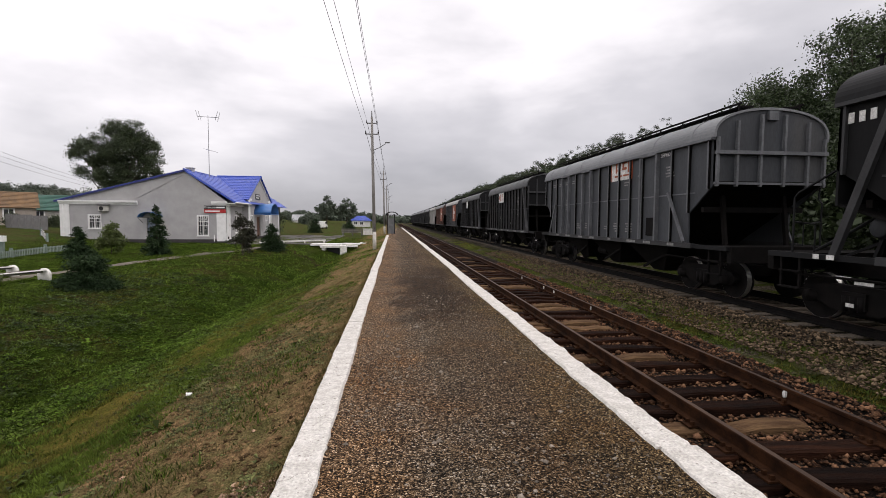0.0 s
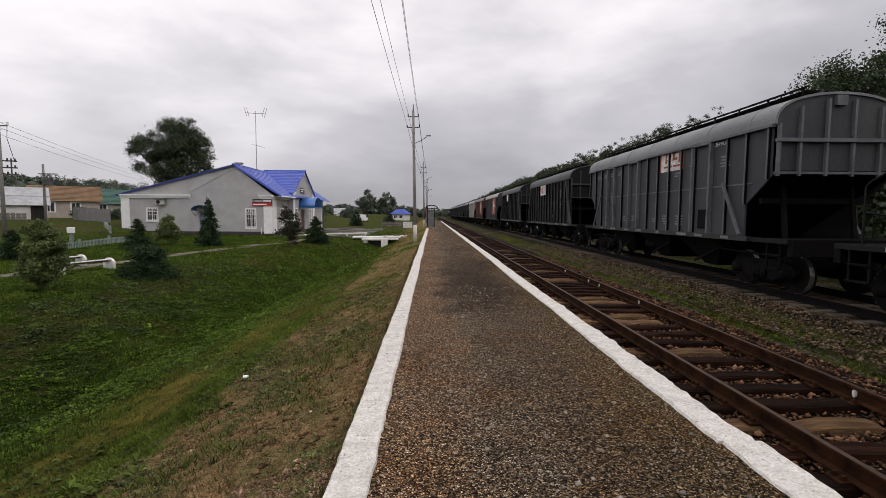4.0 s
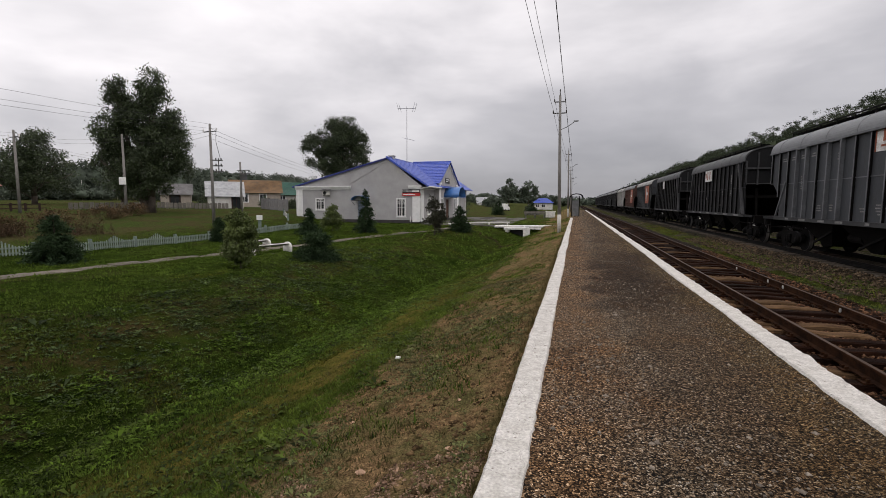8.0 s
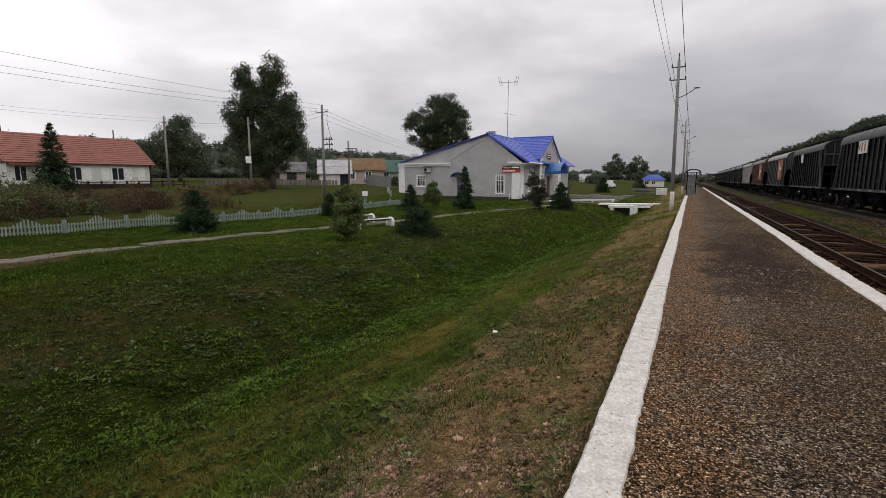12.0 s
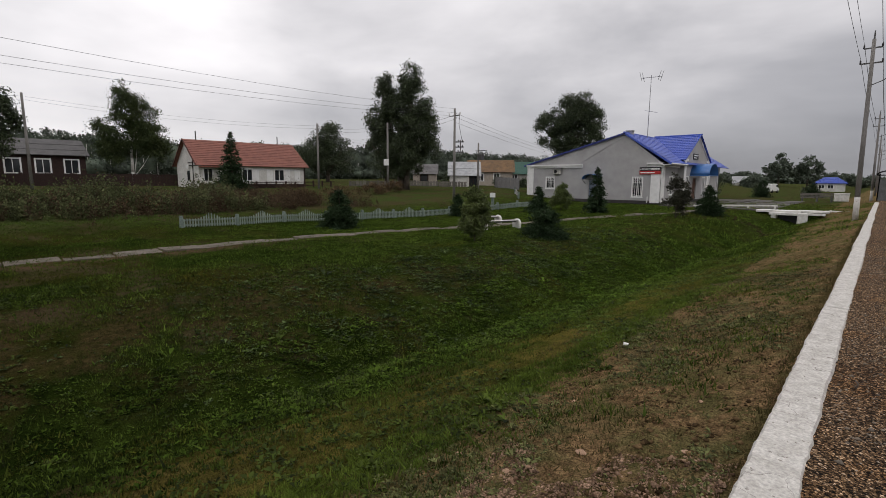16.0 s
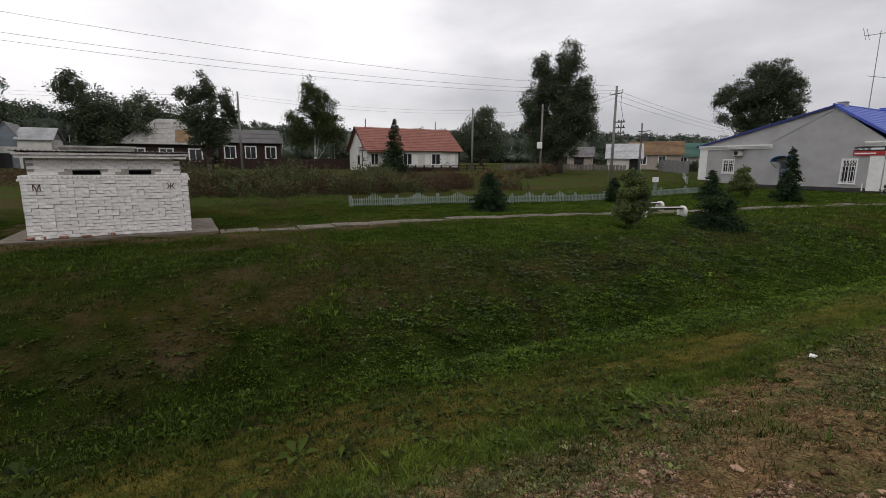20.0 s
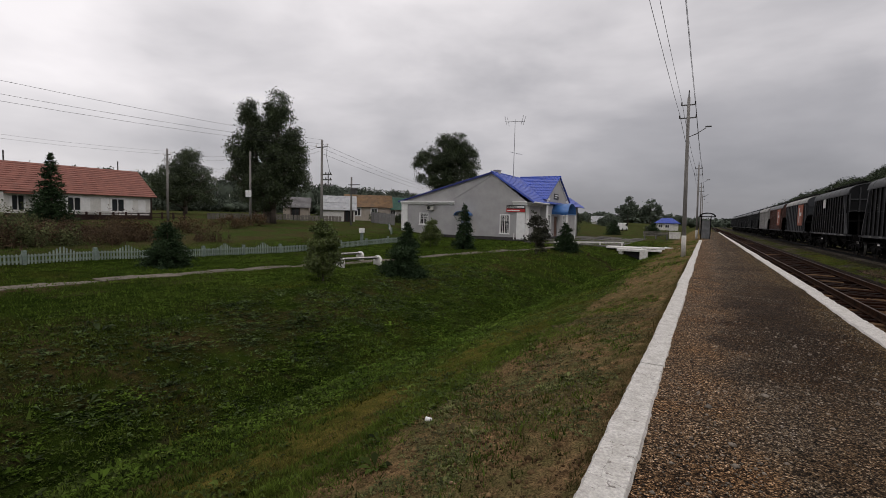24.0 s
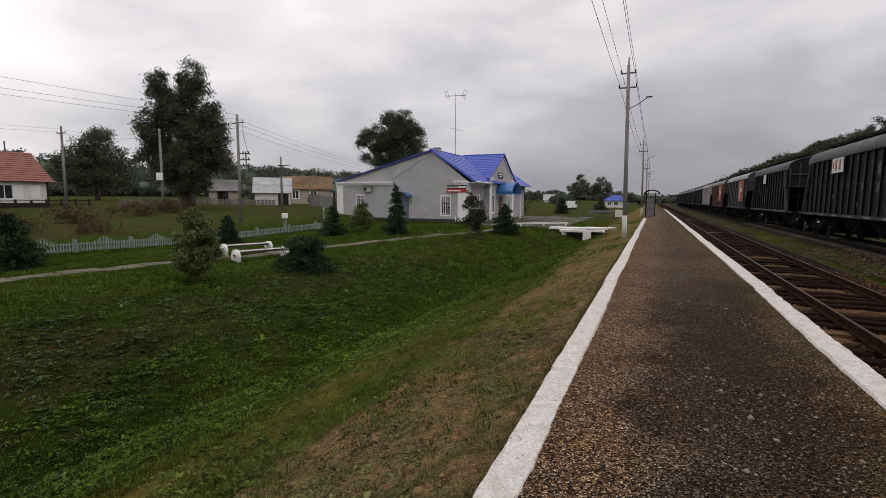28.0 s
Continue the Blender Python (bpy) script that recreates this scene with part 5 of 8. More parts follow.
            for xx in (-1.5, -0.97, -0.31, 0.35, 1.02, 1.5):
                crest = EAVE + (0.0 if abs(xx) > 1.2 else 0.42 if abs(xx) > 0.6 else 0.6)
                part("end_rib", B().box((xx, ye + e * 0.045, (lip - 0.06 + crest) / 2), (0.06, 0.09, crest - lip + 0.06)), rib_mat, wall_e)
            part("end_lip", B().box((0, ye + e * 0.03, lip + 0.02), (2 * HALF + 0.02, 0.08, 0.06)), rib_mat, wall_e)
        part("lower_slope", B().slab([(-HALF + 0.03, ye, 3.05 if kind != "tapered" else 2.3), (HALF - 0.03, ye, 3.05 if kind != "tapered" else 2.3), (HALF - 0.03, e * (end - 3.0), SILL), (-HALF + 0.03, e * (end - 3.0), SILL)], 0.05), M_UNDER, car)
        part("cross_beam", B().box((0, e * (end - 0.55), 2.32), (2.9, 0.12, 0.14)), M_UNDER, car)
        for xx in (-0.9, 0.9):
            part("slope_prop", B().bar((xx, e * (end - 0.35), SILL), (xx, e * (end - 0.55), 2.75), 0.1, 0.1), M_UNDER, car)
        part("end_platform", B().box((0, e * (frame_half - 0.42), SILL + 0.0), (2.9, 0.85, 0.08)), M_UNDER, car)
        part("end_sill", B().box((0, e * frame_half, SILL - 0.16), (3.0, 0.16, 0.4)), M_UNDER, car)
        for s in (-1, 1):
            yo = frame_half - 0.55
            hand = B()
            hand.tube([(s * 1.5, e * yo, SILL), (s * 1.5, e * yo, 2.5), (s * 1.5, e * (yo - 0.1), 2.6), (s * 1.5, e * (end - 0.02), 3.0 + (0.05 if kind == "box" else 0))], 0.024, 6)
            hand.tube([(s * 1.0, e * yo, SILL), (s * 1.0, e * yo, 1.95), (s * 1.5, e * yo, 2.0)], 0.02, 6)
            if kind == "tapered" or s > 0:
                part("handrail", hand, M_CAR_B, car)
            part("step", B().bar((s * 1.5, e * (yo - 0.2), SILL), (s * 1.5, e * (yo - 0.2), 0.62), 0.04, 0.05).bar((s * 1.5, e * (yo + 0.25), SILL), (s * 1.5, e * (yo + 0.25), 0.62), 0.04, 0.05)
                 .box((s * 1.5, e * (yo + 0.02), 0.64), (0.16, 0.5, 0.03)).box((s * 1.5, e * (yo + 0.02), 0.98), (0.14, 0.5, 0.03)), M_UNDER, car, "hanging foot step")
        part("coupler", B().box((0, e * (frame_half + 0.3), 1.06), (0.26, 0.7, 0.26)).box((0.06, e * (frame_half + 0.5), 1.06), (0.42, 0.2, 0.34)), M_UNDER, car)
        part("hose", B().tube([(0.4, e * (frame_half + 0.08), 1.0), (0.42, e * (frame_half + 0.22), 0.6), (0.36, e * (frame_half + 0.36), 0.5), (0.2, e * (frame_half + 0.55), 0.72)], 0.032, 6), M_UNDER, car)
        part("brake_shaft", B().tube([(-1.2, e * (frame_half - 0.3), 0.9), (-1.2, e * (end - 2.6), 0.95)], 0.03, 6), M_UNDER, car)
        bog = part("bogie", BOGIE[0], None, car)
        bog.matrix_basis = pose(0, e * 5.75, 0)
        for k in (-0.16, 0, 0.16):
            part("spring", BOGIE[1], None, bog).matrix_basis = pose(0, k, 0, 0, 0, 180)
        for a in (-0.925, 0.925):
            for s in (-1, 1):
                w = part("wheel", BOGIE[3], None, bog)
                w.matrix_basis = pose(s * 0.79, a, 0.475, 0, 0, 0 if s > 0 else 180)
                ab = part("axle_box", BOGIE[2], None, bog)
                ab.matrix_basis = pose(0, a, 0.475, 0, 0, 0 if s > 0 else 180)
                if marks and s < 0:
                    tr = part("wheel_tread", BOGIE[4], None, bog, "bright worn wheel tread")
                    tr.matrix_basis = pose(s * 0.79, a, 0.475, 0, 0, 180)
    if kind == "tapered":
        for s in (-1, 1):
            part("strut", B().bar((s * (HALF + 0.04), 5.75, SILL), (s * (HALF + 0.04), 4.72, EAVE), 0.10, 0.14), rib_mat, car, "slanting end strut")
            part("corner_post", B().box((s * (HALF + 0.03), 4.66, (SILL + EAVE) / 2), (0.10, 0.12, EAVE - SILL)), rib_mat, car)
        part("air_tank", B().cyl((-1.25, 5.25, 1.90), (-1.2, 5.25, 1.90), 0.15, 0.2, 16).cyl((-1.2, 5.25, 1.90), (-0.1, 5.25, 1.90), 0.2, 0.2, 16), M_CAR, car, "round air tank on the end platform", True)
        part("tank_bracket", B().bar((-1.2, 5.9, SILL), (-0.9, 5.2, 1.75), 0.05, 0.05).bar((-1.1, 5.4, SILL), (-1.1, 5.25, 1.75), 0.06, 0.06), M_CAR_B, car)
        part("pipe", B().tube([(-1.3, 6.4, SILL + 0.1), (-1.3, 5.8, 1.75), (-1.2, 5.3, 2.1), (-1.2, 5.2, 2.5)], 0.03, 6), M_CAR_B, car)
    for s in (-1, 1):
        part("side_sill", B().box((s * (HALF + 0.02), 0, SILL), (0.14, 2 * (end - cut) + 0.5, 0.14)), M_CAR_RIB_B, car)
        for e in (-1, 1):
            part("sill_end", B().box((s * (HALF - 0.02), e * (end - cut + frame_half + 0.25) / 2, SILL - 0.01), (0.1, frame_half - end + cut - 0.25, 0.11)), M_CAR_B, car)
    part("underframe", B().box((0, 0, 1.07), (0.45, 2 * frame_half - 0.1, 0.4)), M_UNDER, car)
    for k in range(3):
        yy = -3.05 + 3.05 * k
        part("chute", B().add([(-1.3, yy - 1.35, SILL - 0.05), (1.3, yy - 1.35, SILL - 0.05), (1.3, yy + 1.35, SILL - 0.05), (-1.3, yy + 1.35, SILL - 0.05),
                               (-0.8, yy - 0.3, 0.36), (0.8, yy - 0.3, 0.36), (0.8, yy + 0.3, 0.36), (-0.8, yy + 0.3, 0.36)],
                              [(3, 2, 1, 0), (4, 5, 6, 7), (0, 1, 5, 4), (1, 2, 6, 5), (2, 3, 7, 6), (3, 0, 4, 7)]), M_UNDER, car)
        part("chute_lever", B().bar((-1.1, yy - 0.9, 0.95), (-1.05, yy + 0.5, 0.45), 0.05, 0.08), M_UNDER, car)
    part("brake_cylinder", B().cyl((-0.9, 0.4, 0.8), (-0.9, 1.2, 0.8), 0.17, 0.17, 12), M_UNDER, car)
    rm_ = random.Random(int(y * 10))
    x = -HALF - 0.006

    def stencil(yy, z, w, h, mat_=M_STENCIL):
        rows = max(1, int(round(h / 0.09)))
        for q in range(rows):
            part("stencil", B().box((x, yy + rm_.uniform(-0.03, 0.03), z + h / 2 - 0.09 * q), (0.008, w * rm_.uniform(0.6, 1), 0.045 if rows > 1 else h * 0.8)), mat_, car, "faded white stencilled line")

    def lettering(text, yy, z, size, mat_=M_MARK, at=0.02):
        w = part("lettering", words(text, size, mat_), None, car, "white painted lettering")
        w.matrix_basis = pose(-HALF - at, yy, z, 0, 0, -90)

    if kind == "box" and marks:
        # three framed panels, the inspection hatch, the panel with the emblem and the stencils
        for y0, y1 in ((-4.15, -3.2), (0.78, 1.62), (3.25, 4.05)):
            fr = B()
            for yy in (y0, y1):
                fr.box((-HALF - 0.06, yy, (low_z + 4.1) / 2), (0.13, 0.085, 4.1 - low_z))
            fr.box((-HALF - 0.06, (y0 + y1) / 2, 4.1), (0.13, y1 - y0, 0.07))
            part("panel_frame", fr, rib_mat, car, "raised frame of a side panel")
        part("inspection_hatch", B().box((-HALF - 0.02, -3.78, 1.83), (0.05, 0.5, 0.58)), M_UNDER, car, "small dark hatch low on the side", bevel=0.01)
        part("emblem_ground", B().box((-HALF - 0.008, -1.72, 3.83), (0.012, 1.55, 0.7)), M_MARK, car, "white and orange painted panel")
        for yy, w, h, dz in ((-1.35, 0.10, 0.36, 0.08), (-1.55, 0.22, 0.09, 0.22), (-1.55, 0.22, 0.09, 0.0), (-1.95, 0.34, 0.09, 0.24), (-1.86, 0.10, 0.2, 0.16), (-1.95, 0.3, 0.09, 0.02), (-2.25, 0.10, 0.4, 0.06), (-1.5, 0.55, 0.06, -0.22), (-2.1, 0.5, 0.06, -0.22)):
            part("emblem_stroke", B().box((-HALF - 0.02, yy, 3.86 + dz), (0.012, w, h)), M_ORANGE, car)
        for yy in (-0.95, -2.5):
            part("emblem_edge", B().box((-HALF - 0.018, yy, 3.83), (0.01, 0.05, 0.7)), M_ORANGE, car)
        lettering("ЗЕРНО", -4.5, 4.0, 0.155)
        for yy in (5.35, 4.5, 3.65, 2.85):
            stencil(yy, 3.72, 0.42, 0.2)
        for yy, z, w, h in [(0.95, 3.52, 0.45, 0.26), (-4.75, 3.45, 0.5, 0.35), (-3.0, 3.5, 0.35, 0.06), (-2.1, 3.3, 0.4, 0.14), (3.7, 2.75, 0.12, 0.5), (2.2, 1.75, 0.35, 0.26), (1.35, 1.75, 0.26, 0.3), (-0.55, 1.72, 0.42, 0.16), (-1.45, 1.75, 0.5, 0.32), (-2.35, 1.75, 0.5, 0.32)]:
            stencil(yy, z, w, h)
        for q in range(8):
            part("sill_marking", B().box((-HALF - 0.095, -5.3 + 1.45 * q + rm_.uniform(-0.3, 0.3), SILL), (0.008, rm_.uniform(0.15, 0.7), 0.08)), M_STENCIL, car, "white painted mark")
    elif kind == "tapered":
        lettering("27.0", 3.95, 2.55, 0.24)
        lettering("КР", 4.1, 2.85, 0.24)
        lettering("АВТОРЕЖИМ", 4.35, SILL + 0.035, 0.06, M_MARK, 0.1)
        lettering("ГРУЖЕНЫЙ-0.3/3.0-3.4", 4.2, SILL - 0.03, 0.06, M_MARK, 0.1)
        part("emblem_ring", B().cyl((x, 4.05, 3.3), (x - 0.01, 4.05, 3.3), 0.17, 0.17, 14), M_MARK, car)
        part("emblem_core", B().cyl((x - 0.012, 4.05, 3.3), (x - 0.018, 4.05, 3.3), 0.1, 0.1, 14), M_CAR_B, car)
        for yy in (5.56, 5.36, 5.16):
            part("emblem_block", B().box((x - 0.004, yy, 3.87), (0.01, 0.11, 0.19)), M_MARK, car, "white painted block")
        stencil(3.8, 2.0, 0.25, 0.3, M_MARK)
        for yy, w in ((6.05, 0.13), (5.75, 0.16)):
            part("sill_marking", B().box((-HALF - 0.095, yy, SILL), (0.008, w, 0.09)), M_MARK, car, "white painted mark")
        for yy, w, z in ((5.9, 0.3, 0.92), (5.5, 0.36, 0.86), (4.6, 0.14, 0.7), (5.75, 0.16, 0.42)):
            part("gear_marking", B().box((-1.18, yy, z), (0.01, w, 0.07)), M_MARK, car, "white painted mark on the running gear")
    elif logo == "small":
        part("emblem_ground", B().box((-HALF - 0.17, 0.6 if y < 40 else 0.9, 3.72), (0.03, 1.5 if y < 40 else 0.8, 0.7)), M_MARK, car, "small white painted panel")
        if y < 40:
            for yy, h in ((0.25, 0.5), (0.75, 0.5), (1.15, 0.3)):
                part("emblem_stroke", B().box((-HALF - 0.19, yy, 3.74), (0.01, 0.16, h)), M_ORANGE, car)
        for yy, z, w, h in [(-3.62, 3.3, 0.3, 0.5), (-3.62, 2.5, 0.3, 0.4), (2.6, 3.5, 0.3, 0.14), (-1.6, 1.8, 0.35, 0.2), (-2.1, 2.6, 0.4, 0.36), (4.0, 3.0, 0.3, 0.4), (1.5, 2.2, 0.35, 0.2)]:
            stencil(yy, z, w, h)
        for q in range(6):
            part("sill_marking", B().box((-HALF - 0.095, -5 + 1.9 * q, SILL), (0.008, rm_.uniform(0.3, 0.9), 0.08)), M_STENCIL, car, "white painted mark")
    elif logo == "orange":
        part("emblem_ground", B().box((-HALF - 0.12, -3.9, 3.0), (0.02, 3.0, 2.1)), M_ORANGE, car, "large orange painted panel")
        part("emblem_stroke", B().box((-HALF - 0.135, -3.4, 3.0), (0.01, 0.35, 1.5)), M_MARK, car)
        part("emblem_stroke", B().box((-HALF - 0.135, -4.1, 3.1), (0.01, 0.9, 0.35)), M_MARK, car)
    return car


grain_wagon(1.85, M_CAR_BLACK, M_CAR_B, M_CAR_RIB_B, 10, "near-black hopper wagon with sloping ends and white lettering", "", 5.8, "tapered")
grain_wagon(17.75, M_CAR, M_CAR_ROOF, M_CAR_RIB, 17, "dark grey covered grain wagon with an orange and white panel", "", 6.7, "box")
grain_wagon(33.8, M_CAR_B, M_CAR_ROOF_D, M_CAR_RIB_C, 15, "dark closely ribbed grain wagon with a white and orange panel", "small", 6.05, "close")
grain_wagon(49.9, M_CAR_B, M_CAR_ROOF_D, M_CAR_RIB_C, 15, "black closely ribbed grain wagon with a small white panel", "small", 6.05, "close")
grain_wagon(66.2, M_CAR, M_CAR_WHITE, M_CAR_RIB_B, 13, "dark grey grain wagon with a large orange panel and pale roof", "orange", 6.8, "box", False)
grain_wagon(82.8, M_CAR_BROWN, M_CAR_ROOF, M_CAR_BROWN, 13, "brown grain wagon with a large orange panel", "orange", 6.8, "box", False)
grain_wagon(99.0, M_CAR_WHITE, M_CAR_WHITE, M_CAR_WHITE, 13, "dirty white grain wagon", "", 6.8, "box", False)
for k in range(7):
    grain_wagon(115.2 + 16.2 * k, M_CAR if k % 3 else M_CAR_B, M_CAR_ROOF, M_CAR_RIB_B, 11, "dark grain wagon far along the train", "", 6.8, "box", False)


# ---- helpers for houses and posts ----
def under(parent, name, b, material, label="", smooth=False, bevel=0.0):
    """A part given in world coordinates."""
    ob = part(name, b, material, parent, label, smooth, bevel)
    top = parent
    m = Matrix()
    while top is not None:
        m = top.matrix_basis @ m if top.parent is None else m
        top = top.parent
    ob.matrix_parent_inverse = m.inverted() if parent.parent is None else Matrix()
    return ob


def wall_xz(x0, x1, z0, z1, y, t, holes):
    """A wall along x with openings (x0, x1, z0, z1) through it."""
    b = B()
    xs = sorted({x0, x1, *[h[0] for h in holes], *[h[1] for h in holes]})
    for a, c in zip(xs, xs[1:]):
        cuts = sorted([(h[2], h[3]) for h in holes if h[0] <= a + 1e-6 and h[1] >= c - 1e-6])
        z = z0
        for lo, hi in cuts:
            if lo > z:
                b.span(a, c, y, y + t, z, lo)
            z = hi
        if z < z1:
            b.span(a, c, y, y + t, z, z1)
    return b


def swap(b):
    """The same solids with x and y exchanged."""
    b.v = [(p[1], p[0], p[2]) for p in b.v]
    return b


def window_at(parent, x0, x1, z0, z1, y, out=-1, swapped=False, bars=False, mullions=1, frame_mat=None, sill=True):
    """A window in a wall along x (or along y if swapped) whose face is at y; out is the way it faces."""
    frame_mat = frame_mat or M_WHITE
    fix = swap if swapped else (lambda b: b)
    w = 0.08
    yc0, yc1 = y + out * 0.02, y - out * 0.08
    fr = B().span(x0 - w, x0 + 0.02, yc0, yc1, z0 - w, z1 + w).span(x1 - 0.02, x1 + w, yc0, yc1, z0 - w, z1 + w).span(x0 + 0.02, x1 - 0.02, yc0, yc1, z1 - 0.02, z1 + w).span(x0 + 0.02, x1 - 0.02, yc0, yc1, z0 - w, z0 + 0.02)
    win = under(parent, "window", fix(fr), frame_mat)
    for k in range(mullions):
        xm = x0 + (x1 - x0) * (k + 1) / (mullions + 1)
        part("mullion", fix(B().span(xm - 0.035, xm + 0.035, yc0 - out * 0.02, yc1, z0 + 0.02, z1 - 0.02)), frame_mat, win)
    part("transom", fix(B().span(x0 + 0.02, x1 - 0.02, yc0 - out * 0.03, yc1, z0 + (z1 - z0) * 0.70, z0 + (z1 - z0) * 0.70 + 0.06)), frame_mat, win)
    q = part("pane", fix(B().span(x0, x1, y - out * 0.06, y - out * 0.075, z0, z1)), M_GLASS, win)
    if sill:
        part("sill", fix(B().span(x0 - 0.14, x1 + 0.14, y + out * 0.10, y - out * 0.02, z0 - w - 0.05, z0 - w)), frame_mat, win)
    if bars:
        g = B()
        for k in range(5):
            xm = x0 + (x1 - x0) * (k + 0.5) / 5
            g.span(xm - 0.017, xm + 0.017, y + out * 0.06, y + out * 0.035, z0, z1)
        for zz in (0.06, 0.5, 0.72, 0.96):
            g.span(x0, x1, y + out * 0.06, y + out * 0.035, z0 + (z1 - z0) * zz - 0.017, z0 + (z1 - z0) * zz + 0.017)
        for k in range(4):
            xa = x0 + (x1 - x0) * (k + 0.5) / 5
            g.bar((xa, y + out * 0.05, z0 + (z1 - z0) * 0.72), (xa + (x1 - x0) / 5, y + out * 0.05, z0 + (z1 - z0) * 0.96), 0.025, 0.025)
        part("grille", fix(g), M_WHITE, win, "white welded grille")
    return win


def tiled(quad, courses, t=0.03, waves=0):
    """A roof slope from ridge (first two corners) to eave (last two): overlapping courses, pressed into waves, in one sheet."""
    a, b_, c, d = (Vector(p) for p in quad)
    n = (b_ - a).cross(c - a).normalized()
    if n.z < 0:
        n = -n
    m = max(1, waves * 4)
    rows_ = []
    for k in range(courses + 1):
        s = k / courses
        p, q = a.lerp(d, s), b_.lerp(c, s)
        if k:
            rows_.append([p.lerp(q, i / m) + n * (t + (0.018 * math.sin(i * math.pi / 2) if waves else 0)) for i in range(m + 1)])
        if k < courses:
            rows_.append([p.lerp(q, i / m) + n * (0.018 * math.sin(i * math.pi / 2) if waves else 0) for i in range(m + 1)])
    rows_.append([d.lerp(c, i / m) - n * 0.05 for i in range(m + 1)])
    rows_.append([a.lerp(b_, i / m) - n * 0.05 for i in range(m + 1)])
    b = B()
    b.v = [tuple(p) for r in rows_ for p in r]
    w, h = m + 1, len(rows_)
    b.f = [(r * w + i, r * w + i + 1, ((r + 1) % h) * w + i + 1, ((r + 1) % h) * w + i) for r in range(h) for i in range(m)]
    b.f += [tuple(r * w for r in range(h)), tuple(r * w + m for r in range(h - 1, -1, -1))]
    return b


# ---- the station building ----
SY, SL, SR, S0 = 50.0, -32.6, -16.9, -0.62
station = thing("station_building", (-24.8, 61, -0.5), "pale plastered railway station with a blue metal-tile roof", "station building")
front_holes = [(-19.72, -18.72, 0.32, 2.28), (-30.05, -28.95, 1.02, 2.30), (-24.6, -23.45, S0 + 0.2, 2.1)]
front = wall_xz(SL, SR, S0, 3.75, SY, 0.4, front_holes)
front.prism([(SL, 3.75), (SR, 3.75), (-20.8, 6.78), (SL, 3.76)], "y", SY, SY + 0.4)
under(station, "gable_wall", front, M_PLASTER)
side_holes = [(52.6, 53.7, 0.55, 2.35)]
under(station, "side_wall", swap(wall_xz(SY + 0.4, 55.1, S0, 3.75, SR - 0.4, 0.4, side_holes)), M_PLASTER)
under(station, "side_wall", B().span(SR - 0.4, SR, 64.5, 73, S0, 3.75), M_PLASTER)
under(station, "back_wall", B().span(SL, SR, 72.6, 73, S0, 3.75).prism([(SL, 3.75), (SR, 3.75), (-20.8, 6.78)], "y", 72.6, 73), M_PLASTER)
under(station, "west_wall", B().span(SL, SL + 0.4, SY + 0.4, 72.6, S0, 3.75), M_PLASTER)
wing_holes = [(58.5, 60.0, S0 + 0.2, 2.3), (55.9, 56.9, 0.5, 2.4), (62.4, 63.4, 0.5, 2.4)]
wing = swap(wall_xz(55.1, 64.5, S0, 4.3, -16.25 - 0.35, 0.35, wing_holes))
wing.prism([(55.1, 4.3), (64.5, 4.3), (59.8, 6.98)], "x", -16.6, -16.25)
wing.span(-20, -16.6, 55.1, 55.45, S0, 4.3).span(-20, -16.6, 64.15, 64.5, S0, 4.3)
under(station, "wing_wall", wing, M_PLASTER)
under(station, "plinth", B().span(SL - 0.06, SR + 0.06, SY - 0.07, SY - 0.003, S0 - 0.15, S0 + 0.52).span(SR + 0.003, SR + 0.07, SY - 0.07, 55.0, S0 - 0.15, S0 + 0.52).span(-16.247, -16.18, 55.0, 64.6, S0 - 0.15, S0 + 0.52), M_PLINTH)
under(station, "roof", tiled([(-20.8, SY - 0.14, 6.95), (-20.8, 73.3, 6.95), (-15.9, 73.3, 3.72), (-15.9, SY - 0.14, 3.72)], 16, 0.035, 60), M_BLUE)
under(station, "rear_roof", tiled([(-20.8, SY - 0.14, 6.95), (-20.8, 73.3, 6.95), (SL - 0.5, 73.3, 3.72), (SL - 0.5, SY - 0.14, 3.72)], 30, 0.035), M_BLUE)
under(station, "wing_roof", tiled([(-16.0, 59.8, 7.18), (-21.2, 59.8, 7.18), (-21.2, 54.7, 4.22), (-16.0, 54.7, 4.22)], 14, 0.035, 26), M_BLUE)
under(station, "wing_roof", tiled([(-16.0, 59.8, 7.18), (-21.2, 59.8, 7.18), (-21.2, 64.9, 4.22), (-16.0, 64.9, 4.22)], 14, 0.035, 26), M_BLUE)
under(station, "ridge_cap", B().cyl((-20.8, SY - 0.4, 6.96), (-20.8, 73.3, 6.96), 0.09, 0.09, 8), M_BLUE)
under(station, "ridge_cap", B().cyl((-15.95, 59.8, 7.19), (-21.2, 59.8, 7.19), 0.09, 0.09, 8), M_BLUE)
M_NAVY = mat("navy_fascia", (0.035, 0.045, 0.17), (0.028, 0.034, 0.13), 0.6, scale=3, fine=30, bump=0)
under(station, "fascia", B().bar((-20.8, SY - 0.16, 6.84), (SL - 0.5, SY - 0.16, 3.62), 0.05, 0.17), M_NAVY)
under(station, "fascia", B().bar((-20.8, SY - 0.16, 6.84), (-15.9, SY - 0.16, 3.62), 0.05, 0.17), M_BLUE)
under(station, "gutter", B().cyl((-15.85, SY - 0.3, 3.64), (-15.85, 54.9, 3.64), 0.07, 0.07, 8), M_WHITE)
under(station, "downpipe", B().tube([(-15.9, SY + 0.3, 3.6), (SR + 0.08, SY + 0.3, 3.3), (SR + 0.08, SY + 0.3, S0 + 0.3)], 0.05, 8), M_WHITE)
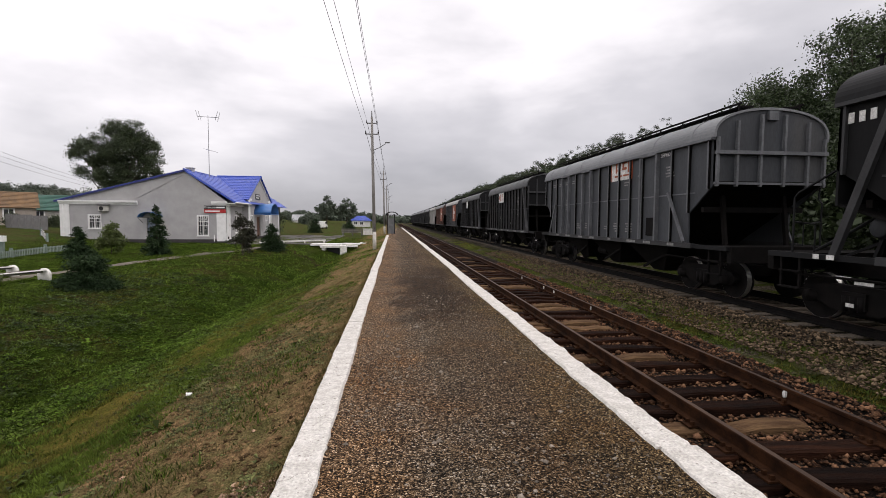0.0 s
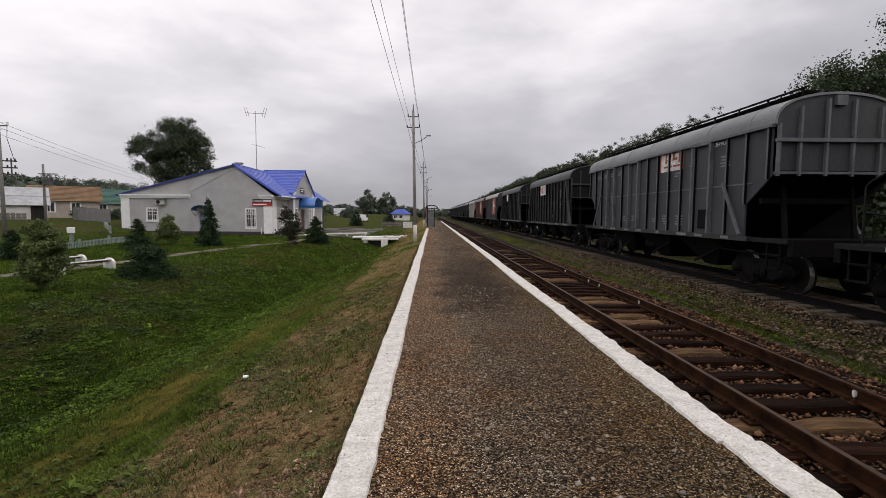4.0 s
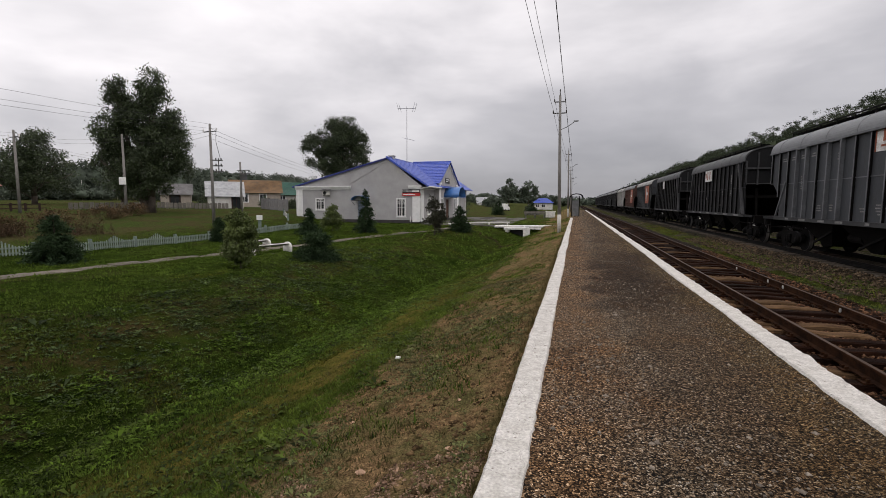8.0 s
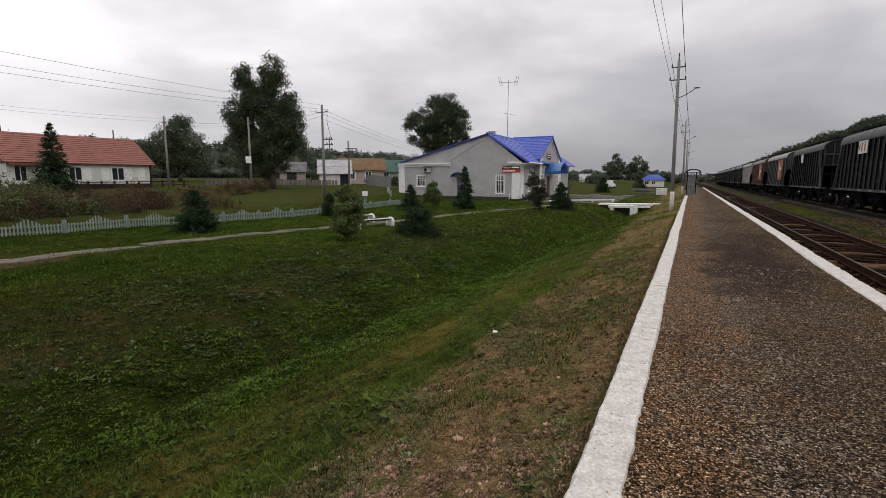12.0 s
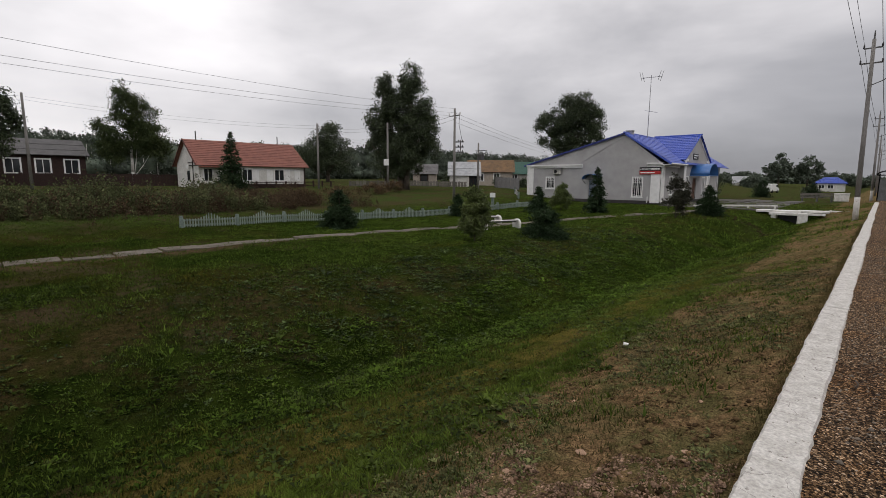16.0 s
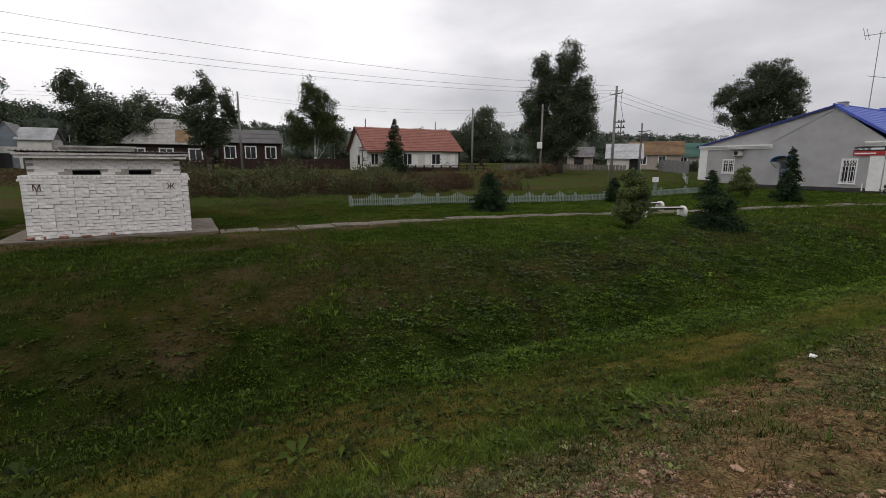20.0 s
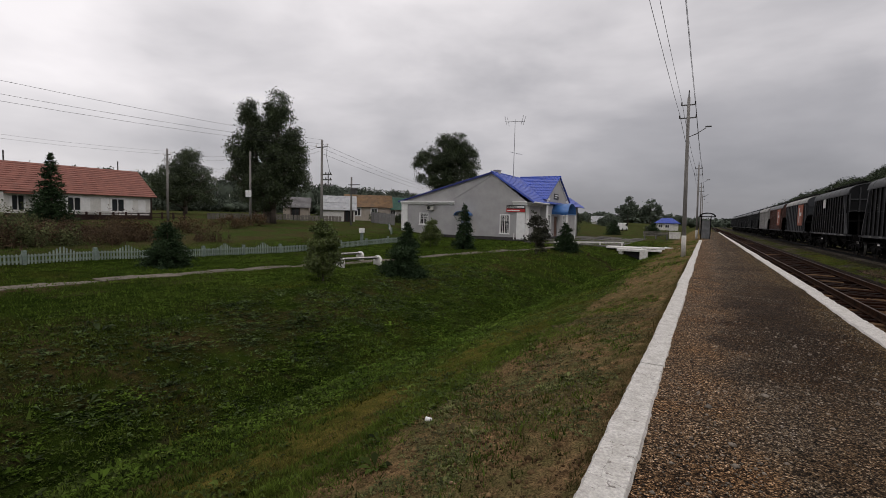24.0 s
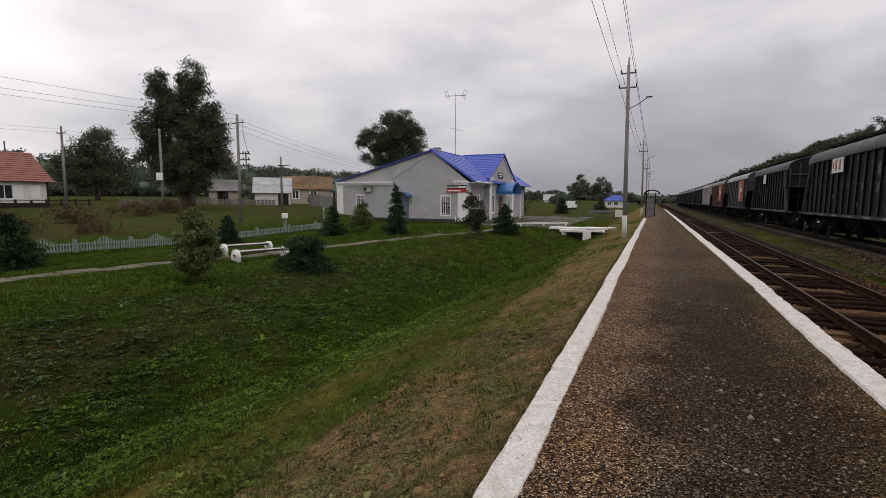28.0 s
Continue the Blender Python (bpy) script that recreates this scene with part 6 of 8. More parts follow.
under(station, "downpipe", B().tube([(SL + 0.25, SY - 0.1, 3.6), (SL + 0.25, SY - 0.1, S0 + 0.3)], 0.05, 8), M_WHITE)
under(station, "soffit", B().span(SR, -15.95, SY - 0.3, 54.9, 3.55, 3.60), M_WHITE)
under(station, "pilaster", B().span(-17.85, SR + 0.05, SY - 0.09, SY - 0.004, S0 + 0.32, 3.35), M_WHITE)
under(station, "pilaster", B().span(SR + 0.004, SR + 0.09, SY - 0.09, SY + 0.95, S0 + 0.32, 3.35), M_WHITE)
under(station, "pilaster", B().span(SL - 0.05, SL + 0.8, SY - 0.09, SY - 0.004, S0 + 0.32, 3.35), M_WHITE)
for x0, x1 in ((SL - 0.1, -25.4), (-18.3, SR + 0.15)):
    under(station, "cornice", B().span(x0, x1, SY - 0.12, SY - 0.003, 3.36, 3.50).span(x0, x1, SY - 0.2, SY - 0.003, 3.50, 3.62).span(x0, x1, SY - 0.28, SY - 0.003, 3.62, 3.76), M_WHITE)
under(station, "cornice", B().span(SR + 0.003, SR + 0.28, SY - 0.12, 55.0, 3.36, 3.52), M_WHITE)
under(station, "gable_moulding", B().bar((-20.8, SY - 0.02, 6.62), (-26.1, SY - 0.02, 3.72), 0.05, 0.10), M_PLASTER)
under(station, "wing_cornice", B().bar((-16.22, 54.8, 4.15), (-16.22, 59.8, 6.96), 0.08, 0.16).bar((-16.22, 64.8, 4.15), (-16.22, 59.8, 6.96), 0.08, 0.16).span(-16.25, -16.15, 55.0, 56.2, 4.1, 4.35).span(-16.25, -16.15, 63.4, 64.6, 4.1, 4.35), M_WHITE)
for y0, y1 in ((55.05, 55.7), (63.9, 64.55)):
    under(station, "pilaster", B().span(-16.247, -16.17, y0, y1, S0 + 0.32, 4.1), M_WHITE)
window_at(station, -19.72, -18.72, 0.32, 2.28, SY, -1, False, True, 1)
window_at(station, -30.05, -28.95, 1.02, 2.30, SY, -1, False, True, 1)
for a, c, lo, hi in side_holes:
    window_at(station, a, c, lo, hi, SR, 1, True, False, 1)
for a, c, lo, hi in wing_holes[1:]:
    window_at(station, a, c, lo, hi, -16.25, 1, True, False, 1)
M_BLUEDOOR = mat("slate_blue_door", (0.16, 0.19, 0.25), (0.13, 0.155, 0.21), 0.6, scale=3, fine=30)
door_f = under(station, "door", B().span(-24.56, -23.49, SY + 0.06, SY + 0.11, S0 + 0.2, 2.06), M_BLUEDOOR, "slate-blue steel side door")
part("handle", B().cyl((-23.62, SY + 0.02, 0.75), (-23.62, SY + 0.02, 0.95), 0.02, 0.02, 8), M_STEEL, door_f)
door_s = under(station, "door", swap(B().span(58.55, 59.24, -16.36, -16.42, S0 + 0.2, 2.26).span(59.26, 59.95, -16.36, -16.42, S0 + 0.2, 2.26)), M_DOOR, "brown double entrance door")
part("handle", B().cyl((-16.33, 59.18, 0.7), (-16.33, 59.18, 1.0), 0.02, 0.02, 8), M_STEEL, door_s)


def barrel(r, n, a0=0.0, a1=math.pi, t=0.03):
    return [(r * math.cos(a0 + (a1 - a0) * k / n), r * math.sin(a0 + (a1 - a0) * k / n)) for k in range(n + 1)] + [((r - t) * math.cos(a1 + (a0 - a1) * k / n), (r - t) * math.sin(a1 + (a0 - a1) * k / n)) for k in range(n + 1)]


can_f = under(station, "canopy", B().prism([(-24.02 + x * 1.0, 2.12 + z * 0.55) for x, z in barrel(0.95, 12)], "y", SY - 1.05, SY - 0.003), M_BLUE_CANOPY, "small blue arched canopy", True)
part("canopy_frame", B().tube([(-24.97 + 0, SY - 1.0, 2.1), (-24.97, SY - 0.01, 1.55)], 0.025, 6).tube([(-23.07, SY - 1.0, 2.1), (-23.07, SY - 0.01, 1.55)], 0.025, 6).span(-24.97, -23.07, SY - 1.04, SY - 0.99, 2.05, 2.11), M_STEEL, can_f)
can_s = under(station, "canopy", B().prism([(59.25 + y * 0.95, 2.62 + z * 0.62) for y, z in barrel(2.0, 14)], "x", -16.247, -14.3), M_BLUE_CANOPY, "blue arched entrance canopy", True)
part("canopy_frame", B().span(-16.24, -14.3, 57.35, 57.41, 2.54, 2.63).span(-16.24, -14.3, 61.09, 61.15, 2.54, 2.63).span(-14.36, -14.3, 57.4, 61.1, 2.54, 2.63), M_BLUE_CANOPY, can_s)
for yy in (57.45, 61.05):
    part("canopy_post", B().cyl((-14.36, yy, ground_z(-14.36, yy) - 0.05), (-14.36, yy, 2.58), 0.06, 0.06, 10), M_WHITE, can_s)
under(station, "porch_step", B().span(-16.25, -13.9, 56.8, 61.7, S0 - 0.1, S0 + 0.18), M_CONCRETE)
under(station, "apron", B().span(SL - 0.5, SR + 0.9, SY - 0.85, SY - 0.075, S0 - 0.2, S0 + 0.05), M_CONCRETE)
under(station, "ledger_pipe", B().cyl((-18.1, SY - 0.07, S0 + 0.3), (-18.1, SY - 0.07, S0 + 0.95), 0.045, 0.045, 8), M_WHITE)
under(station, "chimney", B().span(-21.2, -20.6, 51.2, 51.8, 6.6, 7.22).span(-21.26, -20.54, 51.14, 51.86, 7.2, 7.28), M_PLASTER)

sign = thing("station_sign", (-17.97, SY - 0.03, 2.96), "dark and red station name board with white lettering", "sign")
under(sign, "board", B().span(-19.02, -16.92, SY - 0.135, SY - 0.093, 2.96, 3.33), M_SIGN_DARK)
under(sign, "lower_board", B().span(-19.02, -16.92, SY - 0.135, SY - 0.093, 2.60, 2.955), M_RED)
under(sign, "bracket", B().span(-18.6, -18.5, SY - 0.093, SY - 0.002, 2.65, 3.3), M_STEEL)
under(sign, "bracket", B().span(-17.4, -17.3, SY - 0.093, SY - 0.002, 2.65, 3.3), M_STEEL)
t_ = under(sign, "lettering", B().span(-18.92, -18.0, SY - 0.141, SY - 0.136, 3.1, 3.2), M_WHITE, "white lettering")
t_.data = words("Станция", 0.27, M_WHITE)
t_.data.transform(Matrix.Translation((-18.45, SY - 0.139, 3.145)))
under(sign, "lettering_bar", B().span(-17.86, -17.0, SY - 0.141, SY - 0.1365, 3.07, 3.22), M_WHITE)
under(sign, "lettering_bar", B().span(-18.92, -17.5, SY - 0.141, SY - 0.1365, 2.71, 2.83), M_WHITE)
sign_2 = thing("entrance_sign", (-16.2, 58.9, 4.7), "small dark sign beside the station entrance", "sign")
under(sign_2, "board", B().span(-16.245, -16.19, 58.0, 59.9, 4.35, 5.0), M_SIGN_DARK)
under(sign_2, "lettering_bar", B().span(-16.189, -16.183, 58.15, 59.75, 4.75, 4.87), M_WHITE)
under(sign_2, "lettering_bar", B().span(-16.189, -16.183, 58.15, 59.3, 4.5, 4.6), M_WHITE)

ac = thing("air_conditioner", (-28.5, SY - 0.3, 2.7), "cream air-conditioner unit under a small sheet roof", "air conditioner")
under(ac, "casing", B().span(-28.92, -28.1, SY - 0.42, SY - 0.06, 2.68, 3.22), M_AC, bevel=0.02)
under(ac, "fan_grille", B().cyl((-28.62, SY - 0.425, 2.95), (-28.62, SY - 0.44, 2.95), 0.21, 0.21, 16), M_DARK)
under(ac, "rain_roof", B().slab([(-29.13, SY - 0.62, 3.26), (-27.89, SY - 0.62, 3.26), (-27.89, SY - 0.003, 3.42), (-29.13, SY - 0.003, 3.42)], 0.02), M_STEEL)
under(ac, "bracket", B().span(-28.85, -28.8, SY - 0.42, SY - 0.002, 2.62, 2.68), M_STEEL)
under(ac, "bracket", B().span(-28.22, -28.17, SY - 0.42, SY - 0.002, 2.62, 2.68), M_STEEL)

ant = thing("antenna_mast", (-20.5, 55.5, 6.7), "tall thin roof antenna mast with crossbars", "antenna")
under(ant, "mast", B().cyl((-20.5, 55.5, 6.6), (-20.5, 55.5, 13.6), 0.045, 0.03, 8), M_GALV)
under(ant, "crossbar", B().bar((-21.45, 55.3, 13.35), (-19.55, 55.7, 13.35), 0.05, 0.05), M_GALV)
for xx, yy in ((-21.4, 55.3), (-19.6, 55.7)):
    out = -1 if xx < -20.5 else 1
    el = B().bar((xx - 0.12, yy - 0.3, 13.35), (xx + 0.12, yy + 0.3, 13.35), 0.03, 0.03)
    for q in (-0.2, 0.2):
        el.bar((xx + q * 0.3 - 0.10 * out, yy + q, 12.95), (xx + q * 0.3 + 0.2 * out, yy + q, 14.0), 0.035, 0.035)
    under(ant, "aerial", el, M_GALV)
low = B().bar((-20.9, 55.5, 9.8), (-19.7, 55.6, 9.5), 0.03, 0.03)
for q in range(5):
    low.bar((-20.9 + 0.3 * q, 55.1, 9.8 - 0.075 * q), (-20.9 + 0.3 * q, 56.0, 9.8 - 0.075 * q), 0.02, 0.02)
under(ant, "aerial", low, M_GALV)

# ---- the brick privy ----
TX, TY0, TY1, TZ = -21.7, -4.98, 0.13, -1.1
privy = thing("brick_privy", (-23.6, -2.4, TZ), "whitewashed brick station privy with a corrugated roof", "toilet building")
under(privy, "lower_core", B().span(TX - 4.0, TX - 0.03, TY0 + 0.02, TY1 - 0.02, TZ - 0.1, 1.04), M_MORTAR)
upper = under(privy, "upper_wall", B().span(TX - 3.9, TX - 0.14, TY0 + 0.2, TY1 - 0.2, 1.04, 2.0), M_MORTAR)
ledge = under(privy, "ledge", B().span(TX - 4.1, TX + 0.06, TY0 - 0.08, TY1 + 0.08, 1.05, 1.13).span(TX - 4.05, TX - 0.02, TY0 - 0.05, TY1 + 0.05, 1.13, 1.25), M_BRICK, "projecting whitewashed ledge", False, 0.012)
rb = random.Random(3)
brick_meshes = []
for k in range(6):
    bb = B().box((0, 0, 0), (0.10, 0.422, 0.108))
    bb.v = [(p[0] + rb.gauss(0, 0.003), p[1] + rb.gauss(0, 0.006), p[2] + rb.gauss(0, 0.004)) for p in bb.v]
    brick_meshes.append(make_mesh(bb, M_BRICK, False, 0.006))
half_mesh = make_mesh(B().box((0, 0, 0), (0.10, 0.208, 0.108)), M_BRICK, False, 0.006)
header_mesh = make_mesh(B().box((0, 0, 0), (0.12, 0.118, 0.10)), M_BRICK, False, 0.008)
y = TY0 + 0.02
while y < TY1 - 0.02:
    part("header_brick", header_mesh, None, ledge).matrix_basis = pose(TX - 0.025 + rb.gauss(0, 0.006), y, 1.188 + rb.gauss(0, 0.005), 0, rb.gauss(0, 2.0), rb.gauss(0, 1.5))
    y += 0.13 + abs(rb.gauss(0, 0.012))
wall_p = under(privy, "front_wall", B().span(TX - 0.04, TX - 0.022, TY0, TY1, TZ, 1.045), M_MORTAR)
rows = 18
for r in range(rows):
    z = TZ + 0.07 + (1.05 - TZ) * (r + 0.0) / rows
    y = TY0 + (0.215 if r % 2 == 0 else 0.105)
    if r % 2:
        hb = part("brick", half_mesh, None, wall_p)
        hb.matrix_basis = pose(TX - 0.0 + rb.gauss(0, 0.004), y, z)
        y += 0.105 + 0.215
    while y < TY1 - 0.15:
        cut = rb.random() < 0.22
        for shift in ((-0.106, 0.106) if cut else (0.0,)):
            w = part("brick", half_mesh if cut else rb.choice(brick_meshes), None, wall_p)
            w.matrix_basis = pose(TX + rb.gauss(0, 0.005), y + shift, z + rb.gauss(0, 0.006), rb.gauss(0, 0.8), rb.gauss(0, 2.0), rb.gauss(0, 0.7))
        y += 0.425
    if TY1 - (y - 0.2125) > 0.16:
        hb = part("brick", half_mesh, None, wall_p)
        hb.matrix_basis = pose(TX + rb.gauss(0, 0.004), TY1 - 0.1, z)
for r in range(7):
    z = 1.32 + 0.105 * r
    y = TY0 + 0.42 + (0.2 if r % 2 else 0)
    while y < TY1 - 0.38:
        if not (r in (0, 1) and (-3.75 < y < -2.5 or -2.1 < y < -0.95)):
            w = part("brick", rb.choice(brick_meshes), None, upper)
            w.matrix_basis = pose(TX - 0.178 + rb.gauss(0, 0.003), y, z, 0, rb.gauss(0, 0.8), rb.gauss(0, 0.6))
        y += 0.425
# solid blocks: the slots' unlit depth is only their near-black colour
for y0, y1 in ((-3.50, -2.68), (-1.80, -1.08)):
    under(privy, "vent_slot", B().span(TX - 0.13, TX - 0.095, y0, y1, 1.28, 1.43), M_HOLLOW, "near-black block painted as an unlit ventilation slot")
for y, sgn_ in ((TY0 + 0.0, -1), (TY1 - 0.0, 1)):
    side = under(privy, "flank_wall", B().span(TX - 4.0, TX - 0.05, y - 0.01, y + 0.01, TZ, 1.045), M_BRICK)
eave = under(privy, "eaves_board", B().span(TX - 4.1, TX + 0.16, TY0 - 0.02, TY1 + 0.02, 1.86, 1.95).span(TX - 4.1, TX + 0.22, TY0 - 0.08, TY1 + 0.08, 1.97, 2.05), M_LIME, "whitewashed eaves boards")
cor = B()
n_w = 176
for k in range(n_w):
    ya, yb = TY0 - 0.12 + (TY1 - TY0 + 0.24) * k / n_w, TY0 - 0.12 + (TY1 - TY0 + 0.24) * (k + 1) / n_w
    za, zb = 0.022 * math.sin(k * math.pi / 2.6), 0.022 * math.sin((k + 1) * math.pi / 2.6)
    cor.add([(TX + 0.3, ya, 2.12 + za), (TX + 0.3, yb, 2.12 + zb), (TX - 4.2, yb, 1.98 + zb), (TX - 4.2, ya, 1.98 + za),
             (TX + 0.3, ya, 2.10 + za), (TX + 0.3, yb, 2.10 + zb), (TX - 4.2, yb, 1.96 + zb), (TX - 4.2, ya, 1.96 + za)], [(0, 1, 2, 3), (7, 6, 5, 4), (0, 4, 5, 1), (2, 6, 7, 3)])
under(privy, "corrugated_roof", cor, M_SLATE, "grey corrugated asbestos roof")
under(privy, "rear_roof", B().span(TX - 3.6, TX - 2.6, TY0 + 0.75, TY1 - 1.9, 1.95, 2.30).span(TX - 3.75, TX - 2.45, TY0 + 0.65, TY1 - 1.8, 2.30, 2.37), M_SLATE, "raised slate strip at the back of the roof")
for ch, y in (("М", -4.54), ("Ж", -0.47)):
    le = under(privy, "letter", B().box((0, 0, 0), (0.1, 0.1, 0.1)), M_LETTER, "painted dark red letter")
    le.data = words(ch, 0.31, M_LETTER, 0.006)
    le.data.transform(Matrix.Translation((TX + 0.062, y, 0.81)) @ Matrix.Rotation(radians(90), 4, "Z"))
pad = structure("privy_pad", B().span(TX - 4.6, TX + 0.7, TY0 - 0.8, TY1 + 0.95, TZ - 0.3, TZ + 0.13), M_PATH, "cracked concrete pad round the privy")
rubble = thing("rubble_heap", (TX + 0.25, TY0 + 0.6, TZ + 0.13), "small heap of broken bricks beside the privy wall", "rubble")
for k in range(9):
    part("broken_brick", B().box((0, 0, 0), (rb.uniform(0.1, 0.26), rb.uniform(0.1, 0.3), rb.uniform(0.06, 0.13)), rb.uniform(0, 3)), M_BRICK_RED if k % 3 else M_BRICK, rubble, bevel=0.015).matrix_basis = pose(rb.uniform(-0.08, 0.15), rb.uniform(-0.5, 2.4) if k > 3 else rb.uniform(-0.4, 0.4), 0.05)

# ---- the footpath of concrete slabs, and the forecourt ----
line = [(-21.45, 1.1), (-21.1, 6.0), (-21.2, 12.0), (-20.4, 18.5), (-19.0, 23.5), (-16.9, 30.0), (-14.1, 37.5), (-11.7, 43.0), (-10.2, 46.5)]
path = structure("footpath", B().span(-21.4, -20.9, 5.9, 6.4, -1.3, -1.15), M_CONCRETE, "narrow footpath of weathered concrete slabs")
pts, acc = [], 0.0
for (xa, ya), (xb, yb) in zip(line, line[1:]):
    n = int(math.hypot(xb - xa, yb - ya) / 0.247)
    pts += [(xa + (xb - xa) * k / n, ya + (yb - ya) * k / n) for k in range(n)]
slab_mesh = [make_mesh(B().box((0, 0, 0), (0.98 + 0.02 * k, 1.475, 0.10)), M_PATH, False, 0.015) for k in range(3)]
for k in range(3, len(pts) - 3, 6):
    (xa, ya), (xb, yb) = pts[k - 3], pts[k + 3]
    xm, ym = (xa + xb) / 2, (ya + yb) / 2
    turn = math.degrees(math.atan2(-(xb - xa), yb - ya))
    tilt = math.degrees(math.atan2(ground_z(xb, yb) - ground_z(xa, ya), math.hypot(xb - xa, yb - ya)))
    sl = part("slab", rb.choice(slab_mesh), None, path)
    sl.matrix_basis = pose(xm + rb.gauss(0, 0.012), ym, ground_z(xm, ym) - 0.02 + rb.gauss(0, 0.004), tilt, rb.gauss(0, 0.8), turn + rb.gauss(0, 0.8))
fore = B()
for a in range(9):
    for c in range(6):
        xa, ya = -16.0 + 1.5 * c, 47.2 + 2.6 * a
        z = ground_z(xa + 0.75, ya + 1.3)
        fore.span(xa, xa + 1.47, ya, ya + 2.57, z - 0.15, z + 0.05)
tagged(part("forecourt", fore, M_PAVING), "grey paved forecourt beside the station", "paving", "", "structure")


# ---- benches, fence, posts and small things on the lawn ----
def lawn_bench(x, y, turn, label):
    b = thing("bench", (x, y, ground_z(x, y)), label, "bench", "white benches by the footpath", turn)
    for s in (-1, 1):
        prof = [(0.36 * math.cos(a), 0.30 + 0.30 * math.sin(a)) for a in [math.pi * k / 12 for k in range(13)]] + [(-0.34, 0.0), (0.34, 0.0)]
        e = part("end_block", B().prism(prof, "x", s * 1.15, s * 1.30), M_LIME, b, "whitewashed rounded concrete end", True, 0.02)
        part("emblem", B().box((s * 1.305, 0, 0.33), (0.012, 0.26, 0.07)).box((s * 1.305, -0.1, 0.26), (0.012, 0.06, 0.16)).box((s * 1.305, 0.1, 0.30), (0.012, 0.06, 0.16)), M_PLINTH, e, "dark moulded emblem")
    for k in range(3):
        part("seat_board", B().box((0, -0.16 + 0.16 * k, 0.52), (2.32, 0.14, 0.045)), M_LIME if k == 0 else M_SEAT, b, bevel=0.008)
    part("stretcher", B().box((0, 0, 0.44), (2.3, 0.08, 0.08)), M_GREYWOOD, b)
    return b


lawn_bench(-17.05, 22.95, 72, "whitewashed concrete-ended bench with plank seat")
lawn_bench(-19.6, 24.5, 72, "whitewashed concrete-ended bench with plank seat")
structure("bench_pad", B().box((-18.4, 23.6, ground_z(-18.4, 23.6) - 0.06), (3.4, 3.6, 0.14), radians(-18)), M_CONCRETE, "paved square between the benches")

fence_line = [(-28.3, 8.9), (-27.9, 11.8), (-27.8, 14.7), (-27.3, 17.5), (-27.0, 20.2), (-26.9, 23.0), (-26.6, 25.8), (-26.3, 28.6), (-26.1, 31.6), (-26.0, 34.8), (-26.0, 38.0), (-25.9, 41.0)]
fence = thing("picket_fence", (-28.2, 8.9, ground_z(-28.2, 8.9)), "low faded-green picket fence with scalloped panels", "fence")
post_mesh = make_mesh(B().box((0, 0, 0.30), (0.16, 0.16, 0.72)), M_FENCE, False, 0.012)
picket_meshes = [make_mesh(B().prism([(-0.035, 0.02), (0.035, 0.02), (0.035, h - 0.04), (0, h), (-0.035, h - 0.04)], "y", -0.012, 0.012), M_PICKET) for h in (0.50, 0.56, 0.63, 0.70, 0.78)]
inv = fence.matrix_basis.inverted()
for k, (x, y) in enumerate(fence_line):
    po = part("post", post_mesh, None, fence)
    po.matrix_parent_inverse = inv
    po.matrix_basis = pose(x, y, ground_z(x, y), 0, 0, 5)
    if k + 1 < len(fence_line):
        x2, y2 = fence_line[k + 1]
        z1, z2 = ground_z(x, y), ground_z(x2, y2)
        for h in (0.14, 0.40):
            ra = part("rail", B().bar((x, y, z1 + h), (x2, y2, z2 + h), 0.05, 0.08), M_FENCE, fence)
            ra.matrix_parent_inverse = inv
        n = 21
        if k < 11:
            for q in range(1, n):
                f = q / n
                rise = max(0.0, 1 - abs(f - 0.5) * 4.2) if k < 6 else 0
                pk = part("picket", picket_meshes[int(round(rise * 4))], None, fence)
                pk.matrix_parent_inverse = inv
                pk.matrix_basis = pose(x + (x2 - x) * f + 0.05, y + (y2 - y) * f, z1 + (z2 - z1) * f, 0, rb.gauss(0, 1.2), 90 + rb.gauss(0, 2))
branch = thing("picket_fence", (-31.4, 41.6, ground_z(-31.4, 41.6)), "short striped fence beside the station corner", "fence")
for k in range(10):
    x, y = -30.2 - 0.35 * k, 44.4 + 0.45 * k
    z = ground_z(x, y)
    under(branch, "board", B().box((x, y, z + 0.35), (0.04, 0.22, 0.55), radians(20), ), M_WHITE if k % 2 else M_PLINTH)
under(branch, "rail", B().bar((-30.1, 44.3, ground_z(-30.1, 44.3) + 0.5), (-33.5, 48.6, ground_z(-33.5, 48.6) + 0.5), 0.05, 0.07), M_FENCE)
under(branch, "post", B().box((-30.1, 44.3, ground_z(-30.1, 44.3) + 0.35), (0.14, 0.14, 0.85)), M_FENCE)
under(branch, "post", B().box((-33.5, 48.6, ground_z(-33.5, 48.6) + 0.35), (0.14, 0.14, 0.85)), M_FENCE)

meter = thing("utility_post", (-27.3, 35.8, ground_z(-27.3, 35.8)), "short post with a white meter box", "utility post")
part("post", B().box((0, 0, 0.45), (0.22, 0.2, 1.0)), M_FENCE, meter, bevel=0.015)
part("meter_box", B().box((0, -0.02, 1.14), (0.42, 0.3, 0.42)), M_WHITE, meter, "white steel box", bevel=0.015)

litter = thing("plastic_litter", (-3.2, 7.4, ground_z(-3.2, 7.4)), "crumpled white plastic cup lying on the bank", "litter")
part("cup", B().cyl((-0.035, 0, 0.03), (0.035, 0.014, 0.033), 0.034, 0.027, 12), M_PAPER, litter, smooth=True)
part("cup_rim", B().cyl((-0.043, -0.001, 0.03), (-0.035, 0, 0.03), 0.037, 0.037, 12), M_PAPER, litter)
twig = thing("twig", (-0.32, 5.2, 0.004), "short dark twig lying on the asphalt beside the kerb", "twig")
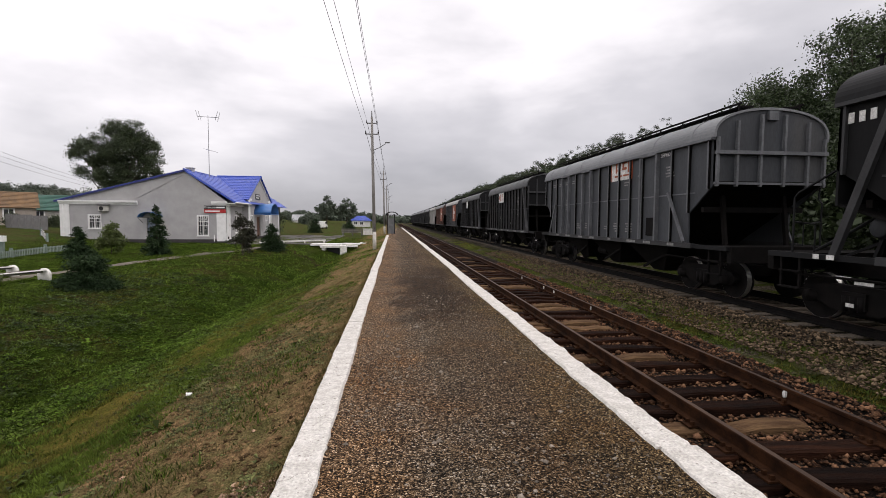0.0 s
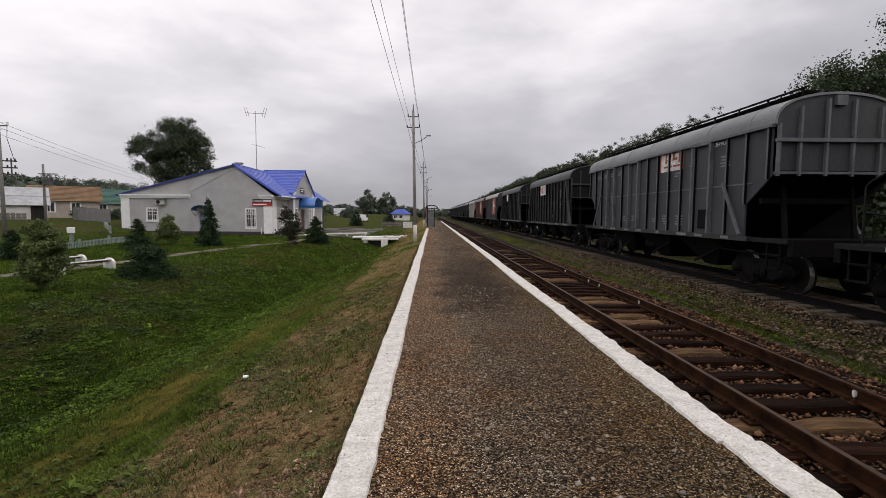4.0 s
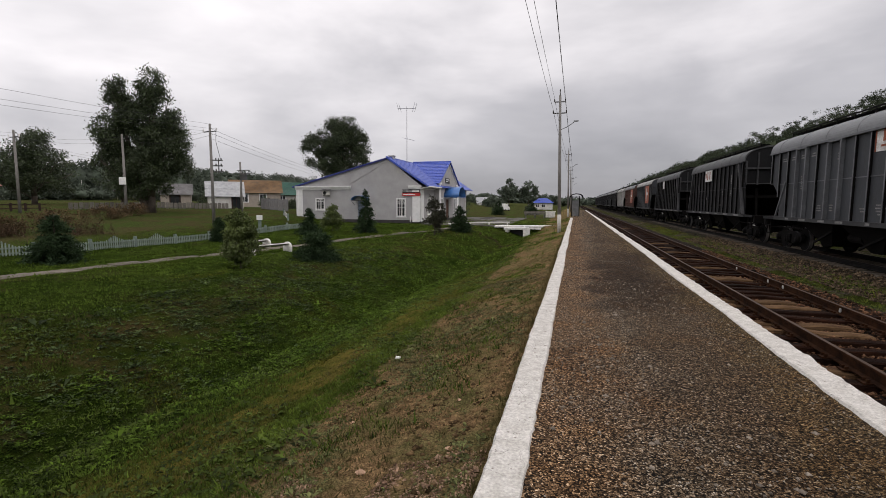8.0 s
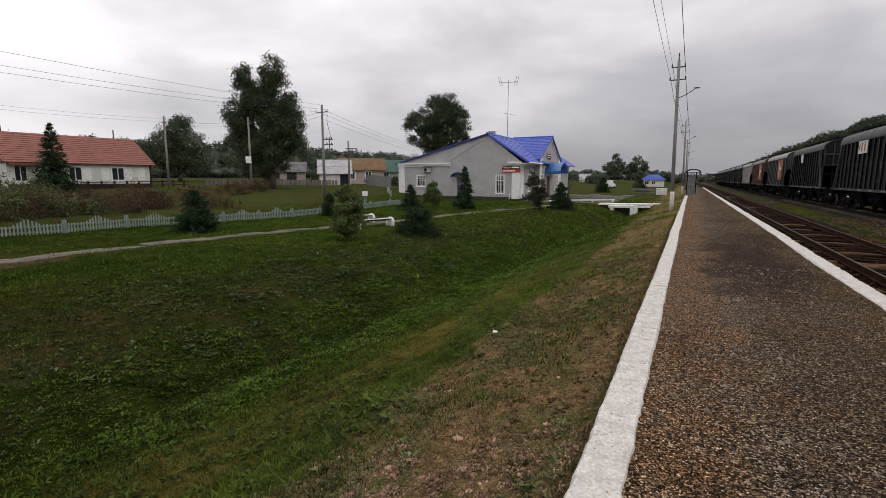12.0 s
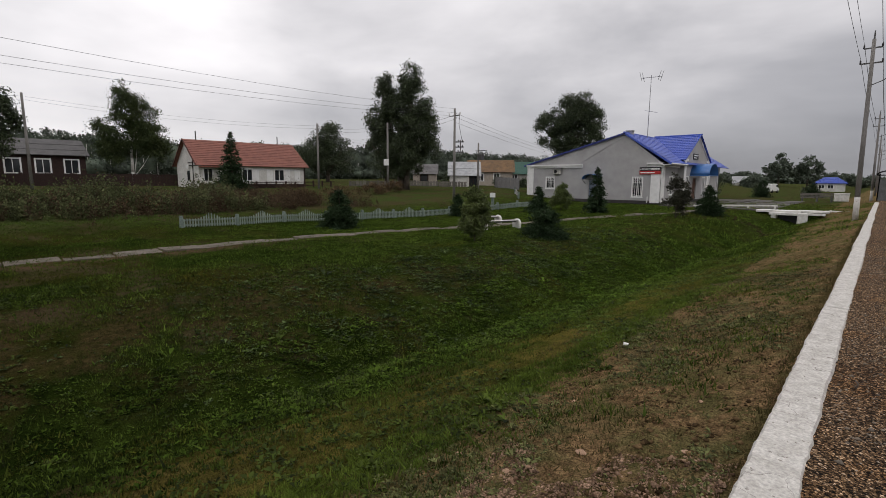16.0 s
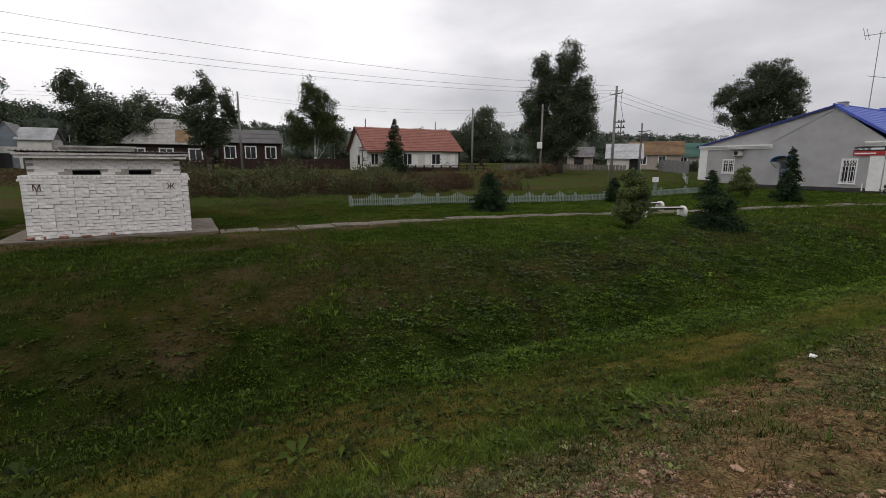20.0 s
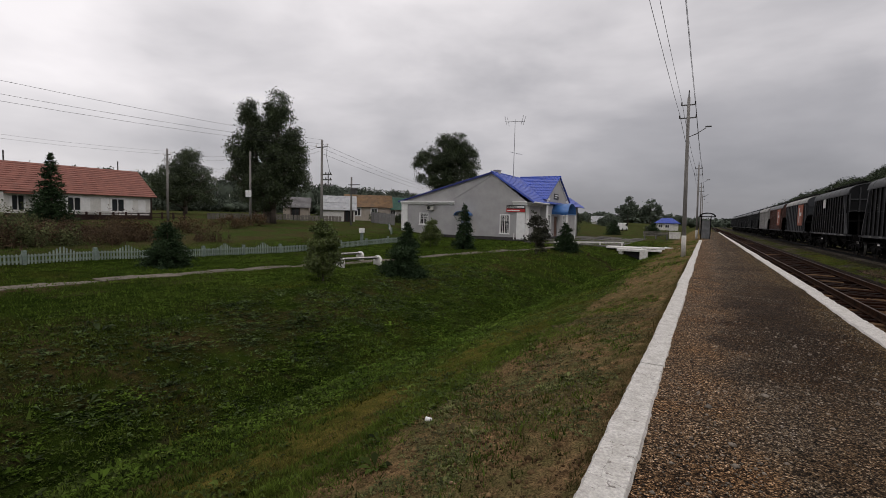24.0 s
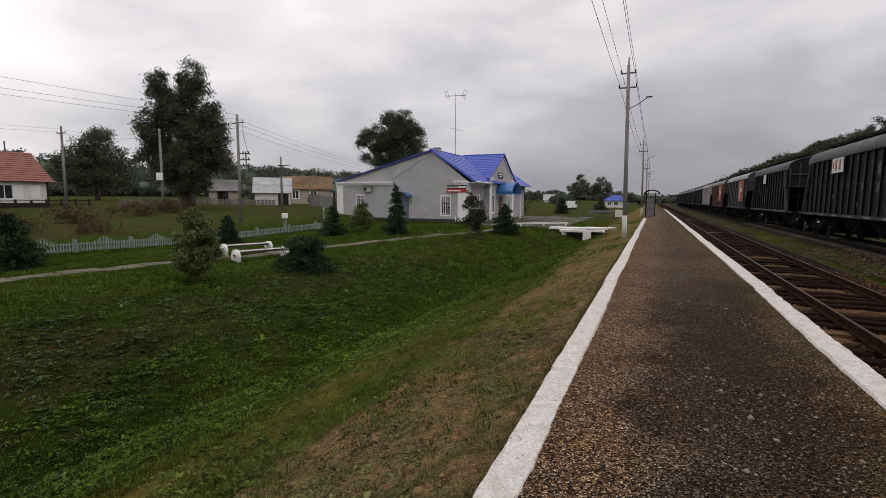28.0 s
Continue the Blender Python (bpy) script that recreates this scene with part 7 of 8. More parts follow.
part("stick", B().tube([(0, -0.11, 0.008), (0.012, 0, 0.014), (-0.008, 0.1, 0.008)], 0.007, 6), M_BARK, twig, smooth=True)
part("side_shoot", B().tube([(0.012, 0, 0.014), (0.05, 0.05, 0.01)], 0.004, 5), M_BARK, twig)
rs = random.Random(12)
for k, (x, y, q) in enumerate([(-1.95, 3.25, 0.055), (-2.35, 2.75, 0.045), (-1.5, 2.5, 0.04), (-1.2, 3.4, 0.035), (-2.7, 4.6, 0.035), (-1.9, 5.6, 0.03), (-2.5, 6.6, 0.03), (-1.4, 4.6, 0.03), (-3.0, 2.9, 0.04), (-2.0, 2.1, 0.05)]):
    q *= 0.72
    st = thing("loose_stone", (x, y, ground_z(x, y) + q * 0.35), "pale stone lying on the bare bank", "stone", "stones on the bank", rs.uniform(0, 360))
    bm_ = B().cyl((0, 0, -q * 0.5), (0, 0, 0), q * 0.8, q * 1.15, 8).cyl((0, 0, 0), (0, 0, q * 0.55), q * 1.15, q * 0.5, 8)
    bm_.v = [(a * rs.uniform(0.8, 1.25), b * rs.uniform(0.7, 1.05), c * rs.uniform(0.8, 1.15)) for a, b, c in bm_.v]
    part("stone_body", bm_, M_BANKSTONE, st)
culv = thing("culvert_head", (-5.2, 46.2, ground_z(-5.2, 46.2)), "whitewashed broken concrete culvert slabs over the ditch", "culvert")


def broken_slab(x0, x1, y0, y1, z0, z1, seed):
    """A slab with a ragged broken outline."""
    r = random.Random(seed)
    top = [(x0 + (x1 - x0) * k / 6, y0 + r.uniform(-0.16, 0.16)) for k in range(7)]
    back = [(x1 + r.uniform(-0.1, 0.1) - (x1 - x0) * k / 6, y1 + r.uniform(-0.12, 0.12)) for k in range(7)]
    return B().prism(top + back, "z", z0, z1)


under(culv, "deck_slab", broken_slab(-7.9, -5.0, 46.3, 47.9, -0.56, -0.40, 1), M_LIME)
under(culv, "deck_slab", broken_slab(-5.2, -3.2, 46.9, 48.3, -0.52, -0.38, 2), M_LIME)
under(culv, "deck_slab", broken_slab(-3.3, -1.9, 47.4, 49.0, -0.46, -0.34, 3), M_LIME)
under(culv, "edge_beam", broken_slab(-6.9, -4.6, 45.7, 46.2, -0.72, -0.54, 4), M_LIME)
under(culv, "edge_beam", broken_slab(-4.5, -3.4, 46.2, 46.8, -0.70, -0.55, 5), M_LIME)
under(culv, "abutment", B().box((-4.72, 45.75, -0.98), (0.62, 0.7, 0.95), radians(10)), M_LIME, bevel=0.03)
under(culv, "abutment", B().box((-6.55, 46.1, -0.95), (0.35, 0.8, 0.8), radians(-8)), M_LIME, bevel=0.03)
# solid block: the shade inside the mouth is put into its dark colour
under(culv, "mouth", B().box((-5.7, 46.5, -1.05), (1.5, 0.7, 0.8)), M_DARK, "dark block with the culvert mouth's shade in its colour")

far_bench = thing("long_bench", (-6.0, 71.5, ground_z(-6, 71.5)), "long slatted wooden bench on the grass", "bench", rz=15)
for k in range(4):
    part("slat", B().box((0, -0.2 + 0.13 * k, 0.5), (3.2, 0.1, 0.05)), M_GREYWOOD, far_bench)
for k in range(3):
    part("back_slat", B().box((0, 0.32, 0.68 + 0.16 * k), (3.2, 0.05, 0.11)), M_GREYWOOD, far_bench)
for xx in (-1.4, 0, 1.4):
    part("leg", B().box((xx, 0.05, 0.3), (0.1, 0.5, 0.62)).box((xx, 0.36, 0.7), (0.08, 0.08, 0.75)), M_STEEL, far_bench)
urn = thing("concrete_block", (-3.9, 74.5, ground_z(-3.9, 74.5)), "white concrete block beside the bench", "concrete block")
part("block", B().box((0, 0, 0.42), (1.4, 0.7, 0.9)), M_LIME, urn, bevel=0.04)
part("cap", B().box((0, 0, 0.91), (1.5, 0.8, 0.1)), M_LIME, urn, bevel=0.02)
rail_y = thing("white_guard_rail", (-8.5, 51, ground_z(-8.5, 51)), "low white rail along the forecourt edge", "rail")
under(rail_y, "rail", B().bar((-12.6, 46.0, ground_z(-12.6, 46) + 0.3), (-6.9, 49.6, ground_z(-6.9, 49.6) + 0.35), 0.1, 0.12), M_LIME)
for f in (0.03, 0.35, 0.66, 0.97):
    x, y = -12.6 + 5.7 * f, 46 + 3.6 * f
    under(rail_y, "post", B().box((x, y, ground_z(x, y) + 0.12), (0.12, 0.12, 0.4)), M_LIME)

shelter = thing("platform_shelter", (-0.25, 68.6, 0), "small grey platform shelter with a dark curved roof", "shelter")
part("back_panel", B().box((-0.42, 0.5, 1.15), (0.06, 2.3, 2.2)), M_SHELTER, shelter)
part("end_panel", B().box((0.05, -0.62, 1.15), (0.9, 0.06, 2.2)), M_SHELTER, shelter)
part("end_panel", B().box((0.05, 1.62, 1.15), (0.9, 0.06, 2.2)), M_SHELTER, shelter)
for xx in (-0.46, 0.54):
    for yy in (-0.68, 1.68):
        part("post", B().cyl((xx, yy, 0), (xx, yy, 2.85), 0.05, 0.05, 8), M_UNDER, shelter)
part("roof", B().prism([(0.16 + x * 0.86, 2.72 + z * 0.46) for x, z in barrel(1.05, 12, 0, math.pi, 0.16)], "y", -1.0, 2.0), M_UNDER, shelter, "dark curved roof")
for yy in (-1.0, 1.96):
    part("roof_tie", B().box((0.16, yy, 2.72), (1.8, 0.05, 0.07)), M_UNDER, shelter)
part("seat", B().box((-0.15, 0.5, 0.45), (0.4, 2.0, 0.05)), M_GREYWOOD, shelter)


# ---- poles and wires ----
LEAN = -0.18


def platform_pole(x, y, top, label, lamp=True, white=True):
    z = -0.12
    p = thing("utility_pole", (x, y, z), label, "utility pole", "poles along the platform")
    part("shaft", B().cyl((0, 0, -0.3), (LEAN, 0, top - z), 0.135, 0.085, 10), M_POLE, p, smooth=True)
    if white:
        part("painted_foot", B().cyl((0, 0, -0.2), (-0.02, 0, 1.15), 0.141, 0.136, 10), M_KERB, p, "whitewashed foot", True)
    for h, w in ((-0.45, 0.38), (-1.25, 0.46)):
        arm = part("crossarm", B().bar((LEAN - w, 0, top - z + h), (LEAN + w, 0, top - z + h), 0.06, 0.07), M_STEEL, p)
        for s in (-1, 1):
            part("insulator", B().cyl((LEAN + s * w, 0, top - z + h), (LEAN + s * w, 0, top - z + h + 0.2), 0.045, 0.035, 8), M_PLINTH, arm)
    part("spike", B().cyl((LEAN, 0, top - z - 0.1), (LEAN, 0, top - z + 0.45), 0.05, 0.03, 6), M_STEEL, p)
    if lamp:
        part("lamp_arm", B().tube([(-0.13, 0, top - z - 2.45), (0.35, 0, top - z - 2.25), (0.85, -0.15, top - z - 1.95)], 0.024, 6), M_STEEL, p)
        part("lamp", B().box((0.98, -0.17, top - z - 1.88), (0.36, 0.16, 0.08), 0), M_SHELTER, p, bevel=0.03)
    return p


POLES = [(-1.33, 35.6, 9.6), (-1.2, 71.0, 9.3), (-1.2, 104, 9.2), (-1.2, 138, 9.2), (-1.25, -6.5, 9.6)]
for k, (x, y, top) in enumerate(POLES):
    platform_pole(x, y, top, "tall concrete pole with crossarms, lamp and whitewashed foot", True, k in (0, 1))


def wire(p, q, sag, r=0.012, name="overhead_wire", n=14):
    pts = [Vector(p).lerp(Vector(q), k / n) - Vector((0, 0, 4 * sag * (k / n) * (1 - k / n))) for k in range(n + 1)]
    return tagged(part(name, B().tube(pts, r, 4), M_WIRE), "thin dark overhead wire sagging between poles", "wire", "overhead wires")


order = [POLES[4], POLES[0], POLES[1], POLES[2], POLES[3]]
for (xa, ya, ta), (xb, yb, tb) in zip(order, order[1:]):
    for h, w in ((-0.22, -0.38), (-0.22, 0.38), (-1.02, -0.46), (-1.02, 0.46)):
        wire((xa + LEAN + w, ya, ta + h), (xb + LEAN + w, yb, tb + h), 0.35, 0.010 if ya < 30 else 0.014)


def field_pole(x, y, top, label, box_at=None, arm=True, white_foot=0.0):
    z = ground_z(x, y)
    p = thing("utility_pole", (x, y, z), label, "utility pole", "poles of the village line")
    part("shaft", B().cyl((0, 0, -0.3), (0, 0, top - z), 0.15, 0.10, 9), M_POLE, p, smooth=True)
    if arm:
        a = part("crossarm", B().bar((-0.75, 0.1, top - z - 0.7), (0.75, -0.1, top - z - 0.7), 0.07, 0.08), M_STEEL, p)
        for s in (-1, 1):
            part("insulator", B().cyl((s * 0.72, 0, top - z - 0.7), (s * 0.72, 0, top - z - 0.42), 0.06, 0.05, 8), M_WHITE, a)
    if box_at:
        part("switch_box", B().box((0.0, -0.25, box_at - z), (0.6, 0.3, 0.75)), M_WHITE, p, "pale steel box", bevel=0.02)
    return p


pB = field_pole(-32.3, 35.9, 8.9, "concrete village pole with crossarm and transformer rack")
for h in (4.75, 5.25, 5.75):
    rack = part("rack", B().bar((-0.1, -0.05, h), (0.85, 0.45, h), 0.08, 0.10), M_STEEL, pB, "steel insulator rack")
    for q in (0.35, 0.75):
        part("insulator", B().cyl((q, q * 0.5, h), (q, q * 0.5, h + 0.2), 0.06, 0.05, 8), M_PLINTH, rack)
part("rack_upright", B().bar((0.55, 0.28, 4.6), (0.55, 0.28, 5.95), 0.07, 0.07), M_STEEL, pB)
part("jumper", B().tube([(0.7, -0.05, 8.6), (0.5, 0.1, 7.4), (0.7, 0.35, 5.9)], 0.02, 5), M_WIRE, pB)
pT = field_pole(-38.9, 48.0, 6.6, "shorter pole of the transformer rack", None, False)
part("rack_frame", B().box((0.4, 0, 4.6), (1.6, 0.3, 0.08)).box((0.4, 0, 5.0), (1.6, 0.3, 0.08)), M_STEEL, pT)
part("transformer", B().box((0.4, 0, 4.2), (0.7, 0.5, 0.7)), M_STEEL, pT, bevel=0.03)
field_pole(-44.4, 37.5, 8.6, "concrete pole with a pale box", 3.95, False)
field_pole(-54.0, 34.0, 8.9, "concrete pole with a steel cap before the red-roofed house", None, True)
field_pole(-60.4, 6.4, 9.7, "plain concrete pole on the waste ground", None, False)
field_pole(-31.2, -22, 9.0, "concrete village pole with crossarm")
for s, h in ((-0.72, -0.55), (0.72, -0.45), (0.2, 0.8)):
    wire((-32.3 + s, 35.9, 8.9 + min(h, 0) - 0.05), (-31.2 + s, -22, 9.0 + h), 1.1, 0.010)
for a, b_ in (((-54.0, 34.0, 8.6), (-44.4, 37.5, 8.4)), ((-44.4, 37.5, 8.4), (-32.3, 35.9, 8.3)), ((-54.0, 34.0, 8.6), (-60.4, 6.4, 9.4)), ((-60.4, 6.4, 9.4), (-62, -28, 8.6)), ((-54, 34, 8.2), (-70, 62, 8.4))):
    wire(a, b_, 0.5, 0.010)
    wire((a[0] + 0.3, a[1], a[2] - 0.35), (b_[0] + 0.3, b_[1], b_[2] - 0.35), 0.55, 0.010)
for h in (8.5, 8.1, 7.6):
    wire((-32.3, 35.9, h), (-62, 140, h + 0.6), 1.6, 0.012)


# ---- trees and shrubs ----
def tree(name, x, y, blobs, label, leaf_mat, bark=None, twigs=260, per=16, spread=0.28, leaf=0.10, trunk=0.22, seed=1, limbs=14, category="tree", stems=1, group="", z=None):
    """A tapered trunk, limbs reaching into the crown, and a crown of many leaves in uneven clumps; blobs are (dx, dy, z, rx, ry, rz)."""
    g = np.random.default_rng(seed)
    z = ground_z(x, y) if z is None else z
    t = thing(name, (x, y, z - 0.05), label, category, group)
    vol = np.array([b[3] * b[4] * b[5] for b in blobs]) ** 0.7
    centres = []
    for b, share in zip(blobs, vol / vol.sum()):
        n = max(4, int(twigs * share))
        # boughs through the crown, twig ends rounding each of them
        m = max(8, n // 6)
        d = g.normal(0, 1, (m, 3))
        d /= np.linalg.norm(d, axis=1, keepdims=True)
        bough = np.array(b[:3]) + d * g.uniform(0.06, 0.96, (m, 1)) ** 0.5 * np.array(b[3:6])
        size = g.uniform(0.10, 0.25, m) * min(b[3:6])
        k = g.integers(0, m, n)
        d = g.normal(0, 1, (n, 3))
        d /= np.linalg.norm(d, axis=1, keepdims=True)
        centres.append(bough[k] + d * (size[k] * g.uniform(0.2, 1, n) ** 0.4)[:, None] * np.array([1, 1, 0.75]))
    centres = np.concatenate(centres)
    lv, lf = leaf_cloud(centres, int(per * 1.25), spread * 0.85, leaf * 0.8, g)
    wood = B()
    top = max(b[2] for b in blobs)
    for s in range(stems):
        bx, by = blobs[s][0] * 0.85, blobs[s][1] * 0.85
        ht = blobs[s][2] + blobs[s][5] * 0.75
        prev, pr = Vector((bx * 0.15, by * 0.15, 0)), trunk
        segs = 7
        for k in range(1, segs + 1):
            f = k / segs
            nxt = Vector((bx * min(1, 0.15 + f), by * min(1, 0.15 + f), ht * f)) + Vector((g.normal(0, 0.04), g.normal(0, 0.04), 0)) * ht * 0.12
            wood.cyl(prev, nxt, pr, trunk * (1 - 0.85 * f), 8)
            prev, pr = nxt, trunk * (1 - 0.85 * f)
    wood_ob = part("trunk", wood, bark or M_BARK, t, smooth=True)
    for k in range(limbs):
        c = Vector(centres[int(g.integers(len(centres)))])
        f = g.uniform(0.18, 0.6)
        st = Vector((0, 0, max(0.5, c.z * f)))
        mid = st.lerp(c, 0.5) + Vector((0, 0, -0.05 * (c - st).length))
        part("limb", B().cyl(st, mid, trunk * 0.32, trunk * 0.2, 6).cyl(mid, c, trunk * 0.2, trunk * 0.06, 6), bark or M_BARK, t, smooth=True)
    part("crown", raw_mesh(lv, lf, leaf_mat), None, t)
    return t


def spruce(x, y, h, r, label, seed, dense=1.0, name="spruce_tree", leaf_mat=None, lean=0.0, taper=0.68):
    """A conifer: a straight stem, whorls of drooping boughs, and needle sprays along them."""
    g = np.random.default_rng(seed)
    z = ground_z(x, y)
    t = thing(name, (x, y, z - 0.04), label, "conifer", "young conifers on the lawn" if h < 5 else "")
    part("trunk", B().cyl((0, 0, 0), (lean, 0, h), 0.02 * h + 0.02, 0.012, 8), M_BARK, t, smooth=True)
    V, F, wood = [], [], B()
    whorls = int(15 + 3 * h)
    off = 0
    for k in range(whorls):
        f = (k + g.uniform(0, 0.7)) / whorls
        zc = h * (0.03 + 0.95 * f)
        reach = r * 1.15 * (1 - f) ** taper * g.uniform(0.8, 1.15) + 0.05
        for q in range(int(7 + 5 * (1 - f))):
            a = g.uniform(0, 6.28)
            rr = reach * g.uniform(0.65, 1.1)
            tip = np.array([math.cos(a) * rr, math.sin(a) * rr, zc + (0.10 if f > 0.6 else -0.16) * rr])
            n = max(6, int(26 * rr * dense / max(0.4, 0.2 * h)))
            u = g.uniform(0.15, 1, n)[:, None]
            p = np.array([lean * f, 0, zc]) * (1 - u) + tip * u + g.normal(0, 0.035 * (1 + rr), (n, 3))
            d = tip - np.array([0, 0, zc])
            d = d / np.linalg.norm(d)
            dirs = d + g.normal(0, 0.75, (n, 3))
            dirs /= np.linalg.norm(dirs, axis=1, keepdims=True)
            ln = (0.07 + 0.030 * h) * g.uniform(0.6, 1.3, (n, 1))
            sd = np.cross(dirs, g.normal(0, 1, (n, 3)))
            sd /= np.linalg.norm(sd, axis=1, keepdims=True)
            w = ln * 0.22
            V.append(np.stack([p - sd * w, p + dirs * ln, p + sd * w], 1).reshape(-1, 3))
            F.append(np.arange(3 * n).reshape(-1, 3) + off)
            off += 3 * n
    part("crown", raw_mesh(np.concatenate(V), np.concatenate(F), leaf_mat or M_NEEDLE), None, t)
    return t


spruce(-24.1, 16.3, 2.35, 1.25, "bushy young spruce beside the picket fence", 51, 1.3)
spruce(-13.35, 21.75, 1.45, 1.15, "broad low pine shrub on the lawn", 52, 2.0, "pine_shrub", None, 0.0, 0.36)
spruce(-24.7, 27.8, 1.85, 0.62, "dark columnar young spruce behind the path", 53, 1.2)
spruce(-21.6, 34.6, 2.3, 1.0, "dark young spruce near the station", 54, 1.2, taper=0.85)
spruce(-17.5, 36.8, 3.7, 0.92, "slender spruce before the station wall", 55, 1.2, taper=0.85)
spruce(-10.1, 40.5, 2.35, 1.15, "dark young spruce by the forecourt", 56, 1.2, taper=0.85)
spruce(-57.0, 24.2, 6.9, 2.0, "tall garden spruce before the red-roofed house", 57, 1.0, taper=0.92)
spruce(-7.8, 88.0, 2.4, 1.2, "dark young conifer beyond the station", 58, 0.8)
spruce(-13.5, 84.0, 2.6, 1.4, "dark young conifer beyond the station", 59, 0.8)
tree("leafy_shrub", -14.65, 17.5, [(0, 0, 0.9, 0.85, 0.85, 0.7), (0.1, 0, 1.6, 0.7, 0.7, 0.65), (-0.15, 0.1, 2.2, 0.4, 0.4, 0.5), (0.35, 0.1, 2.0, 0.25, 0.25, 0.5)], "young leafy shrub on the lawn", M_LEAF_BUSH, None, 850, 16, 0.10, 0.058, 0.03, 61, 9, "shrub")
tree("leafy_shrub", -21.3, 37.9, [(0, 0, 1.0, 0.95, 0.95, 0.75), (0, 0, 1.8, 0.6, 0.6, 0.5)], "yellow-green leafy bush before the station", M_LEAF_BUSH, None, 340, 15, 0.16, 0.08, 0.035, 62, 9, "shrub")
tree("leafy_shrub", -11.15, 36.2, [(0, 0, 1.1, 0.95, 0.95, 0.9), (0.1, 0, 2.1, 0.7, 0.7, 0.8), (-0.2, 0, 2.8, 0.3, 0.3, 0.5)], "dense dark bush near the station corner", M_DARKBUSH, None, 240, 16, 0.16, 0.08, 0.05, 63, 9, "shrub")
M_RUSSET = mat("russet_scrub", (0.10, 0.062, 0.034), (0.075, 0.056, 0.03), 0.85, scale=1, fine=3, island=0.5, bump=0, spec=0.1)
for k, (x, y, r, hh) in enumerate([(-36.0, 20.5, 1.7, 1.1), (-38.5, 25.8, 1.5, 1.2), (-41.0, 32.0, 1.5, 1.3), (-42.8, 36.2, 1.5, 1.5), (-35.0, 14.0, 1.8, 1.0), (-34.4, 8.0, 1.6, 1.0)]):
    tree("scrub_bush", x, y, [(0, 0, hh * 0.5, r, r, hh * 0.5), (r * 0.6, r * 0.3, hh * 0.45, r * 0.7, r * 0.7, hh * 0.45)], "low russet scrub bush on the rough grass", M_RUSSET, None, 150, 12, 0.22, 0.075, 0.02, 70 + k, 6, "shrub", 1, "scrub bushes")

tree("poplar_tree", -45.6, 41.5, [(-2.5, -1.3, 9.2, 1.7, 1.7, 3.6), (0.8, 0.4, 9.6, 2.2, 2.2, 4.0), (-0.9, -0.45, 10.4, 1.5, 1.5, 3.0), (-0.4, -0.2, 4.6, 3.3, 3.3, 3.4), (2.3, 1.2, 6.4, 2.0, 2.0, 3.0), (-3.3, -1.7, 6.4, 1.6, 1.6, 2.4), (-4.3, -2.2, 8.9, 0.6, 0.6, 1.3), (-2.2, -1.1, 12.9, 1.0, 1.0, 2.0), (0.5, 0.3, 13.5, 1.3, 1.3, 2.2), (2.4, 1.2, 9.6, 1.0, 1.0, 2.0)],
     "tall twin-topped poplar with dense dark leaves", M_LEAF, None, 3000, 24, 0.40, 0.125, 0.42, 81, 26, "tree", 2)
tree("birch_tree", -74.5, 18.6, [(0, -0.4, 10.6, 1.9, 1.9, 3.2), (0.6, 1.4, 8.6, 1.6, 1.9, 2.8), (0.8, 2.4, 5.6, 2.0, 2.0, 2.8), (-0.8, -2.3, 6.6, 1.7, 1.7, 2.6), (-0.6, -1.8, 4.4, 1.7, 1.9, 1.9), (0, 0.4, 6.2, 1.8, 1.8, 2.6)], "white-stemmed birch with drooping leaves", M_LEAF_B, M_BIRCH, 1800, 20, 0.40, 0.12, 0.22, 82, 7)
tree("garden_tree", -61.2, 3.0, [(0, 0, 4.9, 2.2, 2.7, 2.3), (-1.2, -2.2, 7.3, 0.7, 0.7, 1.9), (-0.6, -1.2, 8.4, 0.7, 0.7, 2.0), (0, -0.1, 8.8, 0.7, 0.7, 2.1), (0.5, 0.9, 8.5, 0.65, 0.65, 2.0), (1.0, 1.9, 7.6, 0.7, 0.7, 1.9), (-0.3, 2.5, 6.4, 0.7, 0.7, 1.5)], "dark garden tree with upswept spiky branches", M_LEAF, None, 1000, 20, 0.34, 0.12, 0.3, 83, 18)
tree("poplar_tree", -47.6, 88.5, [(0, 0, 13.4, 4.4, 4.4, 3.6), (-3.9, -1.9, 12.4, 2.8, 2.8, 2.6), (-3.2, -1.5, 9.2, 2.8, 2.8, 2.6), (3.6, 1.7, 10.4, 3.0, 3.0, 3.4), (0.8, 0.4, 15.9, 3.6, 3.6, 2.5), (3.2, 1.5, 14.2, 2.4, 2.4, 2.2), (0, 0, 9.4, 3.2, 3.2, 3.0), (-0.6, 0, 6.4, 3.2, 3.2, 2.6)], "broad old poplar behind the station", M_LEAF, None, 2300, 24, 0.5, 0.15, 0.5, 84, 22)
tree("garden_tree", -76.5, -10.5, [(0, 0.8, 6.6, 3.4, 3.6, 4.2), (0, -0.4, 9.8, 2.0, 2.2, 2.0), (1, 4.2, 5.2, 3.2, 3.4, 3.2)], "broad dark tree behind the privy", M_LEAF, None, 1300, 20, 0.45, 0.15, 0.4, 85, 16)
tree("garden_tree", -82, -3.0, [(0, 0, 7.0, 4.4, 4.4, 3.6), (0, 2.4, 5.0, 3.2, 3.2, 2.8)], "broad dark tree beside the grey-roofed house", M_LEAF, None, 800, 18, 0.45, 0.16, 0.4, 86, 12)
tree("garden_tree", -88, -25.0, [(0, 0, 9.0, 4.8, 4.8, 5.5), (0, 4, 6, 3.5, 3.5, 3.5)], "tall dark tree at the village edge", M_LEAF, None, 800, 18, 0.5, 0.17, 0.4, 87, 12)
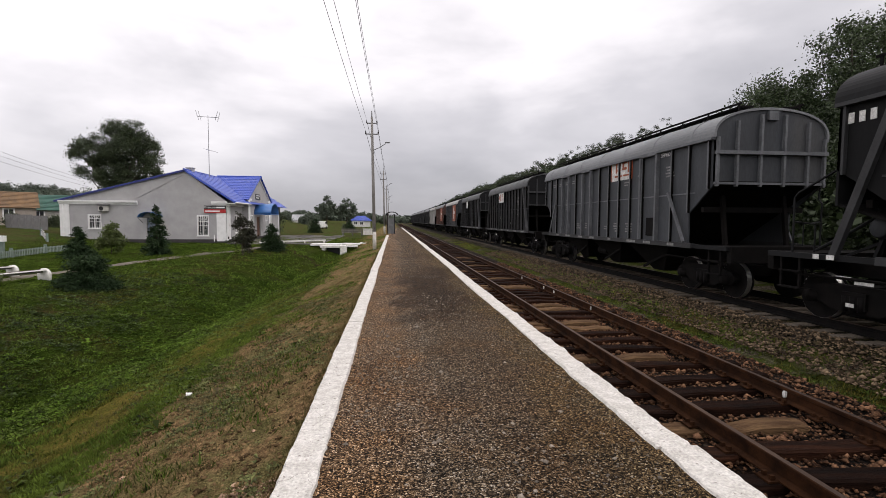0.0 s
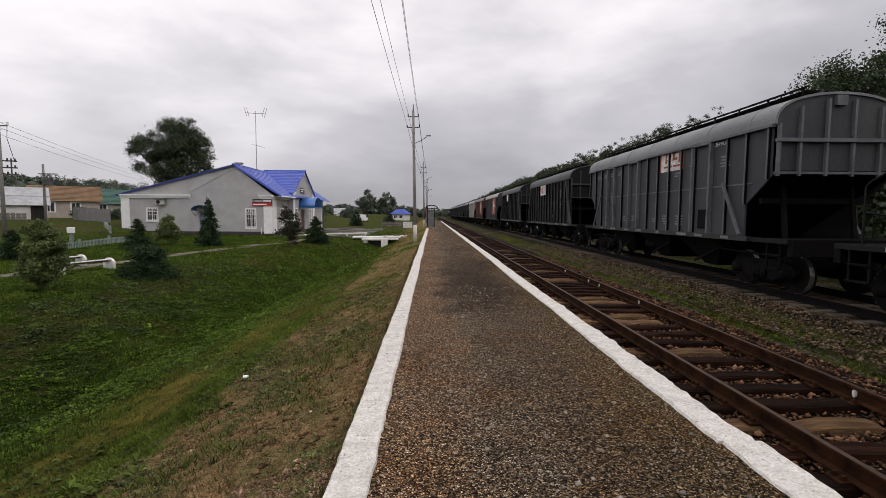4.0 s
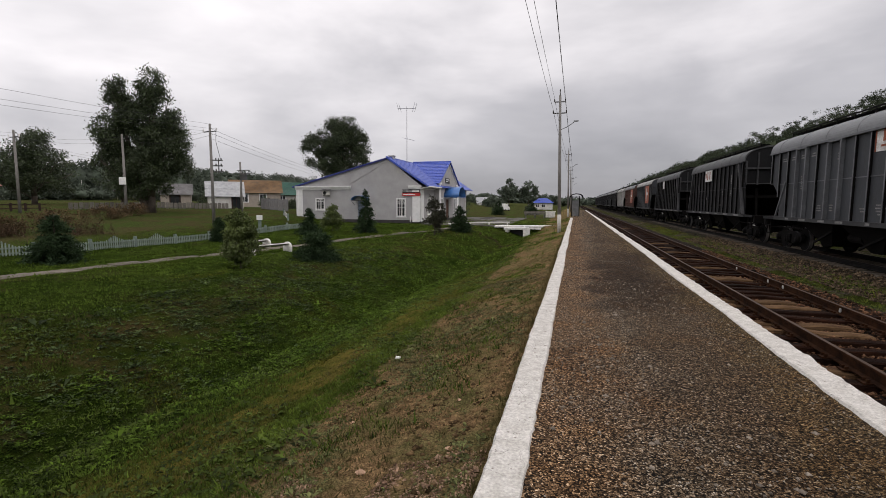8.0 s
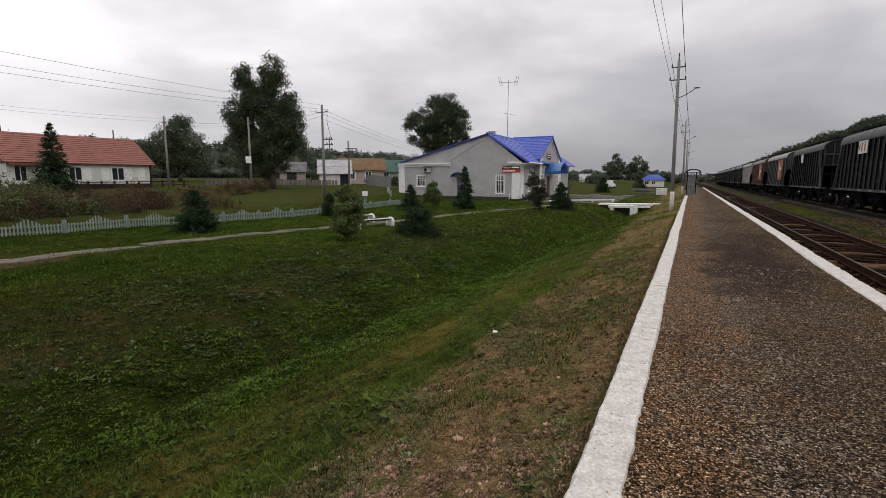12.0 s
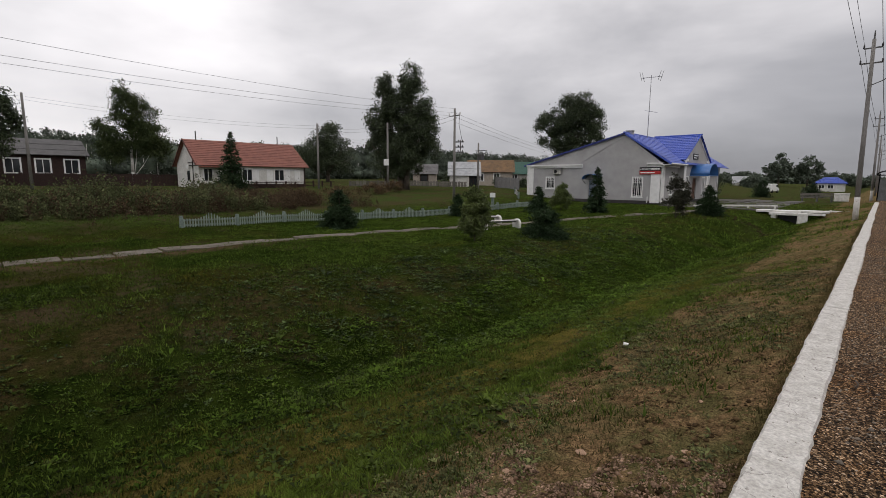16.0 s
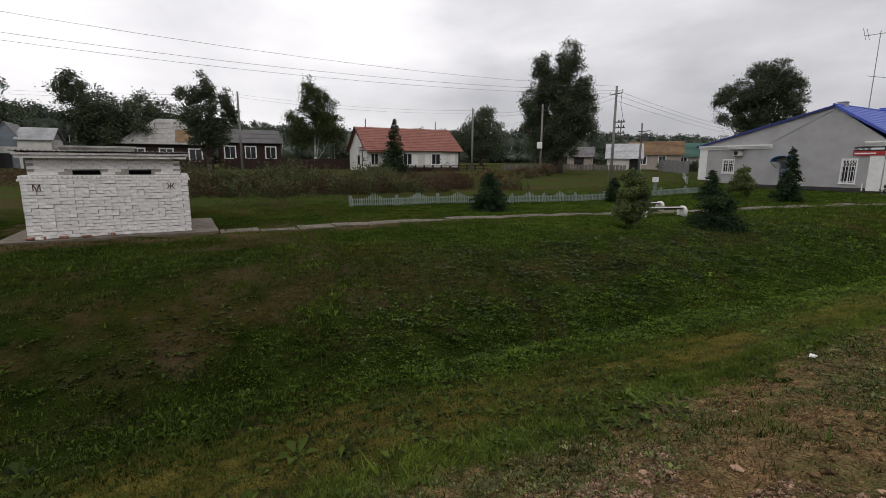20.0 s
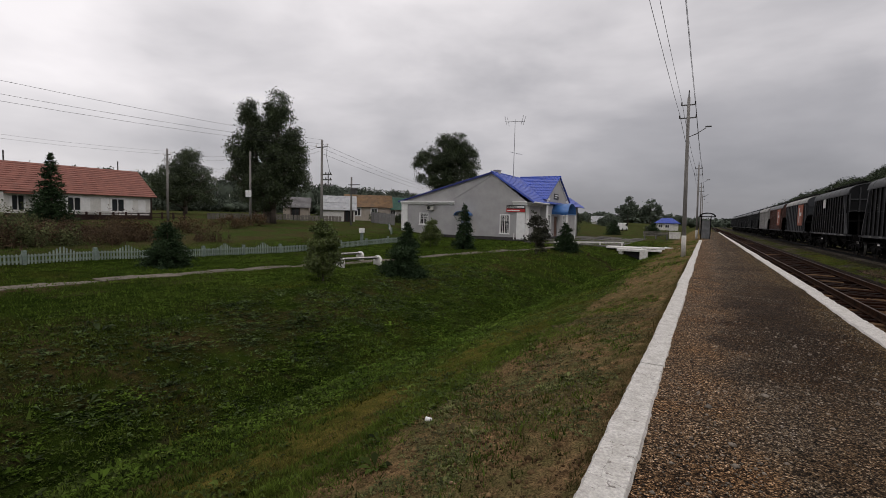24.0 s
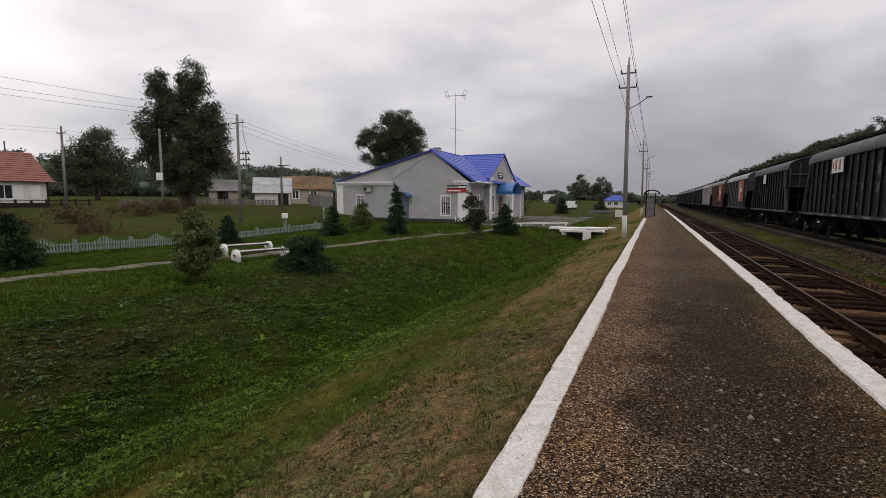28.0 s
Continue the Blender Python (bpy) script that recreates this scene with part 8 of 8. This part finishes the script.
tree("garden_tree", -71.5, 47.0, [(0, 0, 5.6, 4.3, 4.3, 3.9), (-2, 3.6, 4.0, 3.0, 3.0, 2.8), (0, -3.0, 4.2, 2.6, 2.6, 2.8), (0, 0.6, 8.8, 1.8, 1.8, 1.6)], "dense dark tree beside the red-roofed house", M_LEAF, None, 1300, 20, 0.45, 0.14, 0.36, 88, 14)
tree("garden_tree", -66.0, 55.5, [(0, 0, 3.6, 3.0, 3.0, 2.6), (0, 3, 3.0, 2.4, 2.4, 2.2)], "low dark garden tree among the sheds", M_LEAF, None, 300, 16, 0.4, 0.16, 0.25, 89, 10)
for k, (x, y, h) in enumerate([(-57, 62, 2.2), (-46.8, 63.5, 1.8), (-43.5, 64.5, 1.7), (-21, 84, 4.4), (-17.5, 104, 2.0), (-9.5, 100, 1.6)]):
    tree("garden_bush", x, y, [(0, 0, h * 0.5, h * 0.62, h * 0.62, h * 0.5), (h * 0.3, h * 0.3, h * 0.4, h * 0.4, h * 0.4, h * 0.4)], "dark garden bush among the houses", M_LEAF, None, 110, 12, 0.28, 0.12, 0.08, 100 + k, 5, "shrub", 1, "garden bushes")
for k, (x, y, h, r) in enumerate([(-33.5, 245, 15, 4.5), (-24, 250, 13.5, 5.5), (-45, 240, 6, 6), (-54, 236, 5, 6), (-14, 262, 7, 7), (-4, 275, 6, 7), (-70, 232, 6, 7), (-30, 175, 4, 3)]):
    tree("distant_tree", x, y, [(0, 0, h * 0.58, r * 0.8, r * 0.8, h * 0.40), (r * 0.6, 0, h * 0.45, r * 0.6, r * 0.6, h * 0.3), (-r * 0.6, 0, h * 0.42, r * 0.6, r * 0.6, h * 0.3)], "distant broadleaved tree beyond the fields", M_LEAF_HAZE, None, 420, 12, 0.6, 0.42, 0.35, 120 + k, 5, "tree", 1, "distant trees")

# the woodland edge along the far side of the siding
gw = np.random.default_rng(9)
woods = [(21.5, 13.5, 12.4), (23.0, 19.2, 12.9), (21.2, 24.2, 10.0), (23.5, 30.5, 7.6), (20.5, 9.0, 11.8), (16.6, 12.0, 8.8), (18.6, 16.5, 9.0), (16.9, 22.2, 8.0), (17.8, 20.6, 9.5), (19.6, 18.2, 11.0), (21.0, 16.6, 12.2), (19.0, 26.0, 7.0), (18.4, 32.0, 5.6)]
for k, (x, y, h) in enumerate(woods):
    tree("woodland_tree", x, y, [(0, 0, h * 0.66, 2.4, 2.6, h * 0.32), (0.5, 1.8, h * 0.5, 2.2, 2.2, h * 0.28), (-0.4, -1.7, h * 0.48, 2.1, 2.2, h * 0.28), (0, 0, h * 0.28, 2.0, 2.4, h * 0.2)],
         "leafy tree of the woodland edge behind the siding", M_LEAF_WOOD, None, 2000 if y < 30 else 700, 32 if y < 30 else 20, 0.27, 0.070 if y < 30 else 0.14, 0.2, 140 + k, 8, "tree", 1, "woodland edge trees", ground_z(x, y))


def far_wood(name, places, label, leaf, per, seed, leaf_mat, spread=0.9, top_gap=0.35, cores=False, core=0.9, rough=0.14):
    """A belt of many crowns, as one mesh; cores fills the crowns with uneven leafy masses."""
    g = np.random.default_rng(seed)
    pts, cv, cf = [], [], []
    ring = [(a, b) for b in range(1, 6) for a in range(9)]
    for x, y, h, r in places:
        n = 36
        d = g.normal(0, 1, (n, 3))
        d /= np.linalg.norm(d, axis=1, keepdims=True)
        rad = g.uniform(0.4, 1.0, (n, 1)) ** (0.2 if cores else 0.6)
        mid, size = np.array([x, y, ground_z(x, y) + h * (1 - top_gap)]), np.array([r, r, h * top_gap])
        pts.append(mid + d * rad * size)
        if cores:
            o = len(cv) * 45
            cv.append(np.array([mid + size * core * g.uniform(1.04 - rough, 1.04) * np.array([math.sin(math.pi * b / 6) * math.cos(6.2832 * a / 9 + b), math.sin(math.pi * b / 6) * math.sin(6.2832 * a / 9 + b), math.cos(math.pi * b / 6)]) for a, b in ring]))
            cf += [(o + b * 9 + a, o + b * 9 + (a + 1) % 9, o + (b + 1) * 9 + (a + 1) % 9, o + (b + 1) * 9 + a) for b in range(4) for a in range(9)]
    v, f = leaf_cloud(np.concatenate(pts), per, spread, leaf, g)
    if cores:
        cv = np.concatenate(cv)
        v, f = np.concatenate([v, cv]), np.concatenate([f, np.array(cf) + len(v)])
    return tagged(new(name, raw_mesh(v, f, leaf_mat, cores)), label, "woodland", "", "stuff")


hill_trees = []
for k in range(820):
    y = 34 + 360 * gw.uniform() ** 1.25
    x = 21 + 55 * gw.uniform() ** 1.6 + 0.012 * y
    top = np.interp(y, [10, 34, 44, 64, 94, 115, 147, 204, 355], [4.3, 4.4, 5.0, 6.7, 10.1, 13.6, 13.0, 13.0, 11.0]) * (x / 27) ** 0.85 * gw.uniform(0.90, 1.0)
    hill_trees.append((x, y, max(3.5, top - ground_z(x, y)), gw.uniform(2.2, 3.6)))
far_wood("wooded_hillside", [p for p in hill_trees if p[1] < 62], "broadleaved trees along the foot of the hill", 0.105, 150, 48, M_LEAF_HILL, 0.42, 0.5)
far_wood("wooded_hillside", [p for p in hill_trees if 62 <= p[1] < 185], "leafy woodland rising behind the siding", 0.12, 60, 41, M_LEAF_HILL, 0.30, 0.5, True, 0.72, 0.16)
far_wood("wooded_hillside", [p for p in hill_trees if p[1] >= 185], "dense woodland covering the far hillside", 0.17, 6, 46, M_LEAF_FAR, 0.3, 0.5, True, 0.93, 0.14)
far_wood("woodland_understory", [(gw.uniform(15.5, 19), 4 + 150 * u ** 1.3, gw.uniform(2.5, 5), gw.uniform(1.4, 2.2)) for u in gw.uniform(0, 1, 110)], "undergrowth at the foot of the woodland edge", 0.12, 15, 45, M_LEAF_WOOD, 0.36, 0.5)
belt = []
for u, w in gw.uniform(0, 1, (460, 2)):
    x, y = -150 - 60 * w ** 1.8, -140 + 480 * u
    top = np.interp(y, [-140, -50, 20, 50, 110, 170, 200, 340], [19.0, 17.5, 14.2, 13.4, 15.0, 16.4, 17.3, 17.3]) * (-x / 155) ** 0.5 * gw.uniform(0.93, 1.0)
    belt.append((x, y, top - ground_z(x, y), gw.uniform(3.2, 5.0)))
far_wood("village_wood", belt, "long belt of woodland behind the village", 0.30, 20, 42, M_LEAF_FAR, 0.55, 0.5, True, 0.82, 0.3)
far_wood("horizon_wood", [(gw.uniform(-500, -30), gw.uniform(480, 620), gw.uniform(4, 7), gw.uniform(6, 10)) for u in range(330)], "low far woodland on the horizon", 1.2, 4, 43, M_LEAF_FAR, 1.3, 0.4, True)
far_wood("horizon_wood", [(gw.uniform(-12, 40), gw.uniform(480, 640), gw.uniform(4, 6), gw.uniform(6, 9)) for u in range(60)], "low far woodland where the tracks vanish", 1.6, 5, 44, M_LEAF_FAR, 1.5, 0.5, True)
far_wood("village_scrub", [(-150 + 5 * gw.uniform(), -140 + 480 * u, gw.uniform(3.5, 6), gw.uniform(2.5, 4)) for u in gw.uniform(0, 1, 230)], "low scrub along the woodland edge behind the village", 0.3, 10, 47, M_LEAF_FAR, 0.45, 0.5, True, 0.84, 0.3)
stems = B()
for k in range(110):
    x, y = -146 - 6 * gw.uniform(), -110 + 440 * gw.uniform()
    z = ground_z(x, y)
    stems.cyl((x, y, z), (x + gw.normal(0, 0.3), y, z + gw.uniform(6, 9)), 0.10, 0.07, 4)
tagged(part("birch_stems", stems, M_BIRCH), "pale birch stems along the woodland edge", "woodland", "", "stuff")


# ---- houses of the village ----
def gable_house(name, x, y, length, depth, wall_h, roof_h, turn, wall_mat, roof_mat, label, windows=(), gable_mat=None, over=0.4, base=None, trim=None, chimney=True, hipped=0.0, courses=12, plinth=None):
    """A house whose ridge runs along its local x; the local front faces -y. windows: (x0, x1, z0, z1) on the front."""
    z = (ground_z(x, y) - 0.1) if base is None else base
    h = thing(name, (x, y, z), label, "house", "", turn)
    L, D = length / 2, depth / 2
    part("front_wall", wall_xz(-L, L, 0, wall_h, -D, 0.25, list(windows)), wall_mat, h)
    part("back_wall", B().span(-L, L, D - 0.25, D, 0, wall_h), wall_mat, h)
    for s in (-1, 1):
        part("end_wall", B().span(s * L, s * (L - 0.25), -D + 0.25, D - 0.25, 0, wall_h), wall_mat, h)
        if not hipped:
            part("gable", B().prism([(-D, wall_h), (D, wall_h), (0, wall_h + roof_h)], "x", s * L, s * (L - 0.2)), gable_mat or wall_mat, h)
    r = L + over - hipped
    e, t = wall_h - over * roof_h / D, wall_h + roof_h + 0.06
    for s in (-1, 1):
        part("roof", tiled([(-r, 0, t), (r, 0, t), (L + over, s * (D + over), e), (-L - over, s * (D + over), e)], courses, 0.04), roof_mat, h)
        if hipped:
            part("hip", tiled([(s * r, 0, t), (s * r, 0.01, t), (s * (L + over), D + over, e), (s * (L + over), -D - over, e)], courses, 0.04), roof_mat, h)
    for a, c, lo, hi in windows:
        w = part("window", B().span(a - 0.17, a, -D - 0.05, -D + 0.06, lo - 0.14, hi + 0.18).span(c, c + 0.17, -D - 0.05, -D + 0.06, lo - 0.14, hi + 0.18).span(a, c, -D - 0.05, -D + 0.06, hi, hi + 0.16).span(a, c, -D - 0.05, -D + 0.06, lo - 0.12, lo)
                 .span((a + c) / 2 - 0.035, (a + c) / 2 + 0.035, -D, -D + 0.08, lo, hi), trim or M_WHITE, h)
        part("pane", B().span(a, c, -D + 0.07, -D + 0.09, lo, hi), M_GLASS, w)
    if chimney:
        part("chimney", B().span(L * 0.3, L * 0.3 + 0.5, -0.25, 0.25, wall_h + roof_h * 0.7, wall_h + roof_h + 0.75), M_BRICK_RED, h)
    if plinth:
        part("plinth", B().span(-L - 0.04, L + 0.04, -D - 0.06, -D - 0.003, -0.3, 0.55), plinth, h)
    return h


M_CREAM = mat("cream_render", (0.38, 0.335, 0.285), (0.31, 0.27, 0.23), 0.9, scale=1.5, fine=20)
M_GREYWALL = mat("grey_render", (0.40, 0.385, 0.36), (0.32, 0.31, 0.29), 0.9, scale=1.2, fine=20)
M_WHITEWALL = mat("whitewashed_wall", (0.66, 0.65, 0.62), (0.56, 0.55, 0.52), 0.9, scale=1.2, fine=20)
M_DULLROOF = mat("dull_sheet_roof", (0.105, 0.102, 0.102), (0.075, 0.073, 0.073), 0.75, scale=1.2, fine=20)
red = gable_house("village_house", -63.4, 28.3, 13.4, 9.0, 3.0, 2.9, 86, M_WHITEWALL, M_REDROOF, "long white village house with a red tiled roof", [(-1.6, -0.5, 1.0, 2.3), (2.5, 3.7, 1.0, 2.3), (-6.1, -5.2, 0.9, 2.3)], M_WHITEWALL, 0.45, 0.72, M_WHITE, False, 0, 14, M_TIMBER)
for a in (-2.6, -0.4, 1.4, 3.8, 5.2):
    part("shutter", B().span(a, a + 0.8, -4.54, -4.503, 0.95, 2.35), M_WHITE, red, "white shutter board")
part("corner_board", B().span(6.55, 6.73, -4.55, -4.4, 0, 3.0), M_TIMBER, red)
for s in (-1, 1):
    part("verge_board", B().bar((-7.1, s * 4.9, 2.72), (-7.1, 0, 5.95), 0.06, 0.18), M_TIMBER, red)
part("gas_pipe", B().tube([(-6.78, -2.6, 0.2), (-6.78, -2.6, 4.2)], 0.05, 6).tube([(-6.78, -4.4, 3.1), (-6.78, -0.8, 3.1)], 0.05, 6).tube([(-6.78, -4.4, 2.7), (-6.78, -1.2, 2.7)], 0.05, 6), M_PLINTH, red, "dark gas pipes on the gable")
part("dish", B().cyl((-6.95, -0.9, 2.6), (-6.85, -0.9, 2.6), 0.3, 0.22, 14), M_WHITE, red, "small white round dish")
part("gable_window", B().box((-6.73, -0.6, 1.5), (0.08, 0.9, 1.2)), M_GLASS, red)
part("porch", B().span(-6.7, -4.6, -5.4, -4.503, 2.45, 2.6), M_REDROOF, red)
for xx in (-5.5, 5.0):
    part("vent_pipe", B().cyl((xx, 0, 5.7), (xx, 0, 7.0), 0.07, 0.07, 8), M_STEEL, red)
gable_house("timber_house", -80.0, 9.7, 8.6, 7.0, 4.3, 1.85, 85, M_TIMBER, M_DULLROOF, "dark timber house with white window frames", [(-3.4, -2.1, 1.9, 3.5), (-0.6, 0.7, 1.9, 3.5), (2.2, 3.5, 1.9, 3.5)], M_TIMBER, 0.45, 0.55, M_WHITE, False, 0.4, 3)
hip = gable_house("timber_house", -77.0, -0.9, 10.4, 8.0, 3.8, 3.1, 85, M_TIMBER, M_SLATE, "timber house with a pale sheet roof and white frames", [(-4.0, -2.6, 1.3, 2.8), (-0.8, 0.6, 1.3, 2.8), (2.6, 4.0, 1.3, 2.8)], M_RUSTROOF, 0.5, 0.65, M_WHITE, False, 4.4, 5)
part("rust_patch", B().slab([(1.0, -2.1, 5.42), (2.6, -2.1, 5.42), (3.4, -4.2, 3.74), (1.0, -4.2, 3.74)], 0.06), M_RUSTROOF, hip, "rusty brown sheets on the pale roof")
for xx in (-2.6, -1.3, 0.0):
    part("roof_batten", B().bar((xx * 0.35, -0.4, 6.72), (xx, -4.3, 3.66), 0.07, 0.07), M_SLATE, hip)
M_BLUEGREY = mat("blue_grey_sheet", (0.20, 0.235, 0.27), (0.16, 0.19, 0.22), 0.6, scale=1.5, fine=20)
barn = gable_house("barn", -81.6, -15.7, 3.4, 6.0, 4.0, 1.5, 88, M_WHITEWALL, M_ZINC, "low white barn with a pale metal roof", [(-1.2, -0.2, 0.2, 2.3)], M_GREYROOF, 0.3, 0.6, M_STEEL, False)
garage = gable_house("garage", -82.2, -18.6, 6.0, 2.9, 3.8, 2.2, 0, M_BLUEGREY, M_GREYROOF, "blue-grey gabled garage with a dark door", [], M_BLUEGREY, 0.2, 0.6, M_STEEL, False)
part("white_band", B().span(3.0, 3.03, -1.42, 1.42, 2.2, 3.0), M_WHITEWALL, garage)
part("garage_door", B().span(3.0, 3.05, -1.2, 0.3, 0.0, 2.15), M_SIGN_DARK, garage, "dark sheet door")
byre = gable_house("brick_shed", -78.5, -22.3, 6.0, 5.0, 4.3, 2.7, 0, M_GREYWALL, M_ZINC, "grey brick shed with a bright metal roof", [], M_GREYWALL, 0.35, 0.6, M_STEEL, False)
part("shed_door", B().span(3.0, 3.05, 0.6, 1.6, 0.0, 2.6), M_SIGN_DARK, byre, "dark plank door")
part("verge_board", B().bar((3.4, 0, 7.0), (3.4, 2.85, 3.95), 0.06, 0.3), M_TIMBER, byre)
gable_house("garden_shed", -49.4, 57.6, 4.6, 4.4, 1.9, 1.9, 42, M_WHITEWALL, M_ZINC, "small white shed with a shiny zinc roof", [(0.9, 1.9, 0.05, 1.75)], M_TIMBER, 0.3, 0.95, M_TIMBER, False, 0, 2)
gable_house("garden_shed", -53.5, 53.0, 3.6, 3.6, 2.1, 1.3, 42, M_CREAM, M_GREYROOF, "cream garden shed with a dark roof", [(-0.6, 0.4, 0.1, 1.8)], M_TIMBER, 0.25, 0.9, M_TIMBER, False)
gable_house("village_house", -52.8, 69.0, 7.6, 6.0, 2.6, 1.9, 38, M_CREAM, M_RUSTROOF, "cream house with a rusty sheet roof", [(-2.2, -1.3, 0.9, 2.1), (0.6, 1.5, 0.9, 2.1)], M_TIMBER, 0.4, 1.0, M_WHITE, False)
gable_house("village_house", -52.2, 78.5, 9.0, 6.5, 2.4, 2.1, 38, M_GREYWALL, M_GREENROOF, "grey house with a green sheet roof", [(-2.2, -1.3, 0.9, 2.0)], M_GREENROOF, 0.4, 1.0, M_WHITE, False)
gable_house("pale_house", -37.5, 205.0, 9.0, 7.0, 2.4, 2.2, 10, M_WHITEWALL, M_ZINC, "distant white house with a pale roof", [(-2.2, -1.0, 0.9, 1.9), (1.0, 2.2, 0.9, 1.9)], None, 0.4, -0.4, M_WHITE, False)
gable_house("signal_cabin", -10.4, 156.5, 6.0, 5.0, 2.4, 1.25, 4, M_WHITEWALL, M_BLUE, "small white railway hut with a low blue hipped roof", [(-2.2, -1.2, 0.9, 1.7), (-0.4, 0.6, 0.9, 1.7)], None, 0.5, -0.3, M_WHITE, False, 2.2)
van = thing("parked_van", (-17.5, 118, ground_z(-17.5, 118)), "white van parked beyond the station", "van", "", 80)
part("body", B().prism([(-2.2, 0.35), (2.2, 0.35), (2.2, 1.0), (1.5, 1.15), (1.1, 1.85), (-2.1, 1.9), (-2.2, 1.7)], "y", -0.9, 0.9), M_WHITE, van, bevel=0.06)
part("window_band", B().box((0.9, -0.91, 1.45), (0.9, 0.02, 0.45)), M_GLASS, van)
for xx in (-1.4, 1.4):
    for s in (-1, 1):
        part("wheel", B().cyl((xx, s * 0.72, 0.33), (xx, s * 0.92, 0.33), 0.33, 0.33, 14), M_UNDER, van)

# garden fences before the houses
def board_fence(x0, y0, x1, y1, h, m, label, n, gap=0.02, group="garden fences"):
    z = ground_z(x0, y0)
    f = thing("garden_fence", (x0, y0, z), label, "fence", group)
    inv_ = f.matrix_basis.inverted()
    ang_ = math.atan2(y1 - y0, x1 - x0)
    step = math.hypot(x1 - x0, y1 - y0) / n
    boards = make_mesh(B().box((0, 0, h / 2), (step - gap, 0.04, h)), m)
    for k in range(n):
        u = (k + 0.5) / n
        x, y = x0 + (x1 - x0) * u, y0 + (y1 - y0) * u
        o = part("board", boards, None, f)
        o.matrix_parent_inverse = inv_
        o.matrix_basis = Matrix.Translation((x, y, ground_z(x, y) + rb.gauss(0, 0.02))) @ Matrix.Rotation(ang_, 4, "Z")
    for hh in (0.3, 0.8):
        o = part("rail", B().bar((x0, y0, ground_z(x0, y0) + h * hh), (x1, y1, ground_z(x1, y1) + h * hh), 0.05, 0.08), m, f)
        o.matrix_parent_inverse = inv_
    return f


board_fence(-70.5, 6.5, -70.0, 22.5, 1.5, M_TIMBER, "dark brown board fence before the timber house", 46)
board_fence(-60.5, 21.5, -56.2, 38.0, 0.85, M_TIMBER, "low dark post-and-rail fence before the red-roofed house", 14, 1.0)
board_fence(-56.5, 40.5, -47.5, 56.0, 0.8, M_GREYWOOD, "low grey weathered board fence by the gardens", 36, 0.1)
board_fence(-45.5, 60.5, -37.5, 55.5, 1.6, M_GREYROOF, "grey sheet fence panels beside the station", 6, 0.12)
board_fence(-71.0, -12, -70.6, 4.0, 1.2, M_TIMBER, "dark board fence before the village gardens", 30, 0.1)
